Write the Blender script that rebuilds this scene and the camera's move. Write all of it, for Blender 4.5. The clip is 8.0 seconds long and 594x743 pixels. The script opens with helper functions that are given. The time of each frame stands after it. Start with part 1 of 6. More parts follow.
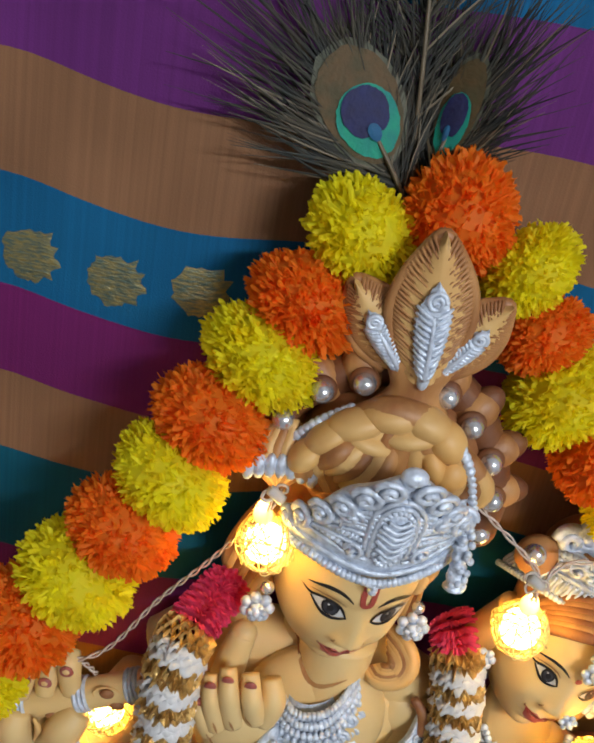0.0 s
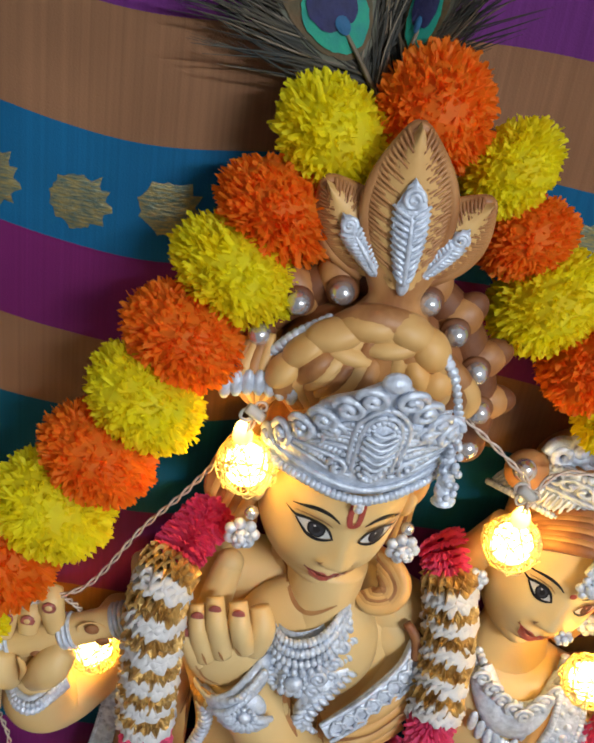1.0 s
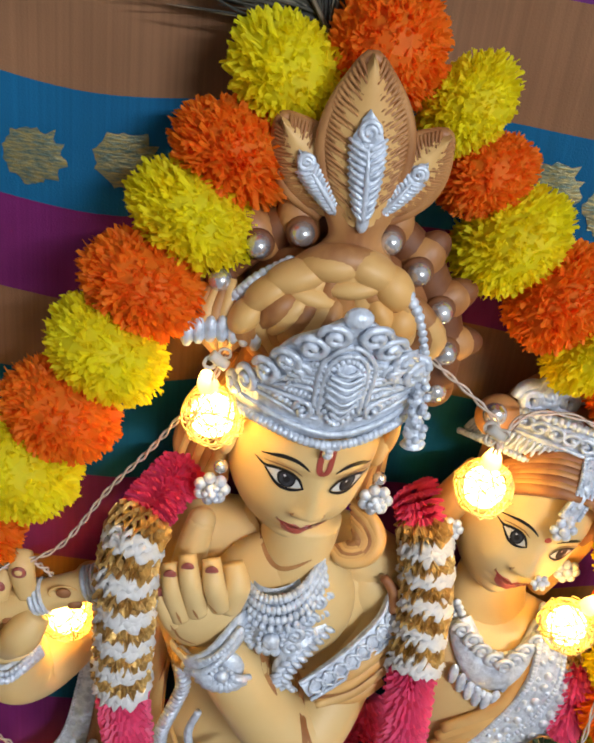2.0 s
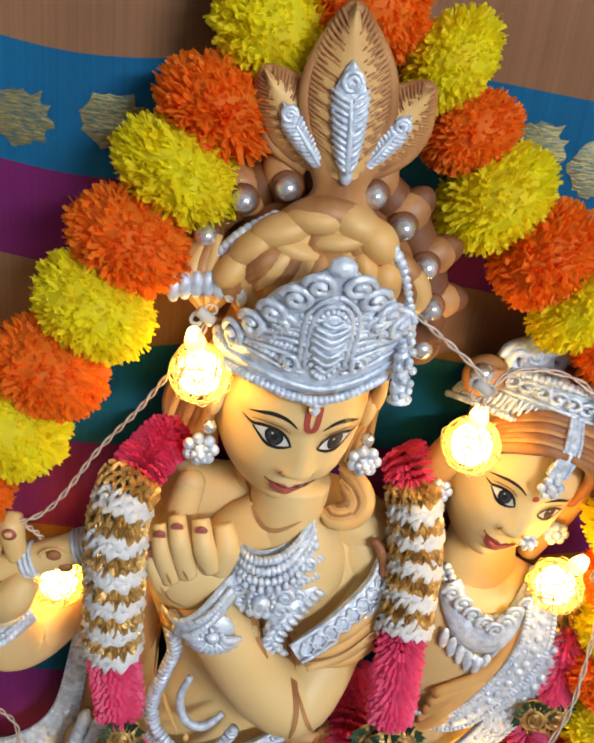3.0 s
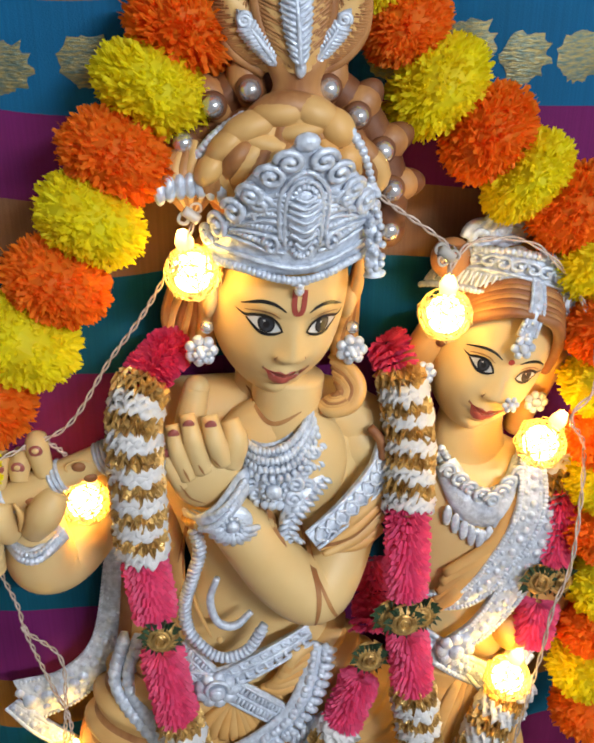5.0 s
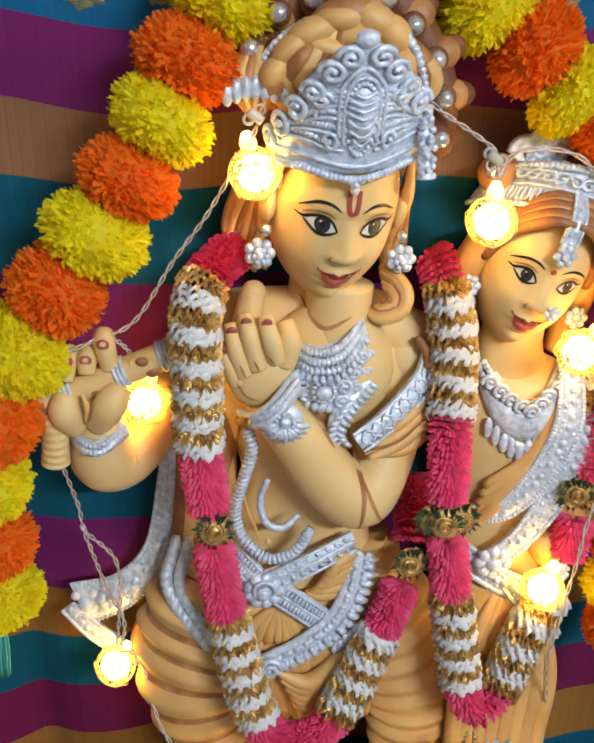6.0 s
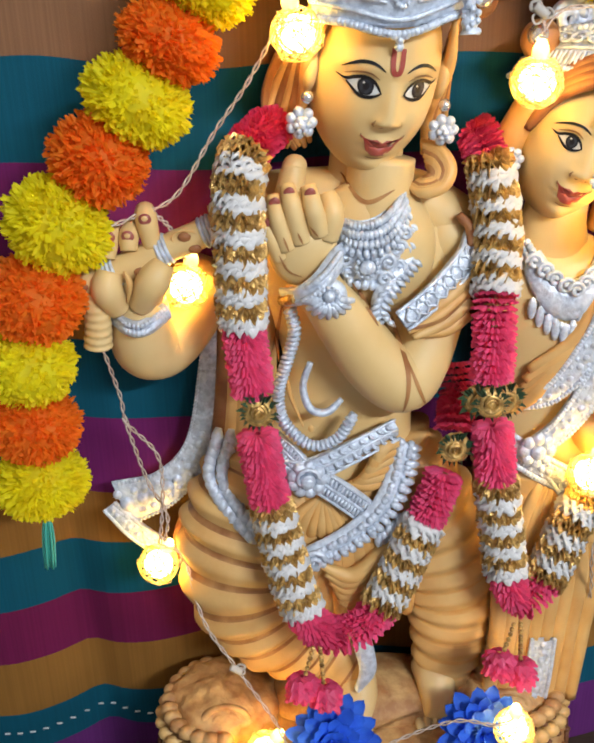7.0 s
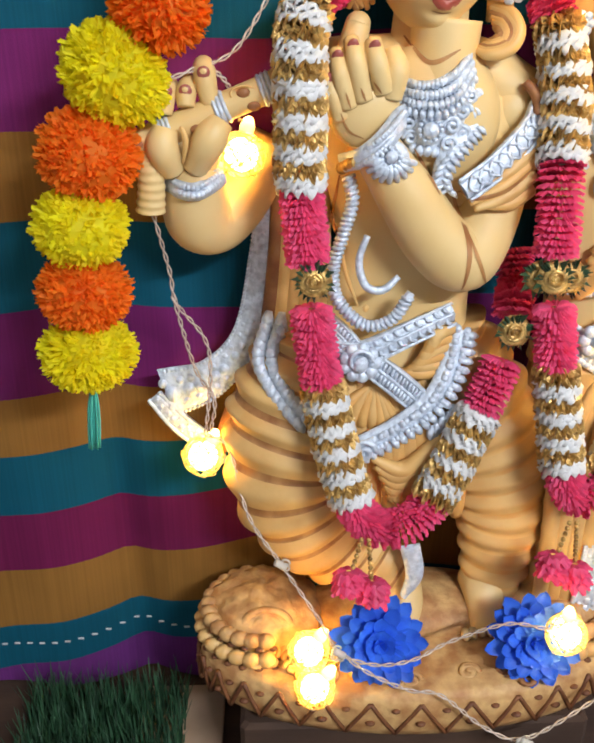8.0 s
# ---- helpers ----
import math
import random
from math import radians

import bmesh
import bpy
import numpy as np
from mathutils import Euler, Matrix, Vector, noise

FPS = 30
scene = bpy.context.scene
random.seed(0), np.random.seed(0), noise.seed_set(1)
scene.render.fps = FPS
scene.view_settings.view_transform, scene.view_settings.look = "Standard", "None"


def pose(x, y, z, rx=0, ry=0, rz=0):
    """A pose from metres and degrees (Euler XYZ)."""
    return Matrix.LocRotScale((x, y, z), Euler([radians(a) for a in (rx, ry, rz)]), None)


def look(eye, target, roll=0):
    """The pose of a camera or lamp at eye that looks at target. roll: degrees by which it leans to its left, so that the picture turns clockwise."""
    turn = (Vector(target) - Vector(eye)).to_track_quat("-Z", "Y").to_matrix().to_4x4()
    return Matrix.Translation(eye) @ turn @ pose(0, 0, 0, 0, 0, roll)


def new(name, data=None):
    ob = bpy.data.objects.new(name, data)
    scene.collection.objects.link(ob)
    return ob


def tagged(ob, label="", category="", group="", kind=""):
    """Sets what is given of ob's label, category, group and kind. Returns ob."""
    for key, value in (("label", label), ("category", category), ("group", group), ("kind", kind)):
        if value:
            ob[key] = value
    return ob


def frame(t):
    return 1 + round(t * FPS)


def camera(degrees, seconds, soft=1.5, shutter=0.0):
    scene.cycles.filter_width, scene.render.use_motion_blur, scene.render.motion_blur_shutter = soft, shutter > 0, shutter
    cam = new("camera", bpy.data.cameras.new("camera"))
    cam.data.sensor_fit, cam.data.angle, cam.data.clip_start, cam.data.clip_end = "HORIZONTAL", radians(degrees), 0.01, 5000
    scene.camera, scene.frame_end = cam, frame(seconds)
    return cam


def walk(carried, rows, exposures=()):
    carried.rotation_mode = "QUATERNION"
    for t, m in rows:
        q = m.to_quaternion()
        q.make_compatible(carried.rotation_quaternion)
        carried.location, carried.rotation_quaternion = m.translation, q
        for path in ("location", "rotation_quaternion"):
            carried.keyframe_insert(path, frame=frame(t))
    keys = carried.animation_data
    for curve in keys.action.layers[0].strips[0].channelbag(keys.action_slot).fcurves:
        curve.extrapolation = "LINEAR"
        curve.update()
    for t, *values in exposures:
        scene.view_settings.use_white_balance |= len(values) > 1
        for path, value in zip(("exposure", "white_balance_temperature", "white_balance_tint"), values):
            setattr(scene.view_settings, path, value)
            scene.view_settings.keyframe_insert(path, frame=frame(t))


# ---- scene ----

from mathutils.bvhtree import BVHTree

# ---------------------------------------------------------------- camera
cam = camera(35.5, 8.0, soft=2.5)
PATH = [  # seconds, eye, yaw, pitch, lean to the right
    (0.0, -0.0623, -0.4162, 1.0744, -2.93, -26.06, -10.69),
    (0.5, -0.0624, -0.4158, 1.0630, -3.27, -26.67, -10.50),
    (1.0, -0.0508, -0.4109, 1.0441, -4.03, -28.16, -8.96),
    (1.5, -0.0428, -0.4175, 1.0314, -4.57, -27.21, -8.11),
    (2.0, -0.0391, -0.4185, 1.0191, -5.37, -28.13, -7.50),
    (2.2, -0.0372, -0.4211, 1.0121, -5.50, -28.96, -7.52),
    (3.3, -0.0310, -0.4370, 0.9985, -5.51, -26.96, -6.66),
    (3.5, -0.0311, -0.4417, 0.9958, -5.64, -26.39, -6.26),
    (4.0, -0.0386, -0.4667, 0.9735, -7.65, -27.52, -5.08),
    (4.2, -0.0442, -0.4738, 0.9694, -7.80, -29.10, -3.44),
    (5.3, -0.0296, -0.5309, 0.9435, -5.98, -25.36, -0.21),
    (5.5, -0.0285, -0.5415, 0.9386, -5.80, -25.89, -1.00),
    (6.0, -0.0525, -0.5741, 0.9021, -3.91, -25.56, -0.59),
    (6.5, -0.0715, -0.5870, 0.8670, -3.66, -26.34, 0.58),
    (7.0, -0.0737, -0.6020, 0.8303, -2.84, -26.25, 0.88),
    (7.5, -0.0937, -0.6164, 0.7975, -0.66, -25.41, 1.30),
    (7.9, -0.0995, -0.6236, 0.7426, -0.70, -26.15, 0.74),
    (8.0, -0.0985, -0.6236, 0.7388, -1.32, -26.00, 0.35),
]


def aim(x, y, z, yaw, pitch, lean):
    a, b = radians(yaw), radians(pitch)
    way = Vector((-math.sin(a) * math.cos(b), math.cos(a) * math.cos(b), math.sin(b)))
    return look((x, y, z), Vector((x, y, z)) + way, -lean)


EXPOSURES = [(0.0, -0.25), (1.0, -0.2), (2.0, -0.08), (3.5, 0.08), (5.5, 0.0), (6.5, 0.05), (8.0, 0.41)]
walk(cam, [(t, aim(*row)) for t, *row in PATH], EXPOSURES)

# ---------------------------------------------------------------- light
world = bpy.data.worlds.new("world")
world.use_nodes = True
world.node_tree.nodes["Background"].inputs[0].default_value = (0.80, 0.88, 1.0, 1)
world.node_tree.nodes["Background"].inputs[1].default_value = 0.34
scene.world = world
TUBE_POWER, TUBE_AT = 68.0, (0.75, -1.98, 1.80)
tube_lamp = bpy.data.lights.new("tube_light_lamp", "AREA")
tube_lamp.shape, tube_lamp.size, tube_lamp.size_y = "RECTANGLE", 1.2, 0.06
tube_lamp.energy, tube_lamp.color = TUBE_POWER, (0.86, 0.93, 1.0)
tube_lamp_ob = new("tube_light_lamp", tube_lamp)
tube_lamp_ob.matrix_world = look(TUBE_AT, (0.0, 0.0, 0.65))
GLOW = 35.0  # the little bulbs


# ---------------------------------------------------------------- materials
def mat(name, c1, c2=None, scale=60.0, rough=0.6, metal=0.0, bump=0.15, bscale=300.0, vary=0.0, island=0.0, detail=4.0, glow=0.0,
        sheen=0.0, stretch=(1, 1, 1), coat=0.0, leafy=0.0):
    m = bpy.data.materials.new(name)
    m.use_nodes = True
    nt = m.node_tree
    n, l = nt.nodes, nt.links
    b = n["Principled BSDF"]
    b.inputs["Roughness"].default_value = rough
    b.inputs["Metallic"].default_value = metal
    b.inputs["Sheen Weight"].default_value = sheen
    b.inputs["Coat Weight"].default_value = coat
    tc = n.new("ShaderNodeTexCoord")
    mp = n.new("ShaderNodeMapping")
    mp.inputs["Scale"].default_value = stretch
    l.new(tc.outputs["Object"], mp.inputs[0])
    noi = n.new("ShaderNodeTexNoise")
    noi.inputs["Scale"].default_value, noi.inputs["Detail"].default_value = scale, detail
    l.new(mp.outputs[0], noi.inputs["Vector"])
    ramp = n.new("ShaderNodeMapRange")
    ramp.inputs[1].default_value, ramp.inputs[2].default_value = 0.36, 0.64
    l.new(noi.outputs[0], ramp.inputs[0])
    mix = n.new("ShaderNodeMix")
    mix.data_type = "RGBA"
    c2 = c2 or tuple(v * 0.75 for v in c1)
    mix.inputs[6].default_value, mix.inputs[7].default_value = (*c1, 1), (*c2, 1)
    l.new(ramp.outputs[0], mix.inputs[0])
    col = mix.outputs[2]
    if vary or island:
        hsv = n.new("ShaderNodeHueSaturation")
        l.new(col, hsv.inputs["Color"])
        src = n.new("ShaderNodeObjectInfo").outputs["Random"] if vary else n.new("ShaderNodeNewGeometry").outputs["Random Per Island"]
        r = n.new("ShaderNodeMapRange")
        k = vary or island
        r.inputs[3].default_value, r.inputs[4].default_value = 1 - k, 1 + k
        l.new(src, r.inputs[0])
        l.new(r.outputs[0], hsv.inputs["Value"])
        col = hsv.outputs[0]
    l.new(col, b.inputs["Base Color"])
    if glow:
        b.inputs["Emission Color"].default_value = (*c1, 1)
        b.inputs["Emission Strength"].default_value = glow
    if bump:
        noi2 = n.new("ShaderNodeTexNoise")
        noi2.inputs["Scale"].default_value, noi2.inputs["Detail"].default_value = bscale, 5.0
        l.new(mp.outputs[0], noi2.inputs["Vector"])
        bp = n.new("ShaderNodeBump")
        bp.inputs["Strength"].default_value, bp.inputs["Distance"].default_value = bump, 0.002
        l.new(noi2.outputs[0], bp.inputs["Height"])
        l.new(bp.outputs[0], b.inputs["Normal"])
    if leafy:
        tr = n.new("ShaderNodeBsdfTranslucent")
        l.new(col, tr.inputs[0])
        ms = n.new("ShaderNodeMixShader")
        ms.inputs[0].default_value = leafy
        l.new(b.outputs[0], ms.inputs[1])
        l.new(tr.outputs[0], ms.inputs[2])
        l.new(ms.outputs[0], n["Material Output"].inputs[0])
    return m


FLESH = mat("painted_skin", (0.74, 0.53, 0.245), (0.71, 0.465, 0.185), 14, 0.5, bump=0.05, bscale=500)
ORANGE = mat("painted_ochre_cloth", (0.66, 0.33, 0.09), (0.74, 0.45, 0.16), 22, 0.5, bump=0.08)
TAN = mat("painted_tan_cloth", (0.71, 0.44, 0.165), (0.60, 0.32, 0.10), 25, 0.5, bump=0.08)
BROWN = mat("painted_brown", (0.26, 0.09, 0.03), (0.36, 0.15, 0.05), 60, 0.55)
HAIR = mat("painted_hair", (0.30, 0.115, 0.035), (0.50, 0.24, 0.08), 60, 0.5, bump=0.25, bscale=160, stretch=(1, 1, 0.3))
SILVER = mat("silver_paint", (0.74, 0.80, 0.90), (0.50, 0.55, 0.64), 200, 0.42, 0.28, bump=0.6, bscale=280)
PEARL = mat("pearl", (0.76, 0.77, 0.80), (0.58, 0.57, 0.58), 60, 0.22, 0.8, bump=0.0)
UMBER = mat("painted_dark_brown", (0.13, 0.040, 0.014), (0.20, 0.07, 0.02), 60, 0.6)
BLACK = mat("black_paint", (0.012, 0.010, 0.010), rough=0.35, bump=0)
WHITE = mat("eye_white", (0.78, 0.76, 0.72), rough=0.35, bump=0)
RED = mat("red_paint", (0.42, 0.05, 0.03), (0.36, 0.06, 0.04), rough=0.4, bump=0)
ROSY = mat("lip_paint", (0.46, 0.09, 0.06), (0.36, 0.06, 0.04), rough=0.35, bump=0)
NAIL = mat("nail_paint", (0.40, 0.10, 0.08), rough=0.35, bump=0)
IRIS = mat("iris_paint", (0.020, 0.020, 0.026), (0.05, 0.05, 0.06), 300, 0.3, bump=0)
LIDCOL = mat("lid_shade", (0.40, 0.20, 0.08), rough=0.5, bump=0)
YELLOW = mat("yellow_petal", (0.98, 0.92, 0.020), (0.97, 0.84, 0.014), 60, 0.65, bump=0.2, island=0.06, leafy=0.58)
MARI = mat("orange_petal", (0.99, 0.30, 0.016), (0.98, 0.25, 0.012), 60, 0.65, bump=0.2, island=0.06, leafy=0.58)
PINK = mat("pink_petal", (0.90, 0.11, 0.27), (0.82, 0.07, 0.20), 80, 0.5, bump=0.2, island=0.14, leafy=0.38)
SATIN = mat("white_satin", (0.86, 0.84, 0.83), (0.80, 0.78, 0.78), 80, 0.4, bump=0.2, island=0.05, leafy=0.25)
GOLD = mat("gold_foil", (0.72, 0.46, 0.15), (0.30, 0.16, 0.045), 160, 0.32, 0.55, bump=0.5, bscale=500, island=0.3)
GREEN = mat("dark_green_leaf", (0.03, 0.07, 0.03), (0.02, 0.04, 0.02), 200, 0.5, bump=0.3, island=0.3)
TINSEL = mat("tassel_green", (0.10, 0.52, 0.40), (0.06, 0.40, 0.32), 90, 0.35, bump=0.1, stretch=(1, 1, 0.1))
BLUEP = mat("blue_petal", (0.05, 0.20, 0.88), (0.03, 0.13, 0.74), 60, 0.5, bump=0.2, vary=0.15, leafy=0.25)
WIRE = mat("clear_wire", (0.66, 0.55, 0.48), (0.50, 0.38, 0.30), 300, 0.25, bump=0, coat=0.5)
BULB = mat("bulb_glow", (1.0, 0.635, 0.135), rough=0.4, bump=0, glow=GLOW)
LATTICE = mat("ball_thread", (0.85, 0.74, 0.40), (0.75, 0.60, 0.28), 200, 0.5, bump=0.2, leafy=0.35)
CLEAR = mat("clear_plastic", (0.80, 0.74, 0.66), rough=0.2, bump=0, coat=0.6, leafy=0.3)
CLAY = mat("painted_base", (0.66, 0.40, 0.16), (0.40, 0.18, 0.06), 55, 0.6, bump=0.9, bscale=120)
QUILL = mat("feather_barb", (0.017, 0.019, 0.016), (0.042, 0.034, 0.020), 60, 0.75, bump=0.1, island=0.6)
QUILL2 = mat("feather_stem", (0.16, 0.12, 0.07), rough=0.5, bump=0.1)
EYE_BRONZE = mat("feather_bronze", (0.10, 0.055, 0.016), (0.06, 0.045, 0.014), 90, 0.7, 0.0, bump=0.4, bscale=350, stretch=(1, 0.2, 1))
EYE_RIM = mat("feather_pale_rim", (0.10, 0.10, 0.065), (0.06, 0.065, 0.04), 90, 0.7, 0.0, bump=0.4, bscale=350)
EYE_TEAL = mat("feather_teal", (0.004, 0.20, 0.17), (0.004, 0.28, 0.17), 90, 0.7, 0.0, bump=0.4, bscale=350)
EYE_BLUE = mat("feather_blue", (0.010, 0.010, 0.055), (0.010, 0.014, 0.09), 90, 0.7, 0.0, bump=0.4, bscale=350)
EYE_CYAN = mat("feather_cyan", (0.01, 0.10, 0.22), (0.01, 0.08, 0.18), 90, 0.7, 0.0, bump=0.4, bscale=350)
GRASS = mat("artificial_grass", (0.035, 0.10, 0.045), (0.02, 0.06, 0.03), 60, 0.5, bump=0, island=0.5)
BOARD = mat("beige_board", (0.40, 0.27, 0.18), (0.34, 0.22, 0.14), 30, 0.6, bump=0.2)
DARKWOOD = mat("dark_stained_wood", (0.045, 0.022, 0.013), (0.075, 0.037, 0.020), 30, 0.85, bump=0.3, stretch=(0.2, 1, 1))
WALLP = mat("wall_paint", (0.62, 0.60, 0.58), (0.58, 0.56, 0.54), 4, 0.8, bump=0.1, bscale=80)
ZARI = mat("gold_thread", (0.34, 0.27, 0.10), (0.12, 0.17, 0.14), 420, 0.35, 0.5, bump=0.6, bscale=500, stretch=(0.4, 1, 1.6))
TUBE = mat("tube_glow", (0.86, 0.93, 1.0), rough=0.5, bump=0, glow=4.0)
WHITEP = mat("white_enamel", (0.75, 0.75, 0.74), rough=0.4, bump=0.05)


def curtain_material():
    """Woven cotton in bands, one colour under another, with fine warp lines."""
    m = bpy.data.materials.new("striped_cotton")
    m.use_nodes = True
    n, l = m.node_tree.nodes, m.node_tree.links
    b = n["Principled BSDF"]
    b.inputs["Roughness"].default_value = 0.75
    b.inputs["Specular IOR Level"].default_value = 0.15
    tc = n.new("ShaderNodeUVMap")
    sep = n.new("ShaderNodeSeparateXYZ")
    l.new(tc.outputs[0], sep.inputs[0])
    ramp = n.new("ShaderNodeValToRGB")
    ramp.color_ramp.interpolation = "CONSTANT"
    top, low = 1.30, 0.0
    plum, brown, blue = (0.125, 0.024, 0.150), (0.235, 0.115, 0.058), (0.006, 0.100, 0.225)
    mag, teal, ochre, wine = (0.150, 0.014, 0.105), (0.004, 0.078, 0.125), (0.255, 0.115, 0.024), (0.140, 0.010, 0.058)
    bands = [(0.0, plum), (0.092, teal), (0.142, ochre), (0.203, wine), (0.262, teal), (0.325, ochre), (0.380, mag), (0.455, teal),
             (0.527, ochre), (0.590, mag), (0.665, teal), (0.735, brown), (0.783, mag), (0.840, blue), (0.906, brown), (0.973, plum),
             (1.037, blue), (1.080, plum), (1.14, brown), (1.20, blue)]
    els = ramp.color_ramp.elements
    for i, (z, c) in enumerate(bands):
        e = els[i] if i < 2 else els.new(z / top)
        e.position, e.color = z / top, (*c, 1)
    div = n.new("ShaderNodeMath")
    div.operation = "DIVIDE"
    div.inputs[1].default_value = top
    l.new(sep.outputs[1], div.inputs[0])
    l.new(div.outputs[0], ramp.inputs[0])
    wav = n.new("ShaderNodeTexNoise")  # warp lines
    wav.inputs["Scale"].default_value, wav.inputs["Detail"].default_value = 1.0, 2.0
    mp = n.new("ShaderNodeMapping")
    mp.inputs["Scale"].default_value = (420, 2.5, 1)
    l.new(tc.outputs[0], mp.inputs[0])
    l.new(mp.outputs[0], wav.inputs["Vector"])
    mr = n.new("ShaderNodeMapRange")
    mr.inputs[1].default_value, mr.inputs[2].default_value, mr.inputs[3].default_value, mr.inputs[4].default_value = 0.3, 0.7, 0.90, 1.09
    l.new(wav.outputs[0], mr.inputs[0])
    big = n.new("ShaderNodeTexNoise")
    big.inputs["Scale"].default_value = 9.0
    l.new(tc.outputs[0], big.inputs["Vector"])
    mr2 = n.new("ShaderNodeMapRange")
    mr2.inputs[1].default_value, mr2.inputs[2].default_value, mr2.inputs[3].default_value, mr2.inputs[4].default_value = 0.3, 0.7, 0.85, 1.12
    l.new(big.outputs[0], mr2.inputs[0])
    mul = n.new("ShaderNodeMath")
    mul.operation = "MULTIPLY"
    l.new(mr.outputs[0], mul.inputs[0])
    l.new(mr2.outputs[0], mul.inputs[1])
    hsv = n.new("ShaderNodeHueSaturation")
    l.new(ramp.outputs[0], hsv.inputs["Color"])
    l.new(mul.outputs[0], hsv.inputs["Value"])
    l.new(hsv.outputs[0], b.inputs["Base Color"])
    wv = n.new("ShaderNodeTexNoise")
    wv.inputs["Scale"].default_value = 1.0
    mp2 = n.new("ShaderNodeMapping")
    mp2.inputs["Scale"].default_value = (900, 900, 1)
    l.new(tc.outputs[0], mp2.inputs[0])
    l.new(mp2.outputs[0], wv.inputs["Vector"])
    bp = n.new("ShaderNodeBump")
    bp.inputs["Strength"].default_value, bp.inputs["Distance"].default_value = 0.25, 0.001
    l.new(wv.outputs[0], bp.inputs["Height"])
    l.new(bp.outputs[0], b.inputs["Normal"])
    return m


CLOTH = curtain_material()


# ---------------------------------------------------------------- building helpers
class Shape:
    """Vertices and faces gathered for one mesh."""

    def __init__(self):
        self.v, self.f, self.m, self.mats = [], [], [], []

    def slot(self, material):
        if material not in self.mats:
            self.mats.append(material)
        return self.mats.index(material)

    def add(self, verts, faces, material):
        o, k = len(self.v), self.slot(material)
        self.v.extend([tuple(p) for p in verts])
        self.f.extend([tuple(i + o for i in f) for f in faces])
        self.m.extend([k] * len(faces))

    def mesh(self, name, smooth=True):
        me = bpy.data.meshes.new(name)
        me.from_pydata(self.v, [], self.f)
        for m in self.mats:
            me.materials.append(m)
        me.polygons.foreach_set("material_index", self.m)
        me.polygons.foreach_set("use_smooth", [smooth] * len(self.f))
        me.update()
        return me

    def make(self, name, parent=None, label="", smooth=True):
        ob = new(name, self.mesh(name, smooth))
        if parent:
            ob.parent = parent
        return tagged(ob, label)


def grid_faces(rows, cols, wrap=False):
    out = []
    for i in range(rows - 1):
        for j in range(cols if wrap else cols - 1):
            a, b = i * cols + j, i * cols + (j + 1) % cols
            out.append((a, b, b + cols, a + cols))
    return out


def smooth_path(pts, n):
    """n points on a Catmull-Rom curve through pts, even in length."""
    p = np.array(pts, float)
    p = np.vstack([2 * p[0] - p[1], p, 2 * p[-1] - p[-2]])
    out = []
    for i in range(1, len(p) - 2):
        for t in np.linspace(0, 1, 24, endpoint=False):
            a, b, c, d = p[i - 1:i + 3]
            out.append(0.5 * (2 * b + (c - a) * t + (2 * a - 5 * b + 4 * c - d) * t * t + (3 * b - a - 3 * c + d) * t ** 3))
    out.append(p[-2])
    out = np.array(out)
    w = np.linalg.norm(np.diff(out[:, :3], axis=0), axis=1)
    s = np.concatenate([[0], np.cumsum(w)])
    q = np.linspace(0, s[-1], n)
    return np.stack([np.interp(q, s, out[:, k]) for k in range(out.shape[1])], 1)


def frames(path, hint=(0, -1, 0)):
    """Tangent, side and face directions along a path; face leans to hint."""
    t = np.gradient(path, axis=0)
    t /= np.linalg.norm(t, axis=1)[:, None] + 1e-12
    h = np.array(hint, float)
    s = np.cross(t, h)
    s /= np.linalg.norm(s, axis=1)[:, None] + 1e-9
    return t, s, np.cross(s, t)


def tube(S, pts, radii, material, segs=16, n=24, flat=1.0, hint=(0, -1, 0), ridge=0.0, ridges=0, groove=None, cap=True):
    """A limb: pts with radii (one, or one a point); flat squeezes it along hint; ridges are folds round it."""
    r = np.broadcast_to(np.array(radii, float), (len(pts),)) if np.ndim(radii) < 2 else None
    path = smooth_path(np.column_stack([np.array(pts, float), r]), n)
    c, rr = path[:, :3], path[:, 3]
    _, s, f = frames(c, hint)
    verts, a = [], np.linspace(0, 2 * np.pi, segs, endpoint=False)
    for i in range(n):
        k = rr[i]
        if ridges:
            ph = i / (n - 1) * ridges
            k = rr[i] * (1 + ridge * (abs((ph % 1) * 2 - 1) - 0.5))
        verts.extend(c[i] + k * (np.cos(a)[:, None] * s[i] + flat * np.sin(a)[:, None] * f[i]))
    faces = grid_faces(n, segs, True)
    verts = list(verts)
    if cap:
        verts += [c[0], c[-1]]
        e = len(verts)
        faces += [(e - 2, (j + 1) % segs, j) for j in range(segs)]
        faces += [(e - 1, (n - 1) * segs + j, (n - 1) * segs + (j + 1) % segs) for j in range(segs)]
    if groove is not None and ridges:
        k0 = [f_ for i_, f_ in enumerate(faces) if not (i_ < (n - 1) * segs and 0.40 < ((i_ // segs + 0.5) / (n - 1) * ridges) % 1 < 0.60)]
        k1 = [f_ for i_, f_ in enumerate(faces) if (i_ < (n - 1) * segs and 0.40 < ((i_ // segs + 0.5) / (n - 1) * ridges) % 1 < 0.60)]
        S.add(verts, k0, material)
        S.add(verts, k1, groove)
    else:
        S.add(verts, faces, material)


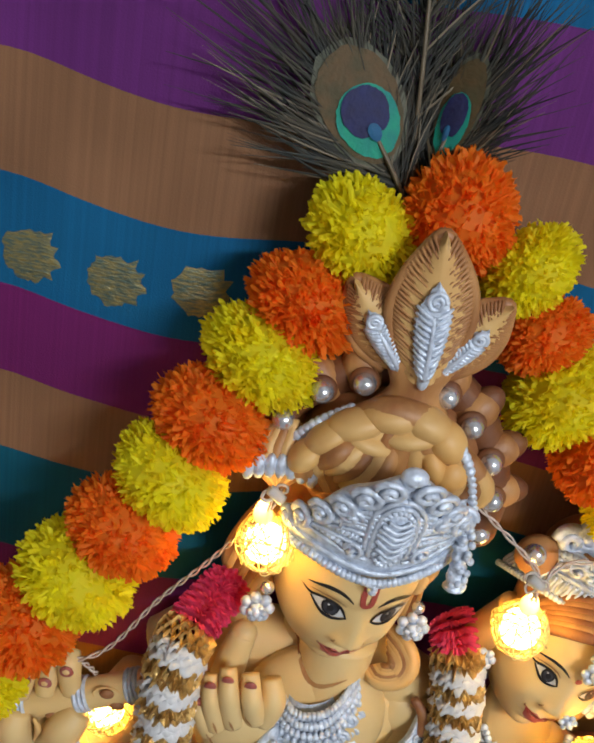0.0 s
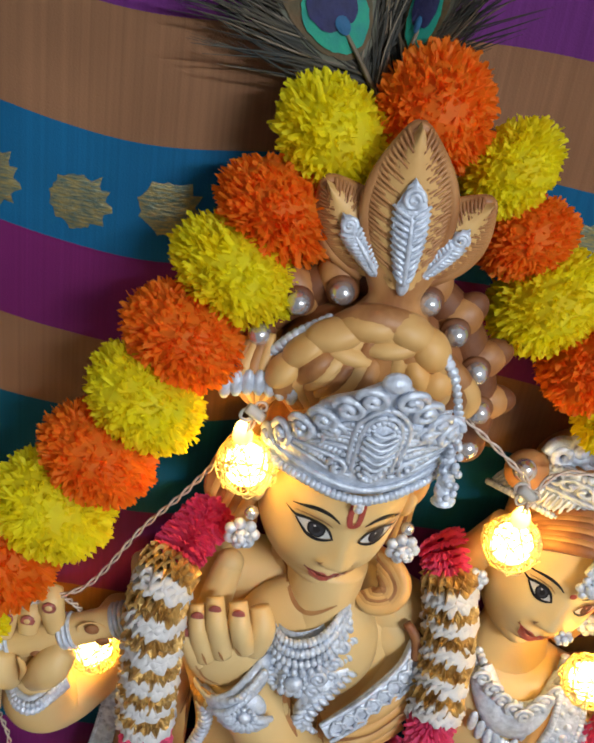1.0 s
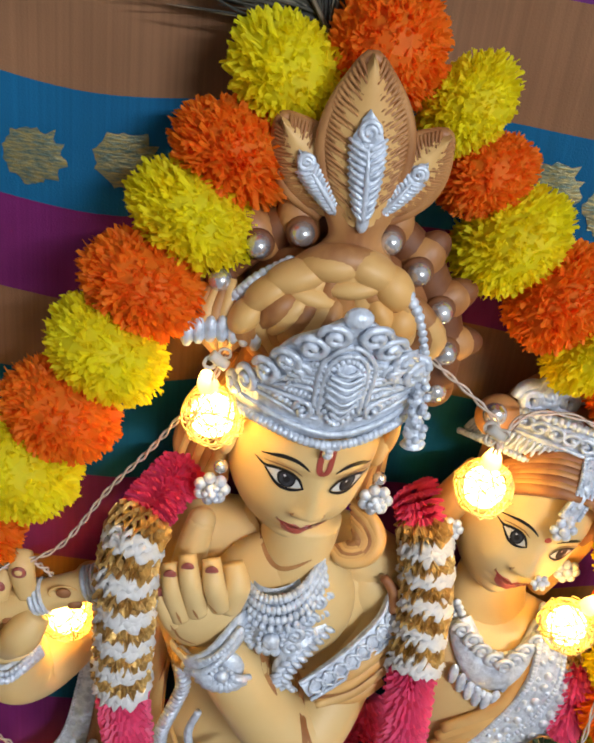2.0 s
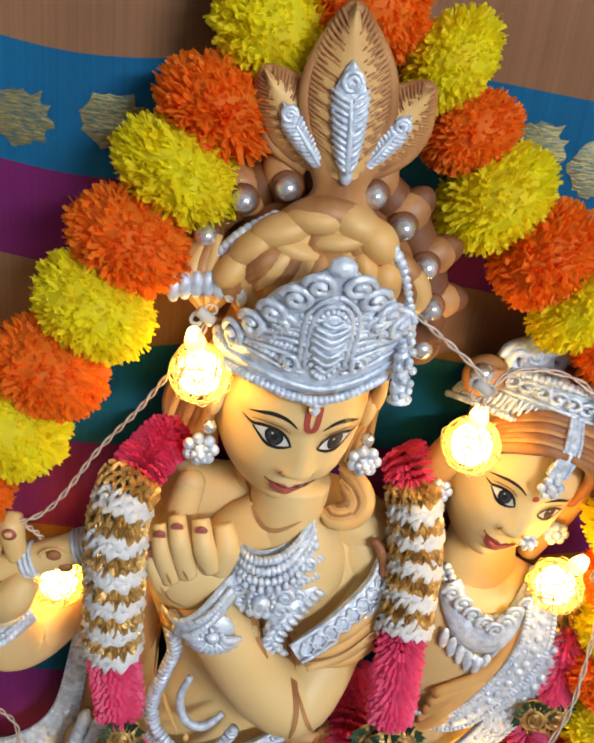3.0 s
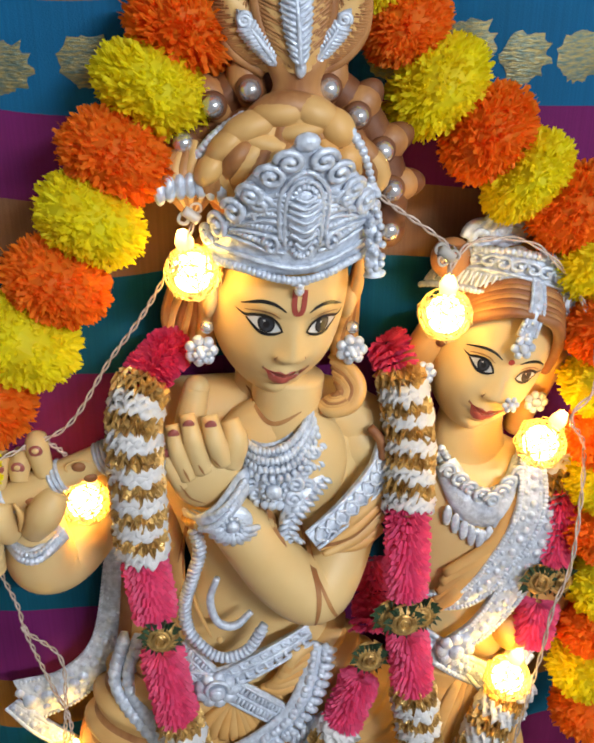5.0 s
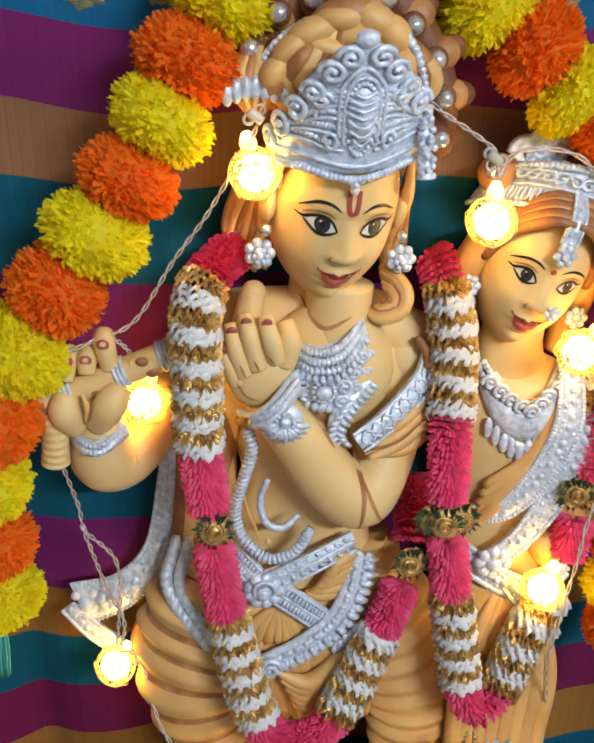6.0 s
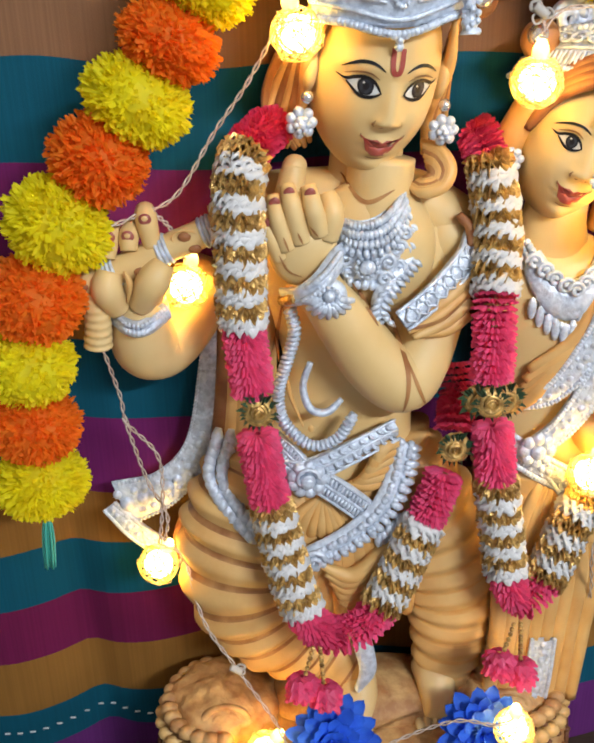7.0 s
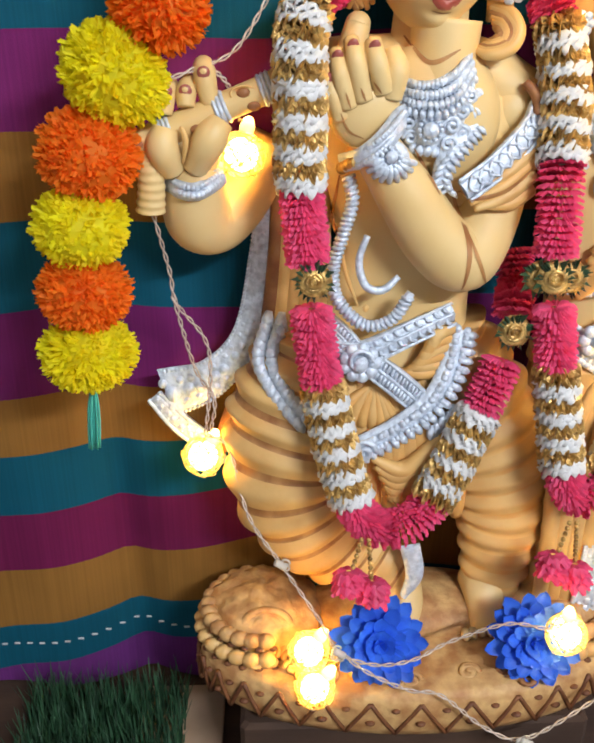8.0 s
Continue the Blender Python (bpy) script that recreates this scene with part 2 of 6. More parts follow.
def ball(S, c, r, material, turn=None, segs=20, rings=12, warp=None):
    """An ellipsoid with radii r, turned by a 3 x 3, shaped further by warp(unit points)."""
    r = np.broadcast_to(np.array(r, float), (3,))
    u = []
    for i in range(rings + 1):
        th = np.pi * i / rings
        for j in range(segs):
            ph = 2 * np.pi * j / segs
            u.append((np.sin(th) * np.cos(ph), np.sin(th) * np.sin(ph), np.cos(th)))
    u = np.array(u)
    p = (warp(u) if warp else u) * r
    if turn is not None:
        p = p @ np.array(turn).T
    S.add(p + np.array(c), grid_faces(rings + 1, segs, True), material)


def beads(S, pts, r, n, material, squash=1.0):
    for p in smooth_path(pts, n):
        ball(S, p, (r, r, r * squash), material, segs=8, rings=5)


def spiral(S, c, size, turns, thick, material, side=(1, 0, 0), up=(0, 0, 1), hand=1, out=(0, -1, 0)):
    """A rolled scroll of relief."""
    s, u, o = np.array(side, float), np.array(up, float), np.array(out, float)
    pts = []
    for k in range(int(turns * 10) + 1):
        a = k / 10 * 2 * np.pi
        q = 1 - 0.85 * k / (turns * 10)
        pts.append(np.array(c) + size * q * (hand * np.cos(a) * s + np.sin(a) * u) + o * thick * 0.6 * (1 - q))
    tube(S, pts, thick, material, segs=6, n=len(pts) * 2, hint=out)


def thing(name, at, label, category, group="", kind=""):
    ob = new(name)
    ob.empty_display_size = 0.02
    ob.location = at
    return tagged(ob, label, category, group, kind)


def settle(S, at):
    """Moves a shape's vertices so that at becomes its origin."""
    S.v = [(p[0] - at[0], p[1] - at[1], p[2] - at[2]) for p in S.v]
    return S


def box(S, lo, hi, material, bevel=0.0):
    (x0, y0, z0), (x1, y1, z1) = lo, hi
    b = bevel
    ring = [(x0 + b, y0), (x1 - b, y0), (x1, y0 + b), (x1, y1 - b), (x1 - b, y1), (x0 + b, y1), (x0, y1 - b), (x0, y0 + b)]
    cx, cy = (x0 + x1) / 2, (y0 + y1) / 2
    v = []
    for z, k in ((z0, b), (z0 + b, 0), (z1 - b, 0), (z1, b)):
        for x, y in ring:
            v.append((x - k * np.sign(x - cx), y - k * np.sign(y - cy), z))
    S.add(v, grid_faces(4, 8, True) + [tuple(range(7, -1, -1)), tuple(range(24, 32))], material)


# ---------------------------------------------------------------- setting
FLOOR = 0.05


def cloth_y(x, z):
    """Depth of the hanging cloth: soft folds, deeper to the left."""
    y = 0.088 + 0.006 * math.sin(x * 21 + 0.6 + 0.8 * math.sin(z * 3)) + 0.003 * math.sin(x * 47 + z * 4)
    d = x + 0.225 + 0.02 * math.sin(z * 5)
    y += 0.010 * math.exp(-(d / 0.018) ** 2) * max(0.0, min(1.0, (0.55 - z) / 0.3))
    y += -0.012 * math.exp(-((x + 0.30) / 0.05) ** 2) - 0.006 * math.exp(-((x + 0.18) / 0.03) ** 2) * max(0, min(1, (z - 0.6) / 0.2))
    return y


def band_v(x, z):
    """Height on the cloth's pattern: the bands sag and lift along the folds."""
    d = -0.004 * math.sin(x * 16 + 0.5)
    e = x + 0.235
    if e < 0:
        d += -e * (0.13 + 0.6 * max(0.0, 0.20 - z)) * max(0.0, min(1.0, (0.62 - z) / 0.2))
    else:
        d -= 0.22 * min(e, 0.16) * max(0.0, min(1.0, (0.42 - z) / 0.15))
    d += -0.012 * math.exp(-((x + 0.215) / 0.06) ** 2) * max(0, min(1, (z - 0.6) / 0.2))
    return z + d


def curtain():
    nx, nz, x0, x1, z0, z1 = 190, 120, -0.95, 0.95, FLOOR + 0.004, 1.28
    S = Shape()
    xs, zs = np.linspace(x0, x1, nx), np.linspace(z0, z1, nz)
    v = [(x, cloth_y(x, z), z) for z in zs for x in xs]
    S.add(v, grid_faces(nz, nx), CLOTH)
    back = [(x, cloth_y(x, z) + 0.0015, z) for z in zs for x in xs]
    S.add(back, [f[::-1] for f in grid_faces(nz, nx)], CLOTH)
    root = thing("curtain", (0, 0.088, 1.28), "cotton cloth with purple, brown, blue and magenta bands hung behind the statue", "curtain", kind="structure")
    settle(S, (0, 0.088, 1.28))
    ob = S.make("cloth", root)
    uv = ob.data.uv_layers.new(name="UVMap")
    co = S.v
    for lp in ob.data.loops:
        x, y, z = co[lp.vertex_index]
        uv.data[lp.index].uv = (x, band_v(x, z + 1.28))
    rnd = random.Random(4)
    # woven paisleys in the blue band
    places = [(-0.200, 0.874), (-0.150, 0.868), (-0.101, 0.871), (-0.055, 0.872), (-0.01, 0.872), (0.04, 0.872), (0.088, 0.872),
              (0.136, 0.878), (0.172, 0.871), (0.210, 0.871), (0.255, 0.871), (-0.25, 0.878), (-0.30, 0.876)]
    for px, pz in places:
        P = Shape()
        w, h, k = 0.0172, 0.0158, 40
        ring = []
        for i in range(k):
            a = 2 * math.pi * i / k
            j = 1 + rnd.uniform(-0.10, 0.10) + (0.22 if math.cos(a) > 0.55 and i % 3 == 0 else 0)
            ring.append((px + w * j * math.cos(a) * (0.9 + 0.15 * math.sin(a)), pz + h * j * math.sin(a)))
        vs = [(px, cloth_y(px, pz) - 0.0012, pz)]
        for q in (0.35, 0.7, 1.0):
            for x, z in ring:
                xx, zz = px + (x - px) * q, pz + (z - pz) * q
                vs.append((xx, cloth_y(xx, zz) - (0.0012 if q < 1 else 0.0004), zz))
        fs = [(0, 1 + (i + 1) % k, 1 + i) for i in range(k)]
        for rr in range(2):
            fs += [(1 + rr * k + i, 1 + rr * k + (i + 1) % k, 1 + (rr + 1) * k + (i + 1) % k, 1 + (rr + 1) * k + i) for i in range(k)]
        P.add(vs, fs, ZARI)
        settle(P, (0, 0.088, 1.28))
        P.make("woven_motif", root, "gold-thread paisley woven in the blue band")
    for i in range(34):  # running stitch of pale thread low on the cloth
        x = -0.46 + i * 0.0128
        D = Shape()
        z = 0.118 - 0.5 * max(0, -0.25 - x) * 0.28
        y = cloth_y(x, z) - 0.001
        box(D, (x - 0.0028, y - 0.0006, z - 0.0011), (x + 0.0028, y + 0.0006, z + 0.0011), SATIN, 0.0004)
        settle(D, (0, 0.088, 1.28))
        D.make("stitch", root)
    return root


curtain()


def room():
    def slab(name, lo, hi, material, label, cat):
        S = Shape()
        at = ((lo[0] + hi[0]) / 2, (lo[1] + hi[1]) / 2, lo[2])
        box(S, lo, hi, material, 0.002)
        ob = settle(S, at).make(name, None, label, smooth=False)
        ob.location = at
        tagged(ob, category=cat, kind="structure")

    slab("wall_north", (-1.6, 0.115, -0.7), (1.6, 0.215, 2.6), WALLP, "plain painted wall behind the cloth", "wall")
    slab("wall_south", (-1.6, -2.2, -0.7), (1.6, -2.1, 2.6), WALLP, "plain painted wall of the room", "wall")
    slab("wall_west", (-1.7, -2.1, -0.7), (-1.603, 0.115, 2.6), WALLP, "plain painted wall of the room", "wall")
    slab("wall_east", (1.603, -2.1, -0.7), (1.7, 0.115, 2.6), WALLP, "plain painted wall of the room", "wall")
    slab("ceiling", (-1.6, -2.1, 2.603), (1.6, 0.2, 2.7), WALLP, "plain white ceiling", "ceiling")
    slab("floor", (-1.6, -2.1, -0.8), (1.6, 0.115, -0.703), WALLP, "plain floor of the room", "floor")
    S = Shape()
    box(S, (-0.95, -0.42, FLOOR - 0.03), (0.95, 0.112, FLOOR), DARKWOOD, 0.004)
    for x in (-0.88, 0.88):
        for y in (-0.36, 0.06):
            box(S, (x - 0.03, y - 0.03, -0.703), (x + 0.03, y + 0.03, FLOOR - 0.031), DARKWOOD, 0.003)
    ob = settle(S, (0, -0.15, -0.703)).make("altar_table", None, "dark wooden table that carries the statue and grass mat", smooth=False)
    ob.location = (0, -0.15, -0.703)
    tagged(ob, category="table")
    # tube light on its batten, over the viewer
    root = thing("tube_light", (0.75, -2.1, 1.80), "white tube light on a batten on the wall", "lamp")
    B = Shape()
    box(B, (-0.62, 0.0, -0.03), (0.62, 0.035, 0.03), WHITEP, 0.004)
    B.make("batten", root, "white enamel batten", smooth=False)
    T = Shape()
    tube(T, [(-0.59, 0.055, 0), (0, 0.055, 0), (0.59, 0.055, 0)], 0.014, TUBE, segs=12, n=4)
    T.make("tube", root, "glowing white tube")


room()


def plinth():
    S = Shape()
    box(S, (-0.135, -0.055, FLOOR + 0.001), (0.160, 0.066, 0.1315), DARKWOOD, 0.004)
    ob = settle(S, (0.0, 0.0, FLOOR)).make("plinth", None, "low dark wooden block under the statue", smooth=False)
    ob.location = (0, 0, FLOOR)
    tagged(ob, category="plinth")
    S = Shape()
    box(S, (-0.235, -0.005, 0), (-0.155, 0.070, 0.006), BOARD, 0.001)
    ob = S.make("board", None, "small flat beige board lying on the table", smooth=False)
    ob.location = (0, 0, FLOOR + 0.001)
    tagged(ob, category="board")


plinth()


# ---------------------------------------------------------------- the statue, one mesh
def axes(yaw, pitch, roll):
    """Right, forward-to-viewer and up of a turned head, as columns."""
    return np.array(Euler((radians(pitch), radians(roll), radians(yaw)), "XYZ").to_matrix())


def head(S, c, k, turn, tilak, eye=1.0):
    """A painted face and skull: c the point between the eyes, k the size, turn a 3 x 3."""
    wx, wy, wz, cz, long = 0.0392, 0.045, 0.056, 0.0, 1.20

    def front(s, u):
        """How far the face stands out at s to the right and u up, both in head units of metres."""
        t = 1 - 0.18 * max(0.0, -u / 0.056) ** 2.2
        q = 1 - (s / (wx * t)) ** 2 - abs(u / wz) ** (2 if u > 0 else 2.5)
        f = wy * math.sqrt(max(q, 0.0))
        g = lambda a, b, sa, sb: math.exp(-((s - a) / sa) ** 2 - ((u - b) / sb) ** 2)
        nose = max(0.0, min(1.0, (0.004 - u) / 0.020)) if u > -0.0165 else max(0.0, 1 - (-0.0165 - u) / 0.0048)
        f += 0.0080 * nose * math.exp(-(s / (0.0046 + 0.0022 * nose)) ** 2)
        f += 0.0026 * (g(0.0062, -0.0165, 0.003, 0.003) + g(-0.0062, -0.0165, 0.003, 0.003))
        f -= 0.0030 * (g(0.0158, 0.0, 0.011, 0.006) + g(-0.0158, 0.0, 0.011, 0.006))
        f += 0.0018 * (g(0.0158, -0.0005, 0.008, 0.0045) + g(-0.0158, -0.0005, 0.008, 0.0045))
        f += 0.0016 * (g(0.017, 0.010, 0.013, 0.004) + g(-0.017, 0.010, 0.013, 0.004))
        f += 0.0034 * (g(0.020, -0.019, 0.011, 0.011) + g(-0.020, -0.019, 0.011, 0.011))
        f += 0.0034 * g(0, -0.0285, 0.0095, 0.0028) + 0.0032 * g(0, -0.0345, 0.0075, 0.0028) - 0.0016 * g(0, -0.0315, 0.012, 0.0011)
        f += 0.0052 * g(0, -0.0470, 0.010, 0.007) - 0.0014 * g(0, -0.0395, 0.008, 0.0025)
        return f

    def place(s, u, lift=0.0):
        return np.array(c) + k * (turn @ np.array((s, -(front(s, u) + lift) + wy, u * (1 if u > 0 else long))))

    n, m = 120, 128
    v = []
    for i in range(n + 1):
        th = np.pi * i / n
        for j in range(m):
            ph = 2 * np.pi * j / m
            s, f, u = math.sin(th) * math.cos(ph), math.sin(th) * math.sin(ph), math.cos(th)
            u = u if u > 0 else -abs(u) ** 0.8
            t = 1 - 0.18 * max(0.0, -u) ** 2.2
            s, u = s * wx * t, u * wz
            y = front(s, u) if f > 0 else f * wy
            v.append(np.array(c) + k * (turn @ np.array((s, -y + wy, u * (1 if u > 0 else long)))))
    S.add(v, grid_faces(n + 1, m, True), FLESH)

    def decal(ring, material, lift):
        ring = np.array(ring)
        mid = ring.mean(0)
        q = len(ring)
        vs = [place(*mid, lift)]
        for w in (0.33, 0.66, 1.0):
            vs += [place(*(mid + (p - mid) * w), lift) for p in ring]
        fs = [(0, 1 + i, 1 + (i + 1) % q) for i in range(q)]
        for r_ in range(2):
            fs += [(1 + r_ * q + i, 1 + r_ * q + q + i, 1 + r_ * q + q + (i + 1) % q, 1 + r_ * q + (i + 1) % q) for i in range(q)]
        S.add(vs, fs, material)

    def stroke(pts, widths, material, lift):
        p = smooth_path(np.column_stack([pts, widths]), 26)
        d = np.gradient(p[:, :2], axis=0)
        d /= np.linalg.norm(d, axis=1)[:, None]
        nrm = np.column_stack([-d[:, 1], d[:, 0]])
        vs = []
        for w in (-1, 0, 1):
            vs += [place(*(p[i, :2] + nrm[i] * p[i, 2] * w), lift) for i in range(len(p))]
        S.add(vs, grid_faces(3, len(p)), material)

    for h in (-1, 1):
        ex = 0.0158 * h
        wide, high = 0.86 * eye, 1.06 * eye
        pt = lambda x, u: (ex + h * x * wide, u * high)
        decal([pt(x, u) for x, u in [(-0.0100, -0.0022), (-0.0070, 0.0010), (-0.0030, 0.0032), (0.0015, 0.0038), (0.0062, 0.0026), (0.0110, 0.0002),
                                     (0.0070, -0.0028), (0.0022, -0.0044), (-0.0028, -0.0044), (-0.0070, -0.0036)]], WHITE, 0.0005)
        a = np.linspace(0, 2 * np.pi, 20, endpoint=False)
        gaze = ex + 0.0004
        lid = lambda t, r: high * min(0.0034, max(-0.0042, -0.0003 + r * math.sin(t)))
        decal([(gaze + 0.0044 * eye * math.cos(t), lid(t, 0.0044)) for t in a], BLACK, 0.0008)
        decal([(gaze + 0.0034 * eye * math.cos(t), lid(t, 0.0034)) for t in a], IRIS, 0.0010)
        decal([(gaze + 0.0017 * eye * math.cos(t), lid(t, 0.0017)) for t in a], BLACK, 0.0012)
        decal([(gaze - 0.0013 + 0.0006 * math.cos(t), 0.0014 + 0.0006 * math.sin(t)) for t in a[::2]], WHITE, 0.0014)
        stroke([pt(x, u) for x, u in [(-0.0106, -0.0028), (-0.0070, 0.0012), (-0.0030, 0.0036), (0.0015, 0.0043), (0.0068, 0.0030), (0.0118, 0.0010), (0.0172, 0.0022)]],
               [0.0004, 0.0008, 0.0010, 0.0011, 0.0010, 0.0008, 0.0002], BLACK, 0.0010)
        stroke([pt(x, u) for x, u in [(-0.0104, -0.0026), (-0.0070, -0.0041), (-0.002, -0.0050), (0.004, -0.0043), (0.0112, -0.0002)]], [0.0003, 0.0006, 0.0008, 0.0008, 0.0004], BLACK, 0.0009)
        stroke([pt(x, u) for x, u in [(-0.0085, 0.0040), (-0.002, 0.0068), (0.005, 0.0064), (0.0125, 0.0036)]], [0.0002, 0.0006, 0.0006, 0.0002], LIDCOL, 0.0006)
        stroke([(h * x * 0.97, u * eye) for x, u in [(0.0066, 0.0094), (0.0105, 0.0120), (0.0150, 0.0132), (0.0205, 0.0126), (0.0255, 0.0100), (0.0295, 0.0068)]],
               [0.0003, 0.0007, 0.0009, 0.0009, 0.0006, 0.0002], BLACK, 0.0006)
        decal([(h * 0.0038 + 0.0013 * math.cos(t), -0.0188 + 0.0006 * math.sin(t)) for t in a[::2]], LIDCOL, 0.0004)
        stroke([(h * 0.0078, -0.0148), (h * 0.0088, -0.0172), (h * 0.0074, -0.0192)], [0.0001, 0.0005, 0.0001], LIDCOL, 0.0004)
        stroke([(h * 0.0118, -0.0262), (h * 0.0130, -0.0250), (h * 0.0134, -0.0236)], [0.0005, 0.0006, 0.0001], LIDCOL, 0.0005)
    # smiling lips: a bowed upper lip, a full lower one, corners turned up
    decal([(-0.0116, -0.0258), (-0.0078, -0.0268), (-0.0028, -0.0263), (0, -0.0276), (0.0028, -0.0263), (0.0078, -0.0268), (0.0116, -0.0258),
           (0.0062, -0.0302), (0, -0.0314), (-0.0062, -0.0302)], ROSY, 0.0005)
    decal([(-0.0112, -0.0262), (-0.0058, -0.0304), (0, -0.0316), (0.0058, -0.0304), (0.0112, -0.0262), (0.0078, -0.0336), (0.0036, -0.0366), (0, -0.0372), (-0.0036, -0.0366), (-0.0078, -0.0336)], ROSY, 0.0006)
    stroke([(-0.0130, -0.0246), (-0.0104, -0.0266), (-0.005, -0.0306), (0, -0.0314), (0.005, -0.0306), (0.0104, -0.0266), (0.0130, -0.0246)], [0.0002, 0.0005, 0.0006, 0.0005, 0.0006, 0.0005, 0.0002], RED, 0.0011)
    stroke([(-0.0060, -0.0384), (0, -0.0392), (0.0060, -0.0384)], [0.0002, 0.0005, 0.0002], LIDCOL, 0.0004)
    if tilak:
        stroke([(-0.0027, 0.0220), (-0.0027, 0.0140), (-0.0017, 0.0096), (0, 0.0086), (0.0017, 0.0096), (0.0027, 0.0140), (0.0027, 0.0220)], [0.0015] * 7, RED, 0.0006)
    else:
        decal([(0.0022 * math.cos(t), 0.0085 + 0.0022 * math.sin(t)) for t in np.linspace(0, 2 * np.pi, 16, endpoint=False)], RED, 0.0008)
    return place


def plate(S, c, turn, k, profile, material, bend, lean, low, rows=10, cols=37, wide=70, thick=0.004, drop=0.0):
    """A crown plate bent round the brow: profile(a) gives its height over low at the angle a, -1 to 1."""
    def at(a, h, lift=0.0):
        t = radians(wide) * a
        r = bend + lift - lean * h
        return np.array(c) + k * (turn @ np.array((r * math.sin(t), bend - r * math.cos(t), low + h - drop * a * a)))

    v = []
    for lift in (0.0, -thick):
        for i in range(rows):
            for a in np.linspace(-1, 1, cols):
                v.append(at(a, profile(a) * i / (rows - 1), lift))
    n = rows * cols
    f = grid_faces(rows, cols) + [tuple(i + n for i in q[::-1]) for q in grid_faces(rows, cols)]
    top = (rows - 1) * cols
    f += [(top + j, top + j + 1, top + j + 1 + n, top + j + n) for j in range(cols - 1)]
    f += [(j + 1, j, j + n, j + 1 + n) for j in range(cols - 1)]
    S.add(v, f, material)
    return at


def swirl_on(S, at, a, h, size, turns, thick, hand, material):
    pts = []
    for i in range(int(turns * 10) + 1):
        t, q = i / 10 * 2 * math.pi, 1 - 0.85 * i / (turns * 10)
        pts.append(at(a + hand * size * q * math.cos(t) / 0.05, h + size * q * math.sin(t), 0.0015 + 0.002 * (1 - q)))
    tube(S, pts, thick, material, segs=6, n=len(pts) * 2)


def line_on(S, at, pts, thick, material, n=20):
    tube(S, [at(a, h, 0.0012) for a, h in pts], thick, material, segs=6, n=n)


def bead_on(S, at, pts, r, n, material):
    p = smooth_path(pts, n)
    for a, h in p:
        ball(S, at(a, h, r * 0.5), r, material, segs=8, rings=5)


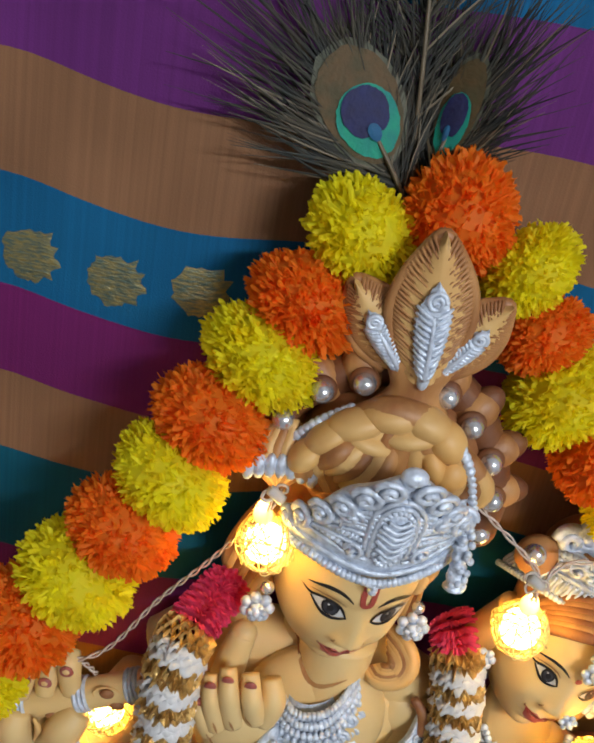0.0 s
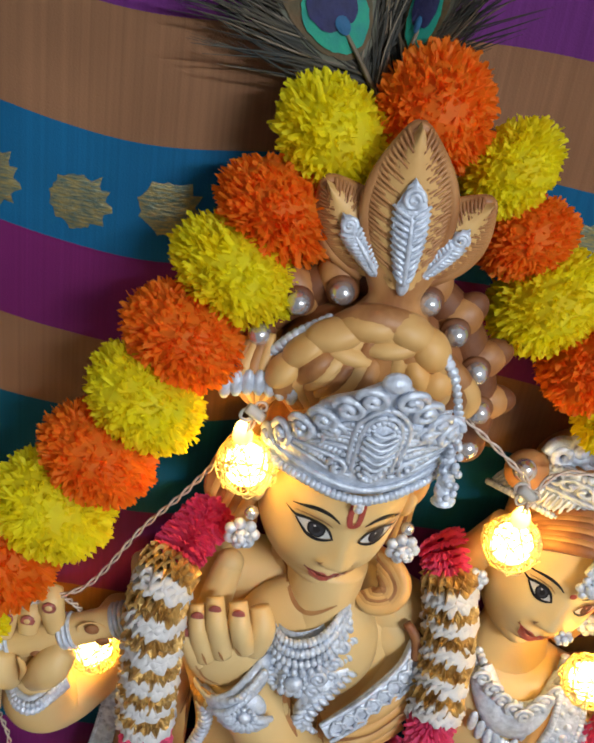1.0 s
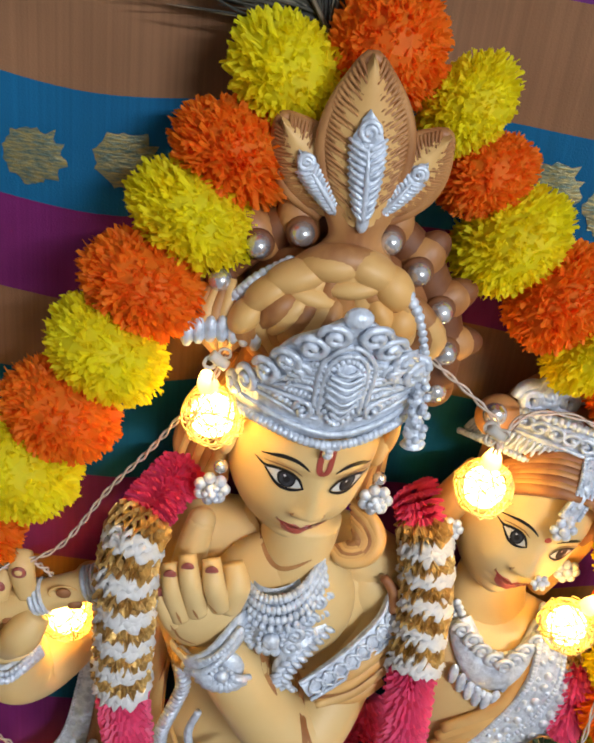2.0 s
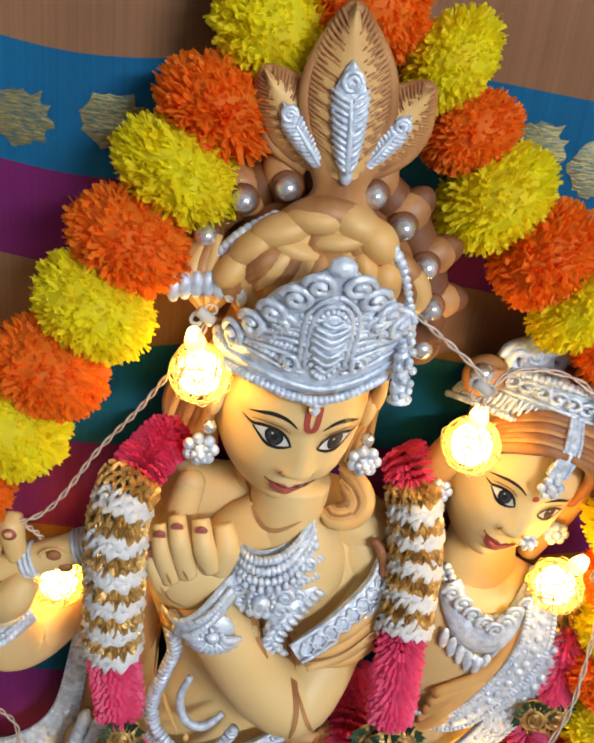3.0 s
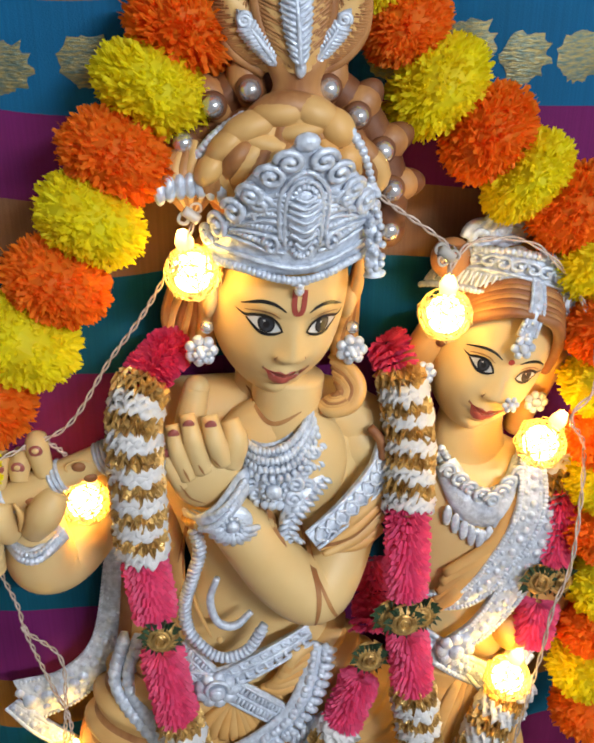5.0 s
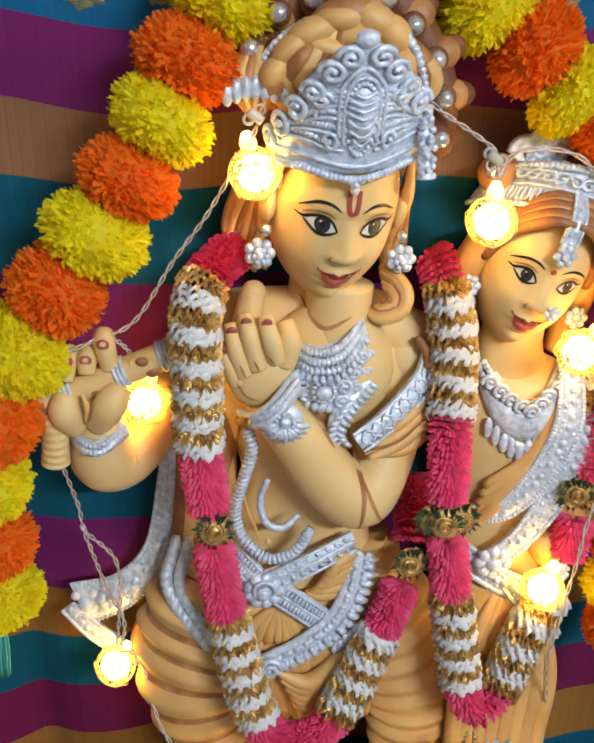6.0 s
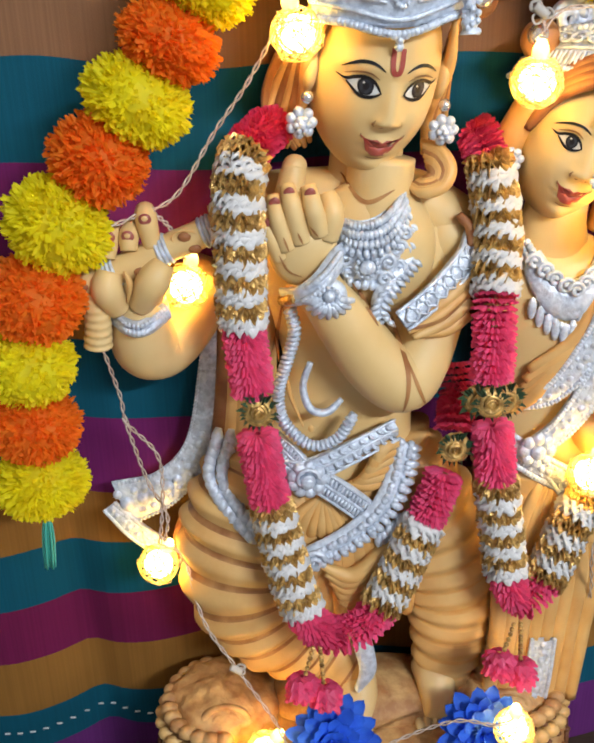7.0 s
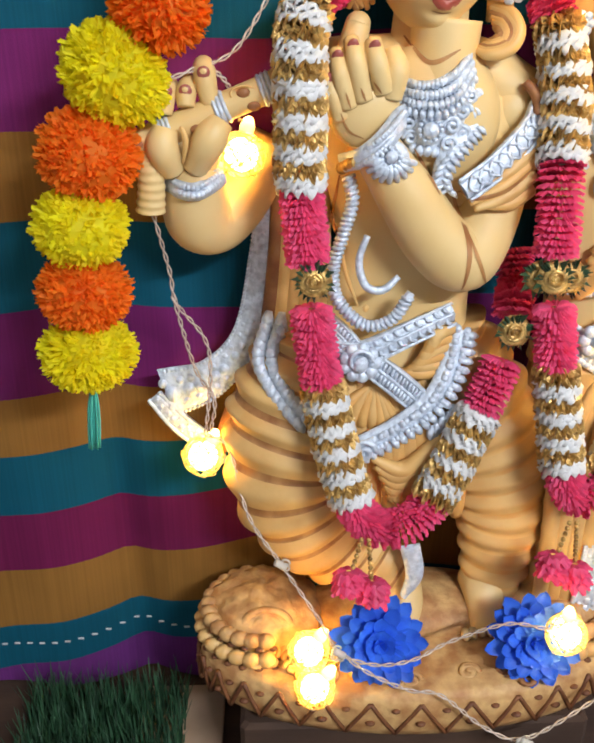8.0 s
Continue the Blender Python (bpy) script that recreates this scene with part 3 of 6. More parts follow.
def plume(S, base, tip, width, y, fill):
    """A carved feather: a thick ribbed leaf with a silver eye on its stem."""
    b, t = np.array(base, float), np.array(tip, float)
    d = t - b
    ln = np.linalg.norm(d)
    d /= ln
    s = np.array((d[1], -d[0]))
    rows, cols, v = 26, 15, []
    for i in range(rows):
        q = i / (rows - 1)
        w = width * (0.30 + 1.05 * math.sin(math.pi * min(1, q * 0.80 + 0.12))) * (1 - q ** 5) * 0.75
        for j in range(cols):
            g = j / (cols - 1) * 2 - 1
            up = abs(g) * width * 0.30 * (1 - q * 0.6)
            p = b + d * (ln * q + up * (0.5 if q < 0.9 else 0.0)) + s * w * g
            z = 0.008 * (1 - g * g) + 0.0013 * math.sin((q * 11 - abs(g) * 1.6) * 2 * math.pi) * (abs(g) > 0.15)
            v.append((p[0], y - z, p[1]))
    S.add(v, [f[::-1] for f in grid_faces(rows, cols)], fill)
    back = [(p[0], y + 0.006, p[2]) for p in v]
    S.add(back, grid_faces(rows, cols), BROWN)
    edge = [v[i * cols] for i in range(rows)] + [v[i * cols + cols - 1] for i in range(rows)][::-1]
    tube(S, [(p[0], y + 0.001, p[2]) for p in edge[::3]], 0.0036, HAIR, segs=8, n=70)
    pt = lambda q, g: (*(b + d * ln * q + s * width * g),)
    at = lambda q, g, e=0.0: (pt(q, g)[0], y - 0.0095 - e, pt(q, g)[1])
    for i in range(26):  # cut barb lines, stained
        q = 0.14 + i * 0.030
        for h in (-1, 1):
            w = 0.75 * (0.30 + 1.05 * math.sin(math.pi * min(1, q * 0.80 + 0.12))) * (1 - q ** 5) * 0.95
            tube(S, [at(q - 0.02, 0.36 * w * h, -0.0026), at(q + 0.04, 0.78 * w * h, -0.0060), at(q + 0.075, w * h, -0.0085)], [0.0004, 0.0011, 0.0014], HAIR, segs=5, n=8)
    rows_, v = 24, []  # silver eye: a raised herringbone leaf
    for i in range(rows_ + 1):
        q = 0.06 + 0.62 * i / rows_
        w = 0.42 * (0.30 + 0.70 * math.sin(math.pi * min(1.0, 0.06 + 0.66 * i / rows_))) * (1 - (i / rows_) ** 6)
        for k in range(9):
            g = k / 4 - 1
            v.append(at(q + 0.03 * abs(g), w * g + 0.012 * math.sin(i * 1.3), 0.0022 * (1 - g * g) + 0.0011 * math.sin(math.pi * (i - 2.4 * abs(g)))))
    S.add(v, [f[::-1] for f in grid_faces(rows_ + 1, 9)], SILVER)
    tube(S, [at(0.06, 0, 0.002), at(0.30, 0.015, 0.003), at(0.50, 0, 0.002)], [0.0018, 0.0015, 0.0010], SILVER, segs=6, n=14)
    for i in range(11):
        q = 0.07 + i * 0.041
        for h in (-1, 1):
            w = 0.42 * (0.30 + 0.70 * math.sin(math.pi * min(1.0, 0.06 + 0.66 * (i + 1.5) / 15)))
            tube(S, [at(q, 0.02 * h, 0.002), at(q + 0.030, 0.55 * w * h, 0.0020), at(q + 0.062, 1.04 * w * h, -0.0015)], [0.0012, 0.0014, 0.0008], SILVER, segs=5, n=6)
    turns = [at(0.585 + 0.070 * (1 - k / 22) * math.sin(k * 0.62), 0.24 * (1 - k / 22) * math.cos(k * 0.62), 0.0018) for k in range(21)]
    tube(S, turns, 0.0015, SILVER, segs=6, n=60)


def band(S, pts, width, material, thick=0.003, hint=(0, -1, 0), n=40, edge=None, ripple=0.0, across=7):
    """A flat ribbon of cloth with a swelling section."""
    w = np.broadcast_to(np.array(width, float), (len(pts),))
    p = smooth_path(np.column_stack([np.array(pts, float), w]), n)
    c = p[:, :3]
    _, s, f = frames(c, hint)
    v = []
    for i in range(n):
        for j in range(across):
            g = j / (across - 1) * 2 - 1
            z = thick * (1 - g * g) + ripple * math.cos(g * 3 * math.pi)
            v.append(c[i] + s[i] * p[i, 3] * g + f[i] * z)
    for i in range(n):
        for j in range(across):
            g = j / (across - 1) * 2 - 1
            v.append(c[i] + s[i] * p[i, 3] * g - f[i] * thick * 0.6)
    q = grid_faces(n, across)
    S.add(v, q + [tuple(k + n * across for k in z[::-1]) for z in q] + [(i * across, (i + 1) * across, (i + 1) * across + n * across, i * across + n * across) for i in range(n - 1)]
          + [((i + 1) * across - 1, (i + 1) * across - 1 + n * across, (i + 2) * across - 1 + n * across, (i + 2) * across - 1) for i in range(n - 1)], material)
    if edge:
        k = max(4, int(n * 0.4))
        for i in np.linspace(1, n - 2, k).astype(int):
            r_ = p[i, 3] * 0.30
            ball(S, c[i] + f[i] * thick * 0.9, r_, material, segs=8, rings=5)
            for g in (-0.5, 0.5):
                ball(S, c[min(n - 1, i + 1)] + s[i] * p[i, 3] * g + f[i] * thick * 0.7, r_ * 0.6, material, segs=7, rings=5)
        for g in (-1, 1):
            beads(S, [c[i] + s[i] * p[i, 3] * g * 0.92 + f[i] * thick * 0.5 for i in range(0, n, 2)], edge, int(n * 1.3), material)


def loft(S, rings, material, segs=36, n=40, ridge=None):
    """Body: rings of (x, y, z, half width, half depth)."""
    p = smooth_path(np.array(rings, float), n)
    a = np.linspace(0, 2 * np.pi, segs, endpoint=False)
    v = []
    for i in range(n):
        for t in a:
            k = 1 + (ridge(i / (n - 1), t) if ridge else 0)
            v.append((p[i, 0] + k * p[i, 3] * math.cos(t), p[i, 1] + k * p[i, 4] * math.sin(t), p[i, 2]))
    v += [tuple(p[0, :3]), tuple(p[-1, :3])]
    f = grid_faces(n, segs, True) + [(len(v) - 2, (j + 1) % segs, j) for j in range(segs)]
    f += [(len(v) - 1, (n - 1) * segs + j, (n - 1) * segs + (j + 1) % segs) for j in range(segs)]
    S.add(v, f, material)


def rosette(S, c, r, petals=8, material=None):
    material = material or SILVER
    for i in range(petals):
        a = 2 * math.pi * i / petals
        ball(S, (c[0] + r * 0.68 * math.cos(a), c[1], c[2] + r * 0.68 * math.sin(a)), (r * 0.36, r * 0.30, r * 0.36), material, segs=8, rings=6)
    ball(S, (c[0], c[1] - r * 0.2, c[2]), (r * 0.42, r * 0.4, r * 0.42), material, segs=10, rings=7)



DEPTH_FROM, DEPTH_TO = (-0.12, -0.075, -0.05, -0.03, -0.01, 0.02, 0.05, 0.075), (-0.082, -0.030, -0.010, 0.004, 0.018, 0.040, 0.058, 0.070)


def slide_on_sight(S, first, inn=DEPTH_FROM, out=DEPTH_TO, far=0.61, cx=-0.083, cz=0.815):
    """Slides parts added since first along sight lines from the camera eye (cx, -far, cz), scaled to fit its view."""
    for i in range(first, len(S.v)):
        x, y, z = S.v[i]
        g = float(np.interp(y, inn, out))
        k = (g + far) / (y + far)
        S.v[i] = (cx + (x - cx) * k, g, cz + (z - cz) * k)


def statue():
    S = Shape()
    # ---- base: oval block with a cut zigzag, scrolls and a rough top
    bx, by = 0.013, -0.008

    def oval(t, k=1.0, w=0.184, d=0.100):
        return bx + k * w * math.cos(t), by + k * d * math.sin(t)

    rnd = random.Random(7)
    segs, prof = 72, [(0.150, 0.90), (0.153, 0.95), (0.165, 0.985), (0.190, 1.0), (0.207, 0.985), (0.214, 0.95), (0.217, 0.88), (0.219, 0.6), (0.222, 0.3), (0.223, 0.02)]
    v = []
    for z, k in prof:
        for j in range(segs):
            t = 2 * math.pi * j / segs
            x, y = oval(t, k)
            v.append((x, y, z + (0.004 * noise.noise((x * 30, y * 30, 1)) if k < 0.9 and z > 0.2 else 0)))
    S.add(v, grid_faces(len(prof), segs, True) + [tuple(range(segs - 1, -1, -1))], CLAY)
    for i in range(56):
        t0, t1 = 2 * math.pi * i / 56, 2 * math.pi * (i + 1) / 56
        z0, z1 = (0.160, 0.205) if i % 2 else (0.205, 0.160)
        a, b = oval(t0, 1.0), oval(t1, 1.0)
        m = oval((t0 + t1) / 2, 1.004)
        tube(S, [(*a, z0), (*m, (z0 + z1) / 2), (*b, z1)], 0.0022, UMBER, segs=5, n=6)
        if i % 2:
            e = oval(t1, 1.0)
            ball(S, (*e, 0.176), (0.0044, 0.0044, 0.0034), UMBER, segs=8, rings=5)
            e = oval(t0, 1.0)
            ball(S, (*e, 0.196), (0.0038, 0.0038, 0.0030), UMBER, segs=8, rings=5)
    for h in (-1, 1):  # scroll ends left and right
        cx = bx + h * 0.128
        ball(S, (cx, 0.020, 0.226), (0.052, 0.062, 0.046), CLAY, segs=64, rings=40,
             warp=lambda u: u * np.array([[1 + 0.10 * noise.noise((p[0] * 3, p[1] * 3, p[2] * 3 + h)) + 0.07 * noise.noise((p[0] * 9, p[1] * 9, p[2] * 9))] for p in u]))
        for i in range(13):
            t = math.pi * (0.60 + 0.92 * i / 12) if h < 0 else math.pi * (1.48 + 0.92 * i / 12)
            for lev in range(2):
                x, y = cx + (0.047 + 0.006 * lev) * math.cos(t), 0.012 + (0.060 + 0.008 * lev) * math.sin(t)
                ball(S, (x, y, 0.246 - 0.022 * lev), (0.0082, 0.0082, 0.0100), TAN if lev else CLAY, segs=12, rings=8)
                t2_ = t + 0.12
                ball(S, (cx + (0.050 + 0.007 * lev) * math.cos(t2_), 0.012 + (0.064 + 0.009 * lev) * math.sin(t2_), 0.237 - 0.022 * lev), 0.0036, UMBER, segs=8, rings=6)
        spiral(S, (cx + h * -0.002, -0.026, 0.247), 0.022, 2.0, 0.0042, CLAY, up=(0, 0.5, 0.86), hand=-h, out=(0, -0.86, 0.5))
        for i in range(60):
            x, y = cx + rnd.uniform(-0.055, 0.06), rnd.uniform(-0.090, 0.0)
            if ((x - bx) / 0.17) ** 2 + ((y - by) / 0.09) ** 2 < 1:
                r = rnd.uniform(0.006, 0.011)
                spiral(S, (x, y, 0.222), r, 1.5, 0.0028, CLAY if i % 3 else TAN, up=(0, 0.8, 0.6), hand=rnd.choice((-1, 1)), out=(0, -0.6, 0.8))
    for i in range(10):
        spiral(S, (bx + rnd.uniform(-0.05, 0.09), rnd.uniform(-0.09, -0.065), 0.219), 0.009, 1.4, 0.0026, BROWN if i % 3 == 0 else CLAY, up=(0, 0.9, 0.4), out=(0, -0.4, 0.9))
    ball(S, (0.02, 0.03, 0.225), (0.10, 0.055, 0.035), CLAY, segs=28, rings=14)

    # the whole base: shallow, and lower than its first plan
    S.v = [(x, 0.004 + (y + 0.008) * 0.78, 0.1325 + (z - 0.150) * 0.687) for x, y, z in S.v]
    mark = len(S.v)

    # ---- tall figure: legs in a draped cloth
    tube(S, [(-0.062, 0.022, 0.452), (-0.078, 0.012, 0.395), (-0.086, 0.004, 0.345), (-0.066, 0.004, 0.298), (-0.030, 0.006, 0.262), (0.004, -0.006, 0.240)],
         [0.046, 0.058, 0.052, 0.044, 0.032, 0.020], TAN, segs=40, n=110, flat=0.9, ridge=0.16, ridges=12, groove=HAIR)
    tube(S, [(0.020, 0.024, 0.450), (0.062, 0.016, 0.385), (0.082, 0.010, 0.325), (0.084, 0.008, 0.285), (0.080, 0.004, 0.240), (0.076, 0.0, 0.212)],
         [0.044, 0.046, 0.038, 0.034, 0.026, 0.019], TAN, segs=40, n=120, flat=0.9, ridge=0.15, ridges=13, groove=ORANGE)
    for i in range(9):  # pleats hanging between the legs
        x = -0.040 + i * 0.009
        tube(S, [(x * 0.6 - 0.012, -0.014, 0.440), (x - 0.006, -0.024, 0.395), (x * 1.15 + 0.000, -0.022, 0.345), (x * 1.2 + 0.004, -0.010, 0.315)],
             [0.005, 0.009, 0.009, 0.005], TAN if i % 2 else ORANGE, segs=10, n=18)
    for x, y in ((0.070, -0.022), (0.002, -0.030)):  # feet
        tube(S, [(x, y + 0.03, 0.238), (x, y + 0.005, 0.236), (x - 0.006, y - 0.025, 0.229)], [0.018, 0.016, 0.009], FLESH, segs=16, n=16)
        for i in range(5):
            ball(S, (x - 0.020 + i * 0.0065, y - 0.028 + 0.002 * i, 0.2275), (0.004, 0.007, 0.004), FLESH, segs=8, rings=6)
    beads(S, [(0.053, -0.004, 0.222), (0.076, -0.022, 0.218), (0.098, -0.004, 0.222)], 0.0034, 14, SILVER)
    band(S, [(0.004, -0.03, 0.300), (0.008, -0.035, 0.275), (0.000, -0.036, 0.255)], [0.008, 0.007, 0.003], SILVER, 0.003)

    # torso, neck, shoulders
    loft(S, [(-0.022, 0.030, 0.432, 0.074, 0.044), (-0.012, 0.028, 0.470, 0.058, 0.031), (-0.002, 0.026, 0.515, 0.050, 0.028), (0.000, 0.024, 0.565, 0.060, 0.033),
             (0.000, 0.026, 0.605, 0.072, 0.035), (0.000, 0.032, 0.632, 0.068, 0.034), (0.004, 0.036, 0.648, 0.034, 0.024)], FLESH)
    tube(S, [(0.004, 0.038, 0.630), (0.007, 0.040, 0.655), (0.010, 0.046, 0.690)], [0.036, 0.0275, 0.025], FLESH, segs=22, n=14)
    slide_on_sight(S, mark)
    # the arm that carries the far end of the flute, and its bangle
    tube(S, [(-0.1501, 0.0120, 0.5881), (-0.1537, 0.0180, 0.5646), (-0.1526, 0.0270, 0.5462), (-0.1400, 0.0400, 0.5409), (-0.1202, 0.0500, 0.5611), (-0.1023, 0.0520, 0.5976)], [0.0165, 0.0225, 0.0250, 0.0235, 0.0225, 0.0200], FLESH, segs=28, n=54)
    for o in (0.0, 0.0052):
        beads(S, [np.array((-0.1723, 0.0100, 0.5790)) + (0, 0, -o), np.array((-0.1611, -0.0080, 0.5783)) + (0, 0, -o), np.array((-0.1490, -0.0100, 0.5780)) + (0, 0, -o), np.array((-0.1350, 0.0060, 0.5836)) + (0, 0, -o)], 0.0027 if o else 0.0021, 20, SILVER)
    band(S, [(-0.1735, 0.0120, 0.5760), (-0.1619, -0.0040, 0.5741), (-0.1493, -0.0060, 0.5741), (-0.1341, 0.0080, 0.5809)], 0.0062, SILVER, 0.003, n=26)
    # flute with rings and stained holes
    f0, f1 = np.array((-0.1982, 0.0020, 0.6009)), np.array((-0.0897, 0.0060, 0.6440))
    fl = lambda q: f0 + q * (f1 - f0)
    tube(S, [fl(0), fl(0.5), fl(1)], 0.0098, FLESH, segs=24, n=30)
    for q in (0.265, 0.60, 0.88):
        for o in (-0.026, 0, 0.026):
            tube(S, [fl(q + o - 0.012), fl(q + o), fl(q + o + 0.012)], [0.0102, 0.0114, 0.0102], SILVER, segs=24, n=6)
    for q, dz in ((0.09, 0.001), (0.45, -0.005), (0.74, 0.005), (0.80, -0.006)):
        ball(S, fl(q) + np.array((0, -0.0086, dz)), (0.0046, 0.0022, 0.0034), BROWN, segs=12, rings=7)
    tube(S, [fl(0.745) + np.array((0.009 * math.cos(a), -0.0088 + 0.0012 * abs(math.sin(a)), 0.004 + 0.005 * math.sin(a))) for a in np.linspace(0, 2 * math.pi, 14)], 0.0007, ORANGE, segs=5, n=26)
    # palm, finger tips over the flute, finger roots under it
    ball(S, (-0.1576, 0.0120, 0.5962), (0.023, 0.012, 0.022), FLESH)
    for a, b, c, w in (((-0.1701, -0.0020, 0.6242), (-0.1679, 0.0020, 0.6378), (-0.1659, 0.0100, 0.6425), 0.0066), ((-0.1557, -0.0020, 0.6288), (-0.1553, 0.0020, 0.6380), (-0.1530, 0.0100, 0.6441), 0.0070), ((-0.1401, 0.0020, 0.6302), (-0.1431, 0.0030, 0.6492), (-0.1438, 0.0100, 0.6549), 0.0076)):
        tube(S, [a, b, c], [w * 0.8, w, w * 0.8], FLESH, segs=14, n=16)
        ball(S, np.array(b) + (0.0, -w * 0.86, 0.0015), (0.0044, 0.0018, 0.0042), NAIL, segs=12, rings=7)
        ball(S, np.array(b) + (0.0, -w * 0.95, 0.0022), (0.0028, 0.0014, 0.0024), FLESH, segs=10, rings=6)
    tube(S, [(-0.1695, -0.0040, 0.6158), (-0.1723, -0.0070, 0.6034), (-0.1673, 0.0020, 0.5864)], [0.0085, 0.0112, 0.0085], FLESH, segs=18, n=18)
    tube(S, [(-0.1334, -0.0020, 0.6193), (-0.1412, -0.0070, 0.6078), (-0.1522, 0.0020, 0.5876)], [0.0085, 0.0116, 0.0085], FLESH, segs=18, n=18)
    tube(S, [(-0.1588, -0.0120, 0.6184), (-0.1561, -0.0110, 0.6085), (-0.1593, -0.0060, 0.5929)], [0.0010, 0.0022, 0.0008], ORANGE, segs=6, n=12)
    tube(S, [(-0.1832, 0.0000, 0.6001), (-0.1817, 0.0000, 0.5842), (-0.1840, 0.0020, 0.5588)], [0.0085, 0.0090, 0.0100], FLESH, segs=16, n=44, ridge=0.11, ridges=7)
    # the arm across the chest
    tube(S, [(0.0750, 0.0560, 0.6206), (0.0711, 0.0500, 0.5924), (0.0610, 0.0360, 0.5571), (0.0468, 0.0180, 0.5299), (0.0334, 0.0070, 0.5194), (0.0135, 0.0040, 0.5356), (-0.0058, 0.0020, 0.5644), (-0.0215, 0.0010, 0.5871), (-0.0337, 0.0000, 0.6052)],
         [0.0200, 0.0215, 0.0225, 0.0240, 0.0245, 0.0235, 0.0215, 0.0180, 0.0160], FLESH, segs=32, n=84)
    ball(S, (0.0693, 0.0560, 0.6145), (0.026, 0.026, 0.026), FLESH)
    for pts, w in (([(0.0200, 0.0520, 0.6494), (-0.0138, 0.0580, 0.6463), (-0.0623, 0.0600, 0.6373), (-0.0942, 0.0580, 0.6209)], (0.020, 0.021, 0.026, 0.022)), ([(0.0200, 0.0520, 0.6494), (0.0485, 0.0560, 0.6422), (0.0745, 0.0580, 0.6229)], (0.020, 0.021, 0.024))):
        tube(S, pts, w, FLESH, segs=24, n=30)
    ball(S, (0.0112, 0.0310, 0.6138), (0.048, 0.025, 0.052), FLESH, segs=32, rings=20)
    tube(S, [(0.0130, 0.0340, 0.6252), (0.0163, 0.0350, 0.6490), (0.0192, 0.0370, 0.6786)], [0.029, 0.0240, 0.0235], FLESH, segs=28, n=18)
    # hand with raised fingers, nails towards the viewer
    ball(S, (-0.0383, 0.0020, 0.6242), (0.0235, 0.0125, 0.0250), FLESH, turn=axes(0, 0, 18))
    for a, b, c, w in (((-0.0541, -0.0040, 0.6210), (-0.0602, -0.0060, 0.6369), (-0.0629, -0.0010, 0.6492), 0.0058), ((-0.0496, -0.0060, 0.6283), (-0.0555, -0.0080, 0.6504), (-0.0581, 0.0000, 0.6630), 0.0062), ((-0.0400, -0.0060, 0.6330), (-0.0455, -0.0090, 0.6568), (-0.0485, 0.0000, 0.6697), 0.0064),
                       ((-0.0271, -0.0050, 0.6382), (-0.0317, -0.0090, 0.6564), (-0.0348, -0.0010, 0.6689), 0.0066)):
        tube(S, [a, b, c], [w * 1.05, w, w * 0.82], FLESH, segs=14, n=20)
        nv = np.array(c) * 0.72 + np.array(b) * 0.28
        ball(S, nv + (0, -w * 0.80, 0.0), (0.0040, 0.0020, 0.0056), NAIL, turn=axes(0, 20, 8), segs=12, rings=8)
    tube(S, [(-0.0222, 0.0000, 0.6338), (-0.0186, -0.0020, 0.6507), (-0.0219, 0.0040, 0.6627)], [0.0085, 0.0082, 0.0062], FLESH, segs=14, n=18)
    tube(S, [(-0.0504, 0.0140, 0.6403), (-0.0458, 0.0200, 0.6617), (-0.0421, 0.0240, 0.6768)], [0.010, 0.0098, 0.0085], FLESH, segs=16, n=18)
    ball(S, (-0.0421, 0.0240, 0.6768), (0.0085, 0.0085, 0.0080), FLESH)
    wrist_line = [(-0.0501, -0.0060, 0.6028), (-0.0394, -0.0130, 0.6038), (-0.0231, -0.0100, 0.6170)]
    tube(S, wrist_line, [0.0006, 0.0012, 0.0006], ORANGE, segs=6, n=18)
    # bangle of two beaded rows with a fan-shaped boss
    band(S, [(-0.0510, 0.0080, 0.5883), (-0.0407, -0.0120, 0.5965), (-0.0281, -0.0170, 0.6076), (-0.0158, -0.0080, 0.6201), (-0.0119, 0.0060, 0.6213)], 0.0072, SILVER, 0.003, n=30)
    for dx, dy in ((0, -0.0048), (0.002, 0.0048)):
        beads(S, [np.array(p) + (dx, -0.002, dy) for p in ((-0.0499, 0.0020, 0.5913), (-0.0402, -0.0140, 0.5987), (-0.0283, -0.0190, 0.6090), (-0.0159, -0.0090, 0.6205))], 0.0024, 24, SILVER)
    tube(S, [(-0.0523, 0.0100, 0.5847), (-0.0482, -0.0040, 0.5908), (-0.0439, -0.0100, 0.5938)], 0.0040, GOLD, segs=10, n=12, ridge=0.3, ridges=4)
    fan = np.array((-0.0225, -0.0190, 0.5993))
    ball(S, fan + (0, 0.007, -0.004), (0.0135, 0.006, 0.0135), SILVER)
    for i in range(9):
        a = radians(198 + i * 18)
        d = np.array((math.cos(a), -0.10, math.sin(a)))
        tube(S, [fan + d * 0.003, fan + d * 0.010 + (0, -0.002, 0), fan + d * 0.0180 + (0, 0.004, 0)], [0.0016, 0.0030, 0.0018], SILVER, segs=8, n=10)
    for o in np.linspace(0, 2 * math.pi, 11, endpoint=False):
        ball(S, fan + (0.0062 * math.cos(o), -0.004, 0.0062 * math.sin(o)), 0.0017, SILVER, segs=7, rings=5)
    ball(S, fan + (0, -0.004, 0), 0.0042, SILVER, segs=12, rings=8)
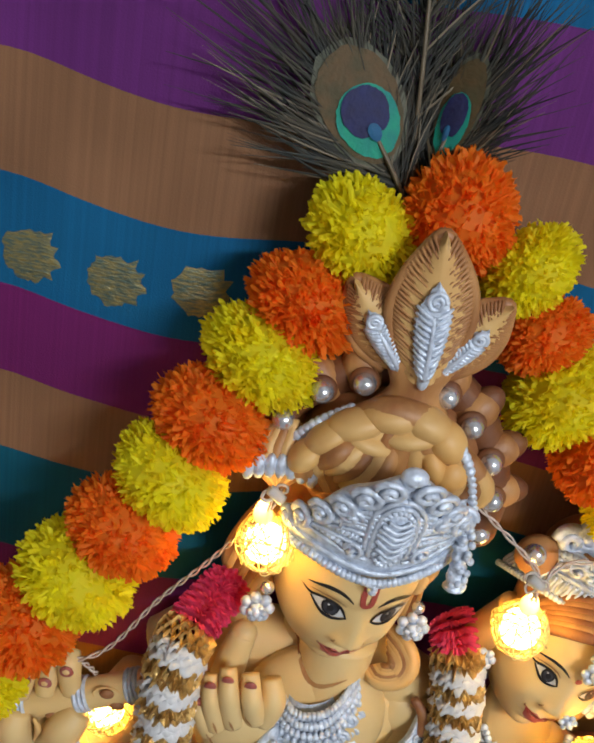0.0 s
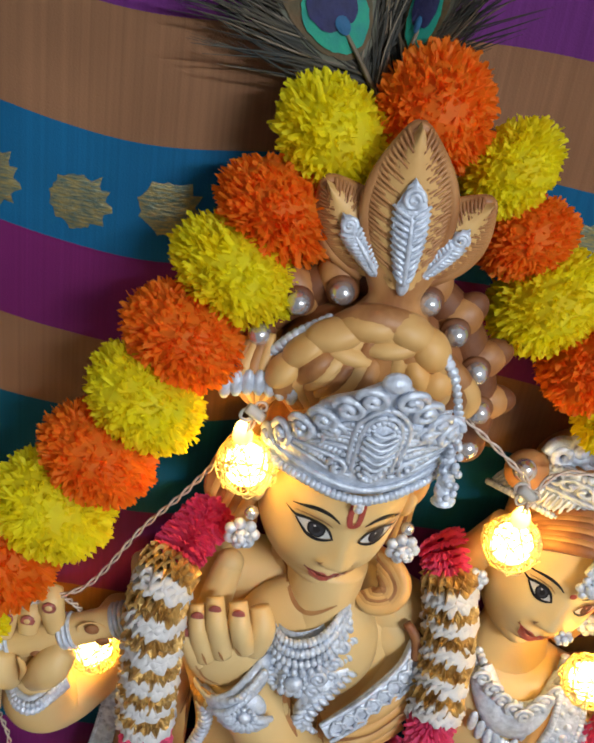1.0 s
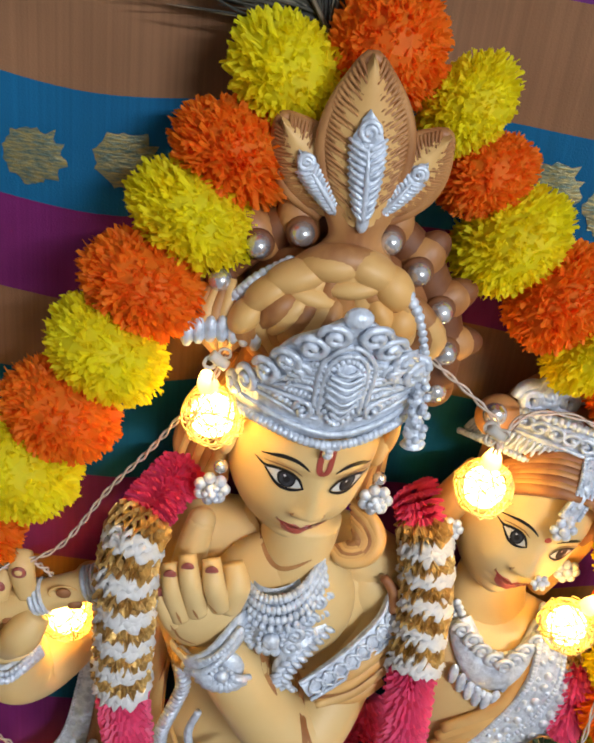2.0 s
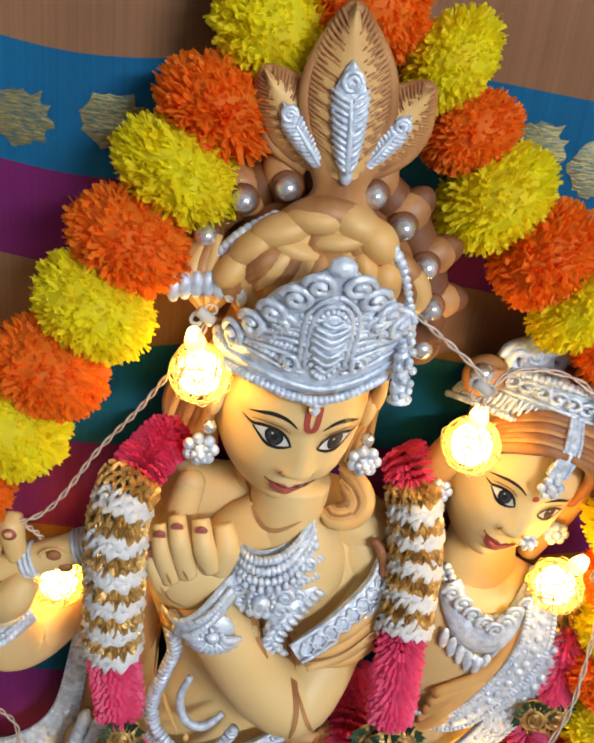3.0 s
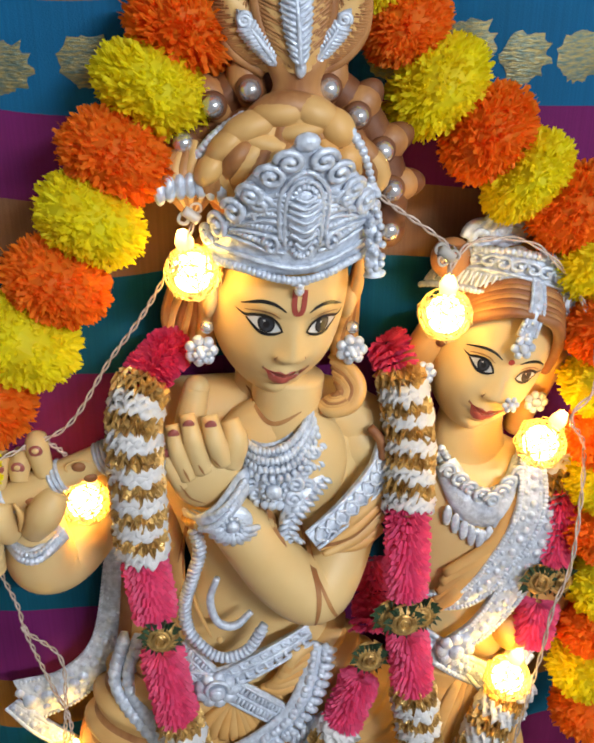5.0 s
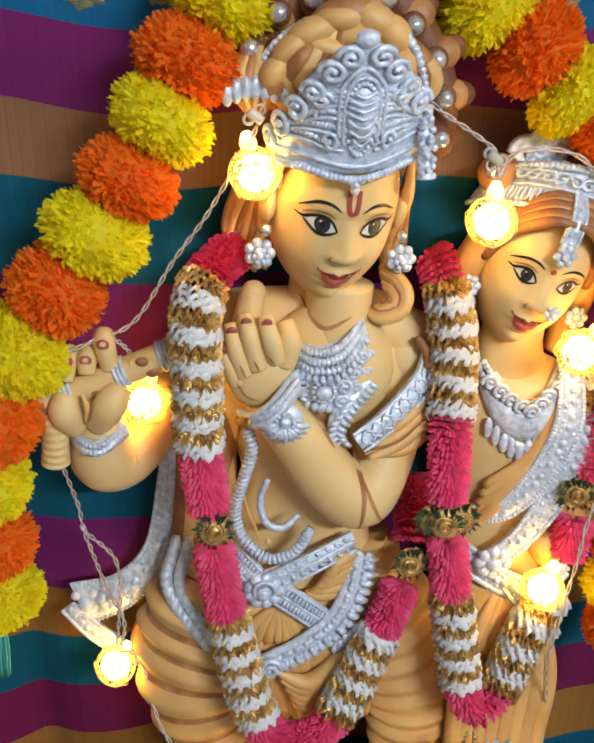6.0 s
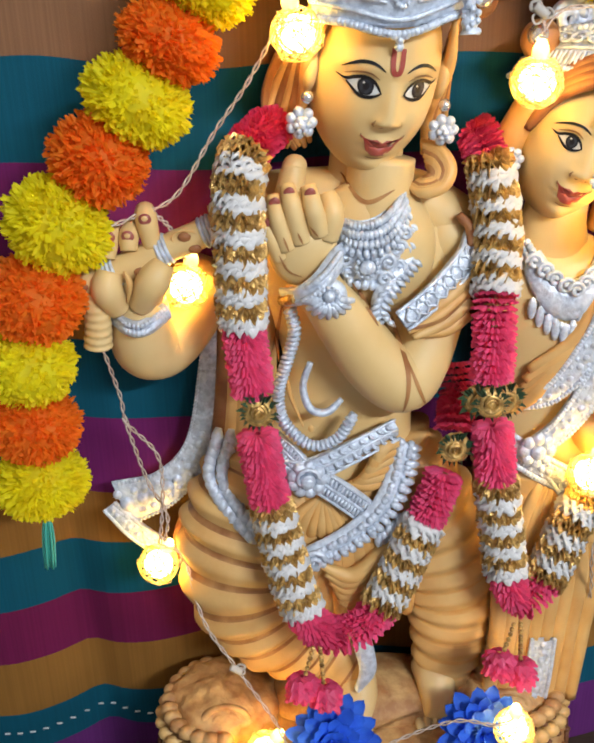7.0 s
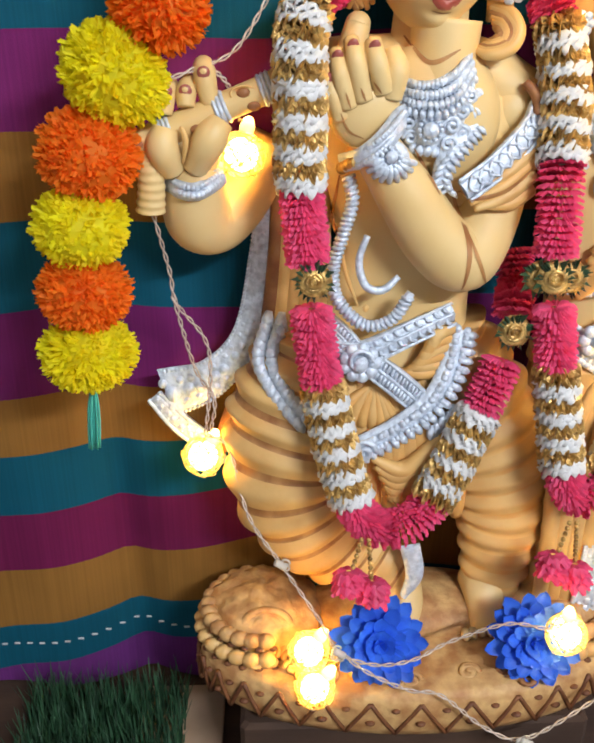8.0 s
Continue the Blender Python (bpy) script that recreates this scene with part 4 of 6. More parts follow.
    # collar: a bent bib with rows of little leaves, scrolls and a hanging leaf
    top = smooth_path([(-0.0159, 0.0200, 0.6441), (-0.0051, 0.0040, 0.6426), (0.0067, 0.0010, 0.6432), (0.0202, 0.0060, 0.6488), (0.0330, 0.0240, 0.6583)], 25)
    low = smooth_path([(-0.0148, 0.0160, 0.6103), (-0.0057, 0.0060, 0.5995), (0.0066, 0.0030, 0.5974), (0.0260, 0.0080, 0.5977), (0.0435, 0.0260, 0.6239)], 25)
    on_bib = lambda s, q, e=0.0: np.array([np.interp(s * 24, range(25), top[:, k]) * (1 - q) + np.interp(s * 24, range(25), low[:, k]) * q for k in range(3)]) + (0, -e - 0.006 * math.sin(math.pi * q), 0)
    v = [on_bib(s, q, e) for e in (0.0, -0.006) for q in np.linspace(0, 1, 9) for s in np.linspace(0, 1, 25)]
    gf = grid_faces(9, 25)
    S.add(v, gf + [tuple(i + 225 for i in f[::-1]) for f in gf], SILVER)
    for q, n_, ln in ((0.03, 25, 0.0040), (0.16, 24, 0.0046), (0.30, 20, 0.0046), (0.43, 15, 0.0050)):
        for i in range(n_):
            s = (i + 0.5) / n_
            d = on_bib(s, min(1, q + 0.1)) - on_bib(s, q)
            d /= np.linalg.norm(d)
            p = on_bib(s, q, 0.001)
            tube(S, [p - d * ln * 0.5, p + (0, -0.0018, 0), p + d * ln * 0.8], [0.0012, 0.0023, 0.0010], SILVER, segs=7, n=8)
    for s, q, r_, h in ((0.16, 0.62, 0.0062, 1), (0.55, 0.62, 0.0060, -1), (0.70, 0.58, 0.0056, 1), (0.84, 0.55, 0.0050, -1), (0.18, 0.85, 0.0052, -1), (0.50, 0.86, 0.0054, 1), (0.66, 0.86, 0.0056, -1), (0.82, 0.82, 0.0050, 1), (0.93, 0.66, 0.0040, 1)):
        spiral(S, on_bib(s, q, 0.002), r_, 1.5, 0.0018, SILVER, hand=h)
    ball(S, on_bib(0.36, 0.66, 0.003), (0.0056, 0.0045, 0.0056), SILVER, segs=16, rings=10)
    for o in np.linspace(0, 2 * math.pi, 12, endpoint=False):
        ball(S, on_bib(0.36, 0.66, 0.0015) + (0.0074 * math.cos(o), 0, 0.0074 * math.sin(o)), 0.0017, SILVER, segs=7, rings=5)
    for i in range(17):
        s = (i + 0.5) / 17
        ball(S, on_bib(s, 1.0, 0.001), (0.0034, 0.0030, 0.0042), SILVER, segs=9, rings=6)
    tail = [(0.0386, 0.0140, 0.6117), (0.0253, 0.0040, 0.5999), (0.0164, 0.0000, 0.5883), (0.0147, 0.0000, 0.5787), (0.0192, 0.0020, 0.5715)]
    band(S, tail, [0.006, 0.008, 0.0065, 0.005, 0.002], SILVER, 0.004, n=26)
    for i, p in enumerate(smooth_path(tail, 12)):
        for h in (-1, 1):
            tube(S, [p + (0, -0.004, 0), p + (0.004 * h, -0.004, -0.002), p + (0.0075 * h, -0.001, -0.006)], [0.001, 0.0022, 0.0008], SILVER, segs=6, n=8)
    # shoulder sash with raised borders and lozenges, ochre folds under it
    sash = [(0.0874, 0.0300, 0.6212), (0.0790, 0.0180, 0.6089), (0.0574, 0.0060, 0.5891), (0.0304, -0.0040, 0.5714)]
    band(S, sash, [0.0090, 0.0092, 0.0090, 0.0070], SILVER, 0.003, n=34)
    sp = smooth_path(sash, 30)
    _, ss_, sf_ = frames(sp)
    for g in (-1, 1):
        tube(S, sp + ss_ * 0.0080 * g + sf_ * 0.002, 0.0015, SILVER, segs=6, n=40)
    for i in range(2, 28, 3):
        tube(S, [sp[i] - ss_[i] * 0.006 + sf_[i] * 0.003, sp[min(29, i + 2)] + sf_[i] * 0.0036, sp[i] + ss_[i] * 0.006 + sf_[i] * 0.003], 0.0011, SILVER, segs=5, n=8)
        tube(S, [sp[i] - ss_[i] * 0.006 + sf_[i] * 0.003, sp[max(0, i - 2)] + sf_[i] * 0.0036, sp[i] + ss_[i] * 0.006 + sf_[i] * 0.003], 0.0011, SILVER, segs=5, n=8)
    tube(S, [(0.0740, 0.0300, 0.6377), (0.0818, 0.0260, 0.6290), (0.0827, 0.0200, 0.6169)], [0.003, 0.004, 0.003], BROWN, segs=8, n=14)
    for a, b, c, m in (((0.0836, 0.0180, 0.5970), (0.0596, 0.0060, 0.5800), (0.0344, 0.0020, 0.5643), TAN), ((0.0825, 0.0160, 0.5876), (0.0596, 0.0040, 0.5728), (0.0358, -0.0020, 0.5623), ORANGE), ((0.0813, 0.0140, 0.5782), (0.0614, 0.0040, 0.5654), (0.0391, -0.0040, 0.5587), TAN), ((0.0809, 0.0140, 0.5678), (0.0659, 0.0060, 0.5599), (0.0493, 0.0000, 0.5587), ORANGE)):
        tube(S, [a, b, c], [0.0058, 0.0052, 0.0022], m, segs=12, n=20)
    # twisted rope and a plain loop on the belly
    rope = smooth_path([(-0.0480, 0.0040, 0.5804), (-0.0450, 0.0030, 0.5632), (-0.0508, 0.0030, 0.5410), (-0.0575, 0.0060, 0.5127), (-0.0539, 0.0030, 0.4902), (-0.0348, -0.0020, 0.4725), (-0.0145, -0.0020, 0.4773), (-0.0014, 0.0020, 0.4956)], 90)
    tube(S, rope, 0.0034, SILVER, segs=10, n=120)
    _, rs_, rf_ = frames(rope)
    for i in range(0, 88, 2):
        tube(S, [rope[i] - rs_[i] * 0.0038, rope[i] + rf_[i] * 0.0042, rope[i + 1] + rs_[i] * 0.0038], 0.0017, SILVER, segs=6, n=7)
    tube(S, [(-0.0339, 0.0040, 0.5380), (-0.0394, 0.0030, 0.5194), (-0.0345, 0.0000, 0.5022), (-0.0223, -0.0010, 0.4990), (-0.0107, 0.0020, 0.5080)], [0.0024, 0.0028, 0.0030, 0.0030, 0.0022], SILVER, segs=10, n=36)
    tube(S, [(-0.0528, 0.0060, 0.5359), (-0.0491, 0.0060, 0.5123), (-0.0397, 0.0040, 0.4849)], [0.0008, 0.0018, 0.0008], ORANGE, segs=6, n=16)
    ball(S, (-0.0338, 0.0020, 0.4837), (0.0024, 0.0018, 0.0030), ORANGE, segs=8, rings=6)
    # crossed belt, its boss, hip swag and hip tassels
    for pts, w in (([(-0.0617, 0.0160, 0.4686), (-0.0501, 0.0040, 0.4605), (-0.0374, 0.0000, 0.4453)], [0.0075, 0.0085, 0.0080]), ([(-0.0691, 0.0140, 0.4445), (-0.0511, 0.0020, 0.4490), (-0.0330, 0.0000, 0.4494), (-0.0021, 0.0020, 0.4636), (0.0327, 0.0160, 0.4739)], [0.008, 0.010, 0.010, 0.0085, 0.0075]),
                   ([(-0.0287, 0.0000, 0.4406), (-0.0111, 0.0000, 0.4258), (0.0090, 0.0040, 0.4060)], [0.009, 0.0105, 0.0100])):
        band(S, pts, w, SILVER, 0.003, n=36)
        bp_ = smooth_path(pts, 30)
        _, bs_, bf_ = frames(bp_)
        for g in (-1, 0, 1):
            tube(S, bp_ + bs_ * w[1] * 0.86 * g + bf_ * 0.003, 0.0014, SILVER, segs=6, n=40)
        for i in range(1, 29, 2):
            for g in (-0.45, 0.45):
                tube(S, [bp_[i] + bs_[i] * w[1] * (g - 0.3) + bf_[i] * 0.002, bp_[i] + bs_[i] * w[1] * g + bf_[i] * 0.0042, bp_[i + 1] + bs_[i] * w[1] * (g + 0.3) + bf_[i] * 0.002], 0.0014, SILVER, segs=6, n=6)
    rosette(S, (-0.0377, -0.0040, 0.4428), 0.0160, 9)
    spiral(S, (-0.0380, -0.0090, 0.4460), 0.0098, 1.5, 0.0018, SILVER)
    swag = smooth_path([(-0.0370, -0.0060, 0.3727), (-0.0082, -0.0040, 0.3881), (0.0175, 0.0000, 0.4083), (0.0314, 0.0080, 0.4324), (0.0380, 0.0180, 0.4598)], 40)
    _, ws_, wf_ = frames(swag)
    tube(S, swag, [0.0085] * 40, SILVER, segs=12, n=60, flat=0.45)
    for g, r_, n_ in ((0.0070, 0.0029, 30), (-0.0010, 0.0034, 27)):
        for i in np.linspace(0, 39, n_).astype(int):
            ball(S, swag[i] + ws_[i] * g + wf_[i] * 0.0035, r_, SILVER, segs=9, rings=6)
    for i in range(0, 40, 2):
        o = -1 if (swag[20] + ws_[20] * 0.01)[2] > swag[20][2] else 1
        tube(S, [swag[i] + o * ws_[i] * 0.005 + wf_[i] * 0.003, swag[i] + o * ws_[i] * 0.011 + wf_[i] * 0.003, swag[i] + o * ws_[i] * 0.0165], [0.0018, 0.0034, 0.0014], SILVER, segs=8, n=8)
    spiral(S, (-0.0337, -0.0120, 0.3706), 0.0100, 1.6, 0.0024, SILVER)
    for i in range(5):
        ball(S, np.array((0.0197, 0.0000, 0.3799)) + (0.004 * i, 0, 0.0045 * i - 0.002 * (i % 2)), (0.0040, 0.004, 0.0070), SILVER, segs=8, rings=6)
    for k, (dx, w) in enumerate(((0.0, 0.0052), (0.010, 0.0048))):
        for i, p in enumerate(smooth_path([(-0.1044, 0.0340, 0.4657), (-0.1124, 0.0240, 0.4382), (-0.1007, 0.0140, 0.4130), (-0.0821, 0.0020, 0.3942)], 15)):
            tube(S, [p + (dx, -0.003 * k, 0.004), p + (dx - 0.001, -0.004 - 0.003 * k, -0.003), p + (dx + 0.003, -0.001, -0.012)], [0.0026, w, 0.0018], SILVER, segs=8, n=9)
    # cloth gathered under the belt
    for i in range(7):
        tube(S, [np.array((-0.0282, 0.0080, 0.4178)) + (0.001 * i, 0, 0), np.array((-0.0449, 0.0060, 0.4043)) + (0.0062 * i, -0.001, -0.003 * i), np.array((-0.0512, 0.0060, 0.3887)) + (0.0085 * i, 0, -0.002 * i)], [0.002, 0.0050, 0.0045], TAN if i % 2 else ORANGE, segs=10, n=16)
    for i in range(6):
        tube(S, [np.array((-0.0047, 0.0080, 0.4290)) + (0.004 * i, 0, 0.001 * i), np.array((0.0100, 0.0080, 0.4379)) + (0.002 * i, 0, 0.006 * i - 0.010), np.array((0.0345, 0.0160, 0.4439)) + (0, 0, 0.007 * i - 0.018)], [0.003, 0.0055, 0.004], TAN if i % 2 else ORANGE, segs=10, n=16)
    for i in range(6):  # hanging folds in the shape of a U
        tube(S, [np.array((0.0370, 0.0100, 0.3879)) + (0, 0.001 * i, -0.0085 * i), np.array((0.0198, -0.0020, 0.3664)) + (-0.003 * i, 0, -0.0075 * i), np.array((-0.0027, -0.0060, 0.3504)) + (-0.001 * i, 0, -0.0060 * i), np.array((-0.0279, -0.0060, 0.3628)) + (0.004 * i, 0, -0.0085 * i)],
             [0.003, 0.0068, 0.0072, 0.003], TAN if i % 2 else ORANGE, segs=12, n=26)

    # long hair and scarf behind the body
    mark = len(S.v)
    rs = random.Random(31)
    for i in range(16):
        a, b = rs.uniform(-0.006, 0.006), rs.uniform(-0.006, 0.006)
        tube(S, [(-0.026 + a, 0.050, 0.772), (-0.042 + a * 1.6, 0.040 + b, 0.742), (-0.046 + a * 2, 0.038 + b, 0.712), (-0.036 + a, 0.040, 0.690 + b)], [0.002, 0.0052, 0.0056, 0.0016], (HAIR, ORANGE, TAN, ORANGE)[i % 4], segs=8, n=30)
    band(S, [(-0.102, 0.040, 0.590), (-0.108, 0.040, 0.520), (-0.122, 0.040, 0.450), (-0.150, 0.036, 0.415), (-0.186, 0.034, 0.402)], [0.006, 0.009, 0.011, 0.016, 0.022], SILVER, 0.003, n=50, edge=0.0016)
    band(S, [(-0.196, 0.034, 0.400), (-0.176, 0.032, 0.376), (-0.150, 0.032, 0.352)], [0.006, 0.008, 0.007], SILVER, 0.004, n=24, edge=0.0018)
    for i in range(7):
        tube(S, [(-0.172 + i * 0.0042, 0.030, 0.374 - i * 0.003), (-0.164 + i * 0.004, 0.028, 0.356 - i * 0.003)], 0.0022, SILVER, segs=6, n=6)
    for i, m in enumerate((BROWN, ORANGE, TAN, ORANGE, TAN)):
        tube(S, [(-0.094 + i * 0.007, 0.036 - i * 0.003, 0.600), (-0.097 + i * 0.008, 0.036 - i * 0.003, 0.520), (-0.108 + i * 0.009, 0.034 - i * 0.003, 0.440), (-0.135 + i * 0.012, 0.032 - i * 0.003, 0.380), (-0.146 + i * 0.013, 0.026, 0.352)],
             [0.006, 0.007, 0.008, 0.009, 0.004], m, segs=10, n=40)

    slide_on_sight(S, mark)
    mid = np.array((0.0503, 0.0340, 0.6679))
    for i in range(6):  # rolled lock on the shoulder
        pts = [mid + (np.array(p) - mid) * (1.05 - 0.15 * i) + (0, -0.001 * i, 0) for p in ((0.0471, 0.0400, 0.6870), (0.0587, 0.0300, 0.6818), (0.0640, 0.0240, 0.6713), (0.0585, 0.0200, 0.6613), (0.0456, 0.0200, 0.6577), (0.0369, 0.0280, 0.6605))]
        tube(S, pts, [0.0020, 0.0044, 0.0050, 0.0050, 0.0042, 0.0016], (ORANGE, TAN, HAIR)[i % 3], segs=10, n=36)

    # head of the tall figure
    t1 = axes(9, 13, 6)
    c1 = np.array((0.0185, -0.0105, 0.7315))
    head(S, c1, 1.10, t1, True)
    on = lambda x, y, z: c1 + 1.10 * (t1 @ np.array((x, y, z)))
    ball(S, on(0, 0.056, 0.018), (0.045, 0.040, 0.052), HAIR, turn=t1, segs=30, rings=18)
    for h in (-1, 1):
        for i in range(5):
            w = i * 0.0035
            tube(S, [on(h * (0.037 + w * 0.5), 0.024 + w, 0.034), on(h * (0.043 + w * 0.3), 0.032 + w, 0.004), on(h * (0.041 + w), 0.042 + w, -0.028), on(h * (0.046 + w), 0.048, -0.060)],
                 [0.002, 0.0045, 0.0045, 0.002], HAIR if i % 2 else ORANGE, segs=8, n=24)
        ball(S, on(h * 0.041, 0.036, -0.004), (0.005, 0.010, 0.015), FLESH, turn=t1)
        rosette(S, tuple(on(h * 0.045, 0.022, -0.032)), 0.0105, 7)
        rosette(S, tuple(on(h * 0.045, 0.018, -0.032)), 0.0060, 6)
        ball(S, on(h * 0.043, 0.024, -0.017), 0.0042, PEARL, segs=10, rings=7)
    tc = axes(5, 12, -1)
    tall = lambda a: 0.016 + 0.056 * max(0, math.cos(a * 1.5)) ** 1.6 + 0.0018 * math.cos(a * 13)
    on_plate = plate(S, c1 + tc @ np.array((0.001, -0.003, 0)), tc, 1.12, tall, SILVER, 0.049, -0.10, 0.0345, wide=62, rows=14)
    at = lambda a, h, lift=0.0: on_plate(a, float(np.interp(h, [-0.02, 0.0, 0.023, 0.061], [-0.02, 0.0, 0.036, 0.074])), lift)
    bead_on(S, at, [(-1, 0.000), (-0.5, 0.001), (0, -0.003), (0.5, 0.001), (1, 0.000)], 0.0026, 44, SILVER)
    line_on(S, at, [(-1, 0.0055), (-0.5, 0.006), (0, 0.003), (0.5, 0.006), (1, 0.0055)], 0.0017, SILVER, 40)
    for h in (-1, 1):
        # rim scrolls, small and close together
        for a, z, s in ((0.13, 0.052, 0.0056), (0.27, 0.044, 0.0060), (0.43, 0.033, 0.0058), (0.59, 0.023, 0.0056), (0.77, 0.015, 0.0050), (0.93, 0.009, 0.0040)):
            swirl_on(S, at, h * a, z, s, 1.5, 0.0021, h, SILVER)
        # a fan of scaled feathers sweeping out from the boss
        for k in range(5):
            o = k * 0.0052
            pts = [(h * (0.15 - 0.02 * k), 0.009 + o), (h * (0.34 - 0.03 * k), 0.010 + o * 1.05), (h * (0.54 - 0.05 * k), 0.012 + o * 0.75), (h * (0.78 - 0.12 * k), 0.012 + o * 0.55)]
            line_on(S, at, pts, 0.0012, SILVER, 18)
            for a, z in smooth_path(pts, 15):
                q = at(a, z + 0.0024, 0.0006)
                ball(S, q, (0.0023, 0.0016, 0.0019), SILVER, turn=tc, segs=7, rings=5)
        swirl_on(S, at, h * 0.36, 0.029, 0.0050, 1.4, 0.0017, -h, SILVER)
        swirl_on(S, at, h * 0.27, 0.012, 0.0040, 1.3, 0.0015, h, SILVER)
        swirl_on(S, at, h * 0.88, 0.009, 0.0036, 1.3, 0.0014, -h, SILVER)
        for k in range(2):  # arches over the boss
            line_on(S, at, [(h * (0.16 + 0.04 * k), 0.012 + 0.002 * k), (h * (0.15 + 0.05 * k), 0.030 + 0.003 * k), (h * 0.09, 0.0395 + 0.0045 * k), (0, 0.042 + 0.005 * k)], 0.0015, SILVER, 16)
    ball(S, at(0, 0.023, -0.001), (0.0100, 0.0062, 0.0165), SILVER, turn=tc, segs=18, rings=12)
    for k in range(7):  # ribs across the boss
        z = 0.0125 + k * 0.0034
        e = math.sqrt(max(0.05, 1 - ((z - 0.023) / 0.0125) ** 2))
        line_on(S, lambda a, h, l: at(a, h, l + 0.0048 * e * (1 - (a / 0.17) ** 2)), [(-0.135 * e, z + 0.0012), (0, z - 0.0010), (0.135 * e, z + 0.0012)], 0.0011, SILVER, 10)
    for o in np.linspace(0, 2 * math.pi, 26, endpoint=False):
        ball(S, at(0.145 * math.cos(o), 0.023 + 0.0155 * math.sin(o), 0.001), 0.0018, SILVER, segs=7, rings=5)
    ball(S, at(0, 0.061, -0.001), (0.0070, 0.0050, 0.0050), SILVER, turn=tc, segs=12, rings=8)
    for x, z in ((-0.06, -0.0035), (0.06, -0.0035), (0, -0.0060), (0, -0.0100)):
        ball(S, at(x, z, 0.001), 0.0030, SILVER, segs=8, rings=6)
    # side tassel of the crown
    mark = len(S.v)
    tube(S, [(0.060, 0.020, 0.802), (0.066, 0.014, 0.785), (0.069, 0.013, 0.766), (0.070, 0.012, 0.748)], [0.0052, 0.0046, 0.0044, 0.0058], SILVER, segs=12, n=40, ridge=0.35, ridges=8)
    for i in range(22):  # its bead wrap
        z = 0.798 - i * 0.0023
        ball(S, (0.0705 - 36 * max(0, z - 0.76) ** 2.0 * 0.14 + 0.0045 * math.cos(i * 2.4), 0.012 - 0.005 * abs(math.sin(i * 2.4)), z), 0.0024, SILVER, segs=8, rings=5)
    spiral(S, (0.062, 0.006, 0.799), 0.0075, 1.6, 0.0024, SILVER)
    ball(S, (0.084, 0.040, 0.768), 0.0068, PEARL)
    ball(S, (0.084, 0.047, 0.767), (0.0120, 0.009, 0.0125), UMBER)
    # turban rolls, bun, bead strings, pearls in cups
    ball(S, (0.022, 0.052, 0.805), (0.056, 0.034, 0.048), BROWN, segs=30, rings=18)
    for i in range(15):
        a = math.pi * (0.06 + 0.88 * i / 14)
        tube(S, [(0.022 + 0.040 * math.cos(a), 0.030, 0.790), (0.022 + 0.052 * math.cos(a), 0.022, 0.806 + 0.014 * math.sin(a)), (0.022 + 0.034 * math.cos(a), 0.022, 0.826 + 0.014 * math.sin(a)), (0.022 + 0.010 * math.cos(a), 0.030, 0.842)],
             [0.005, 0.007, 0.006, 0.004], HAIR if i % 3 else TAN, segs=8, n=18)
    for i in range(5):
        tube(S, [(-0.012 + i * 0.004, 0.036, 0.828 - i * 0.002), (0.010 + i * 0.003, 0.022 + i * 0.002, 0.848 - i * 0.005), (0.036 + i * 0.002, 0.024, 0.844 - i * 0.007), (0.054, 0.036, 0.826 - i * 0.007)],
             [0.006, 0.009, 0.009, 0.006], TAN if i % 2 else HAIR, segs=12, n=24)
    for i in range(5):
        tube(S, [(-0.022 + i * 0.006, 0.026, 0.806 - i * 0.003), (-0.012 + i * 0.006, 0.014, 0.822 - i * 0.002), (0.000 + i * 0.005, 0.022, 0.830)], [0.004, 0.007, 0.004], TAN if i % 2 else HAIR, segs=10, n=14)
    rk = random.Random(31)
    for x, z, w, h, a in ((-0.004, 0.838, 0.013, 0.009, 20), (0.014, 0.846, 0.013, 0.009, 5), (0.033, 0.845, 0.012, 0.010, -20), (0.046, 0.836, 0.010, 0.011, -50), (0.004, 0.829, 0.012, 0.007, -15), (0.042, 0.822, 0.010, 0.008, -60),
                          (-0.018, 0.828, 0.011, 0.008, 40), (0.052, 0.818, 0.008, 0.012, -20), (0.026, 0.836, 0.012, 0.007, 10), (-0.028, 0.814, 0.009, 0.008, 50)):
        ball(S, (x, 0.022, z), (w * 1.35, 0.012, h * 0.98), TAN if w > 0.0105 else ORANGE, turn=axes(0, 0, -a), segs=24, rings=16)
    for i in range(7):  # ribbed fan over the ear
        tube(S, [(-0.040, 0.034, 0.782), (-0.053 + i * 0.0045, 0.026, 0.806), (-0.048 + i * 0.004, 0.034, 0.828 - abs(i - 3) * 0.002)], [0.003, 0.005, 0.002], TAN if i % 2 else HAIR, segs=8, n=16)
    for i in range(7):
        ball(S, (-0.058 + i * 0.006, 0.022, 0.800 + 0.004 * math.sin(i * 0.5)), (0.004, 0.004, 0.008), SILVER, segs=8, rings=6)
    beads(S, [(-0.036, 0.030, 0.818), (-0.024, 0.028, 0.832), (-0.008, 0.030, 0.842)], 0.0036, 11, SILVER)
    beads(S, [(0.049, 0.018, 0.842), (0.061, 0.016, 0.824), (0.070, 0.020, 0.799)], 0.0034, 12, SILVER)
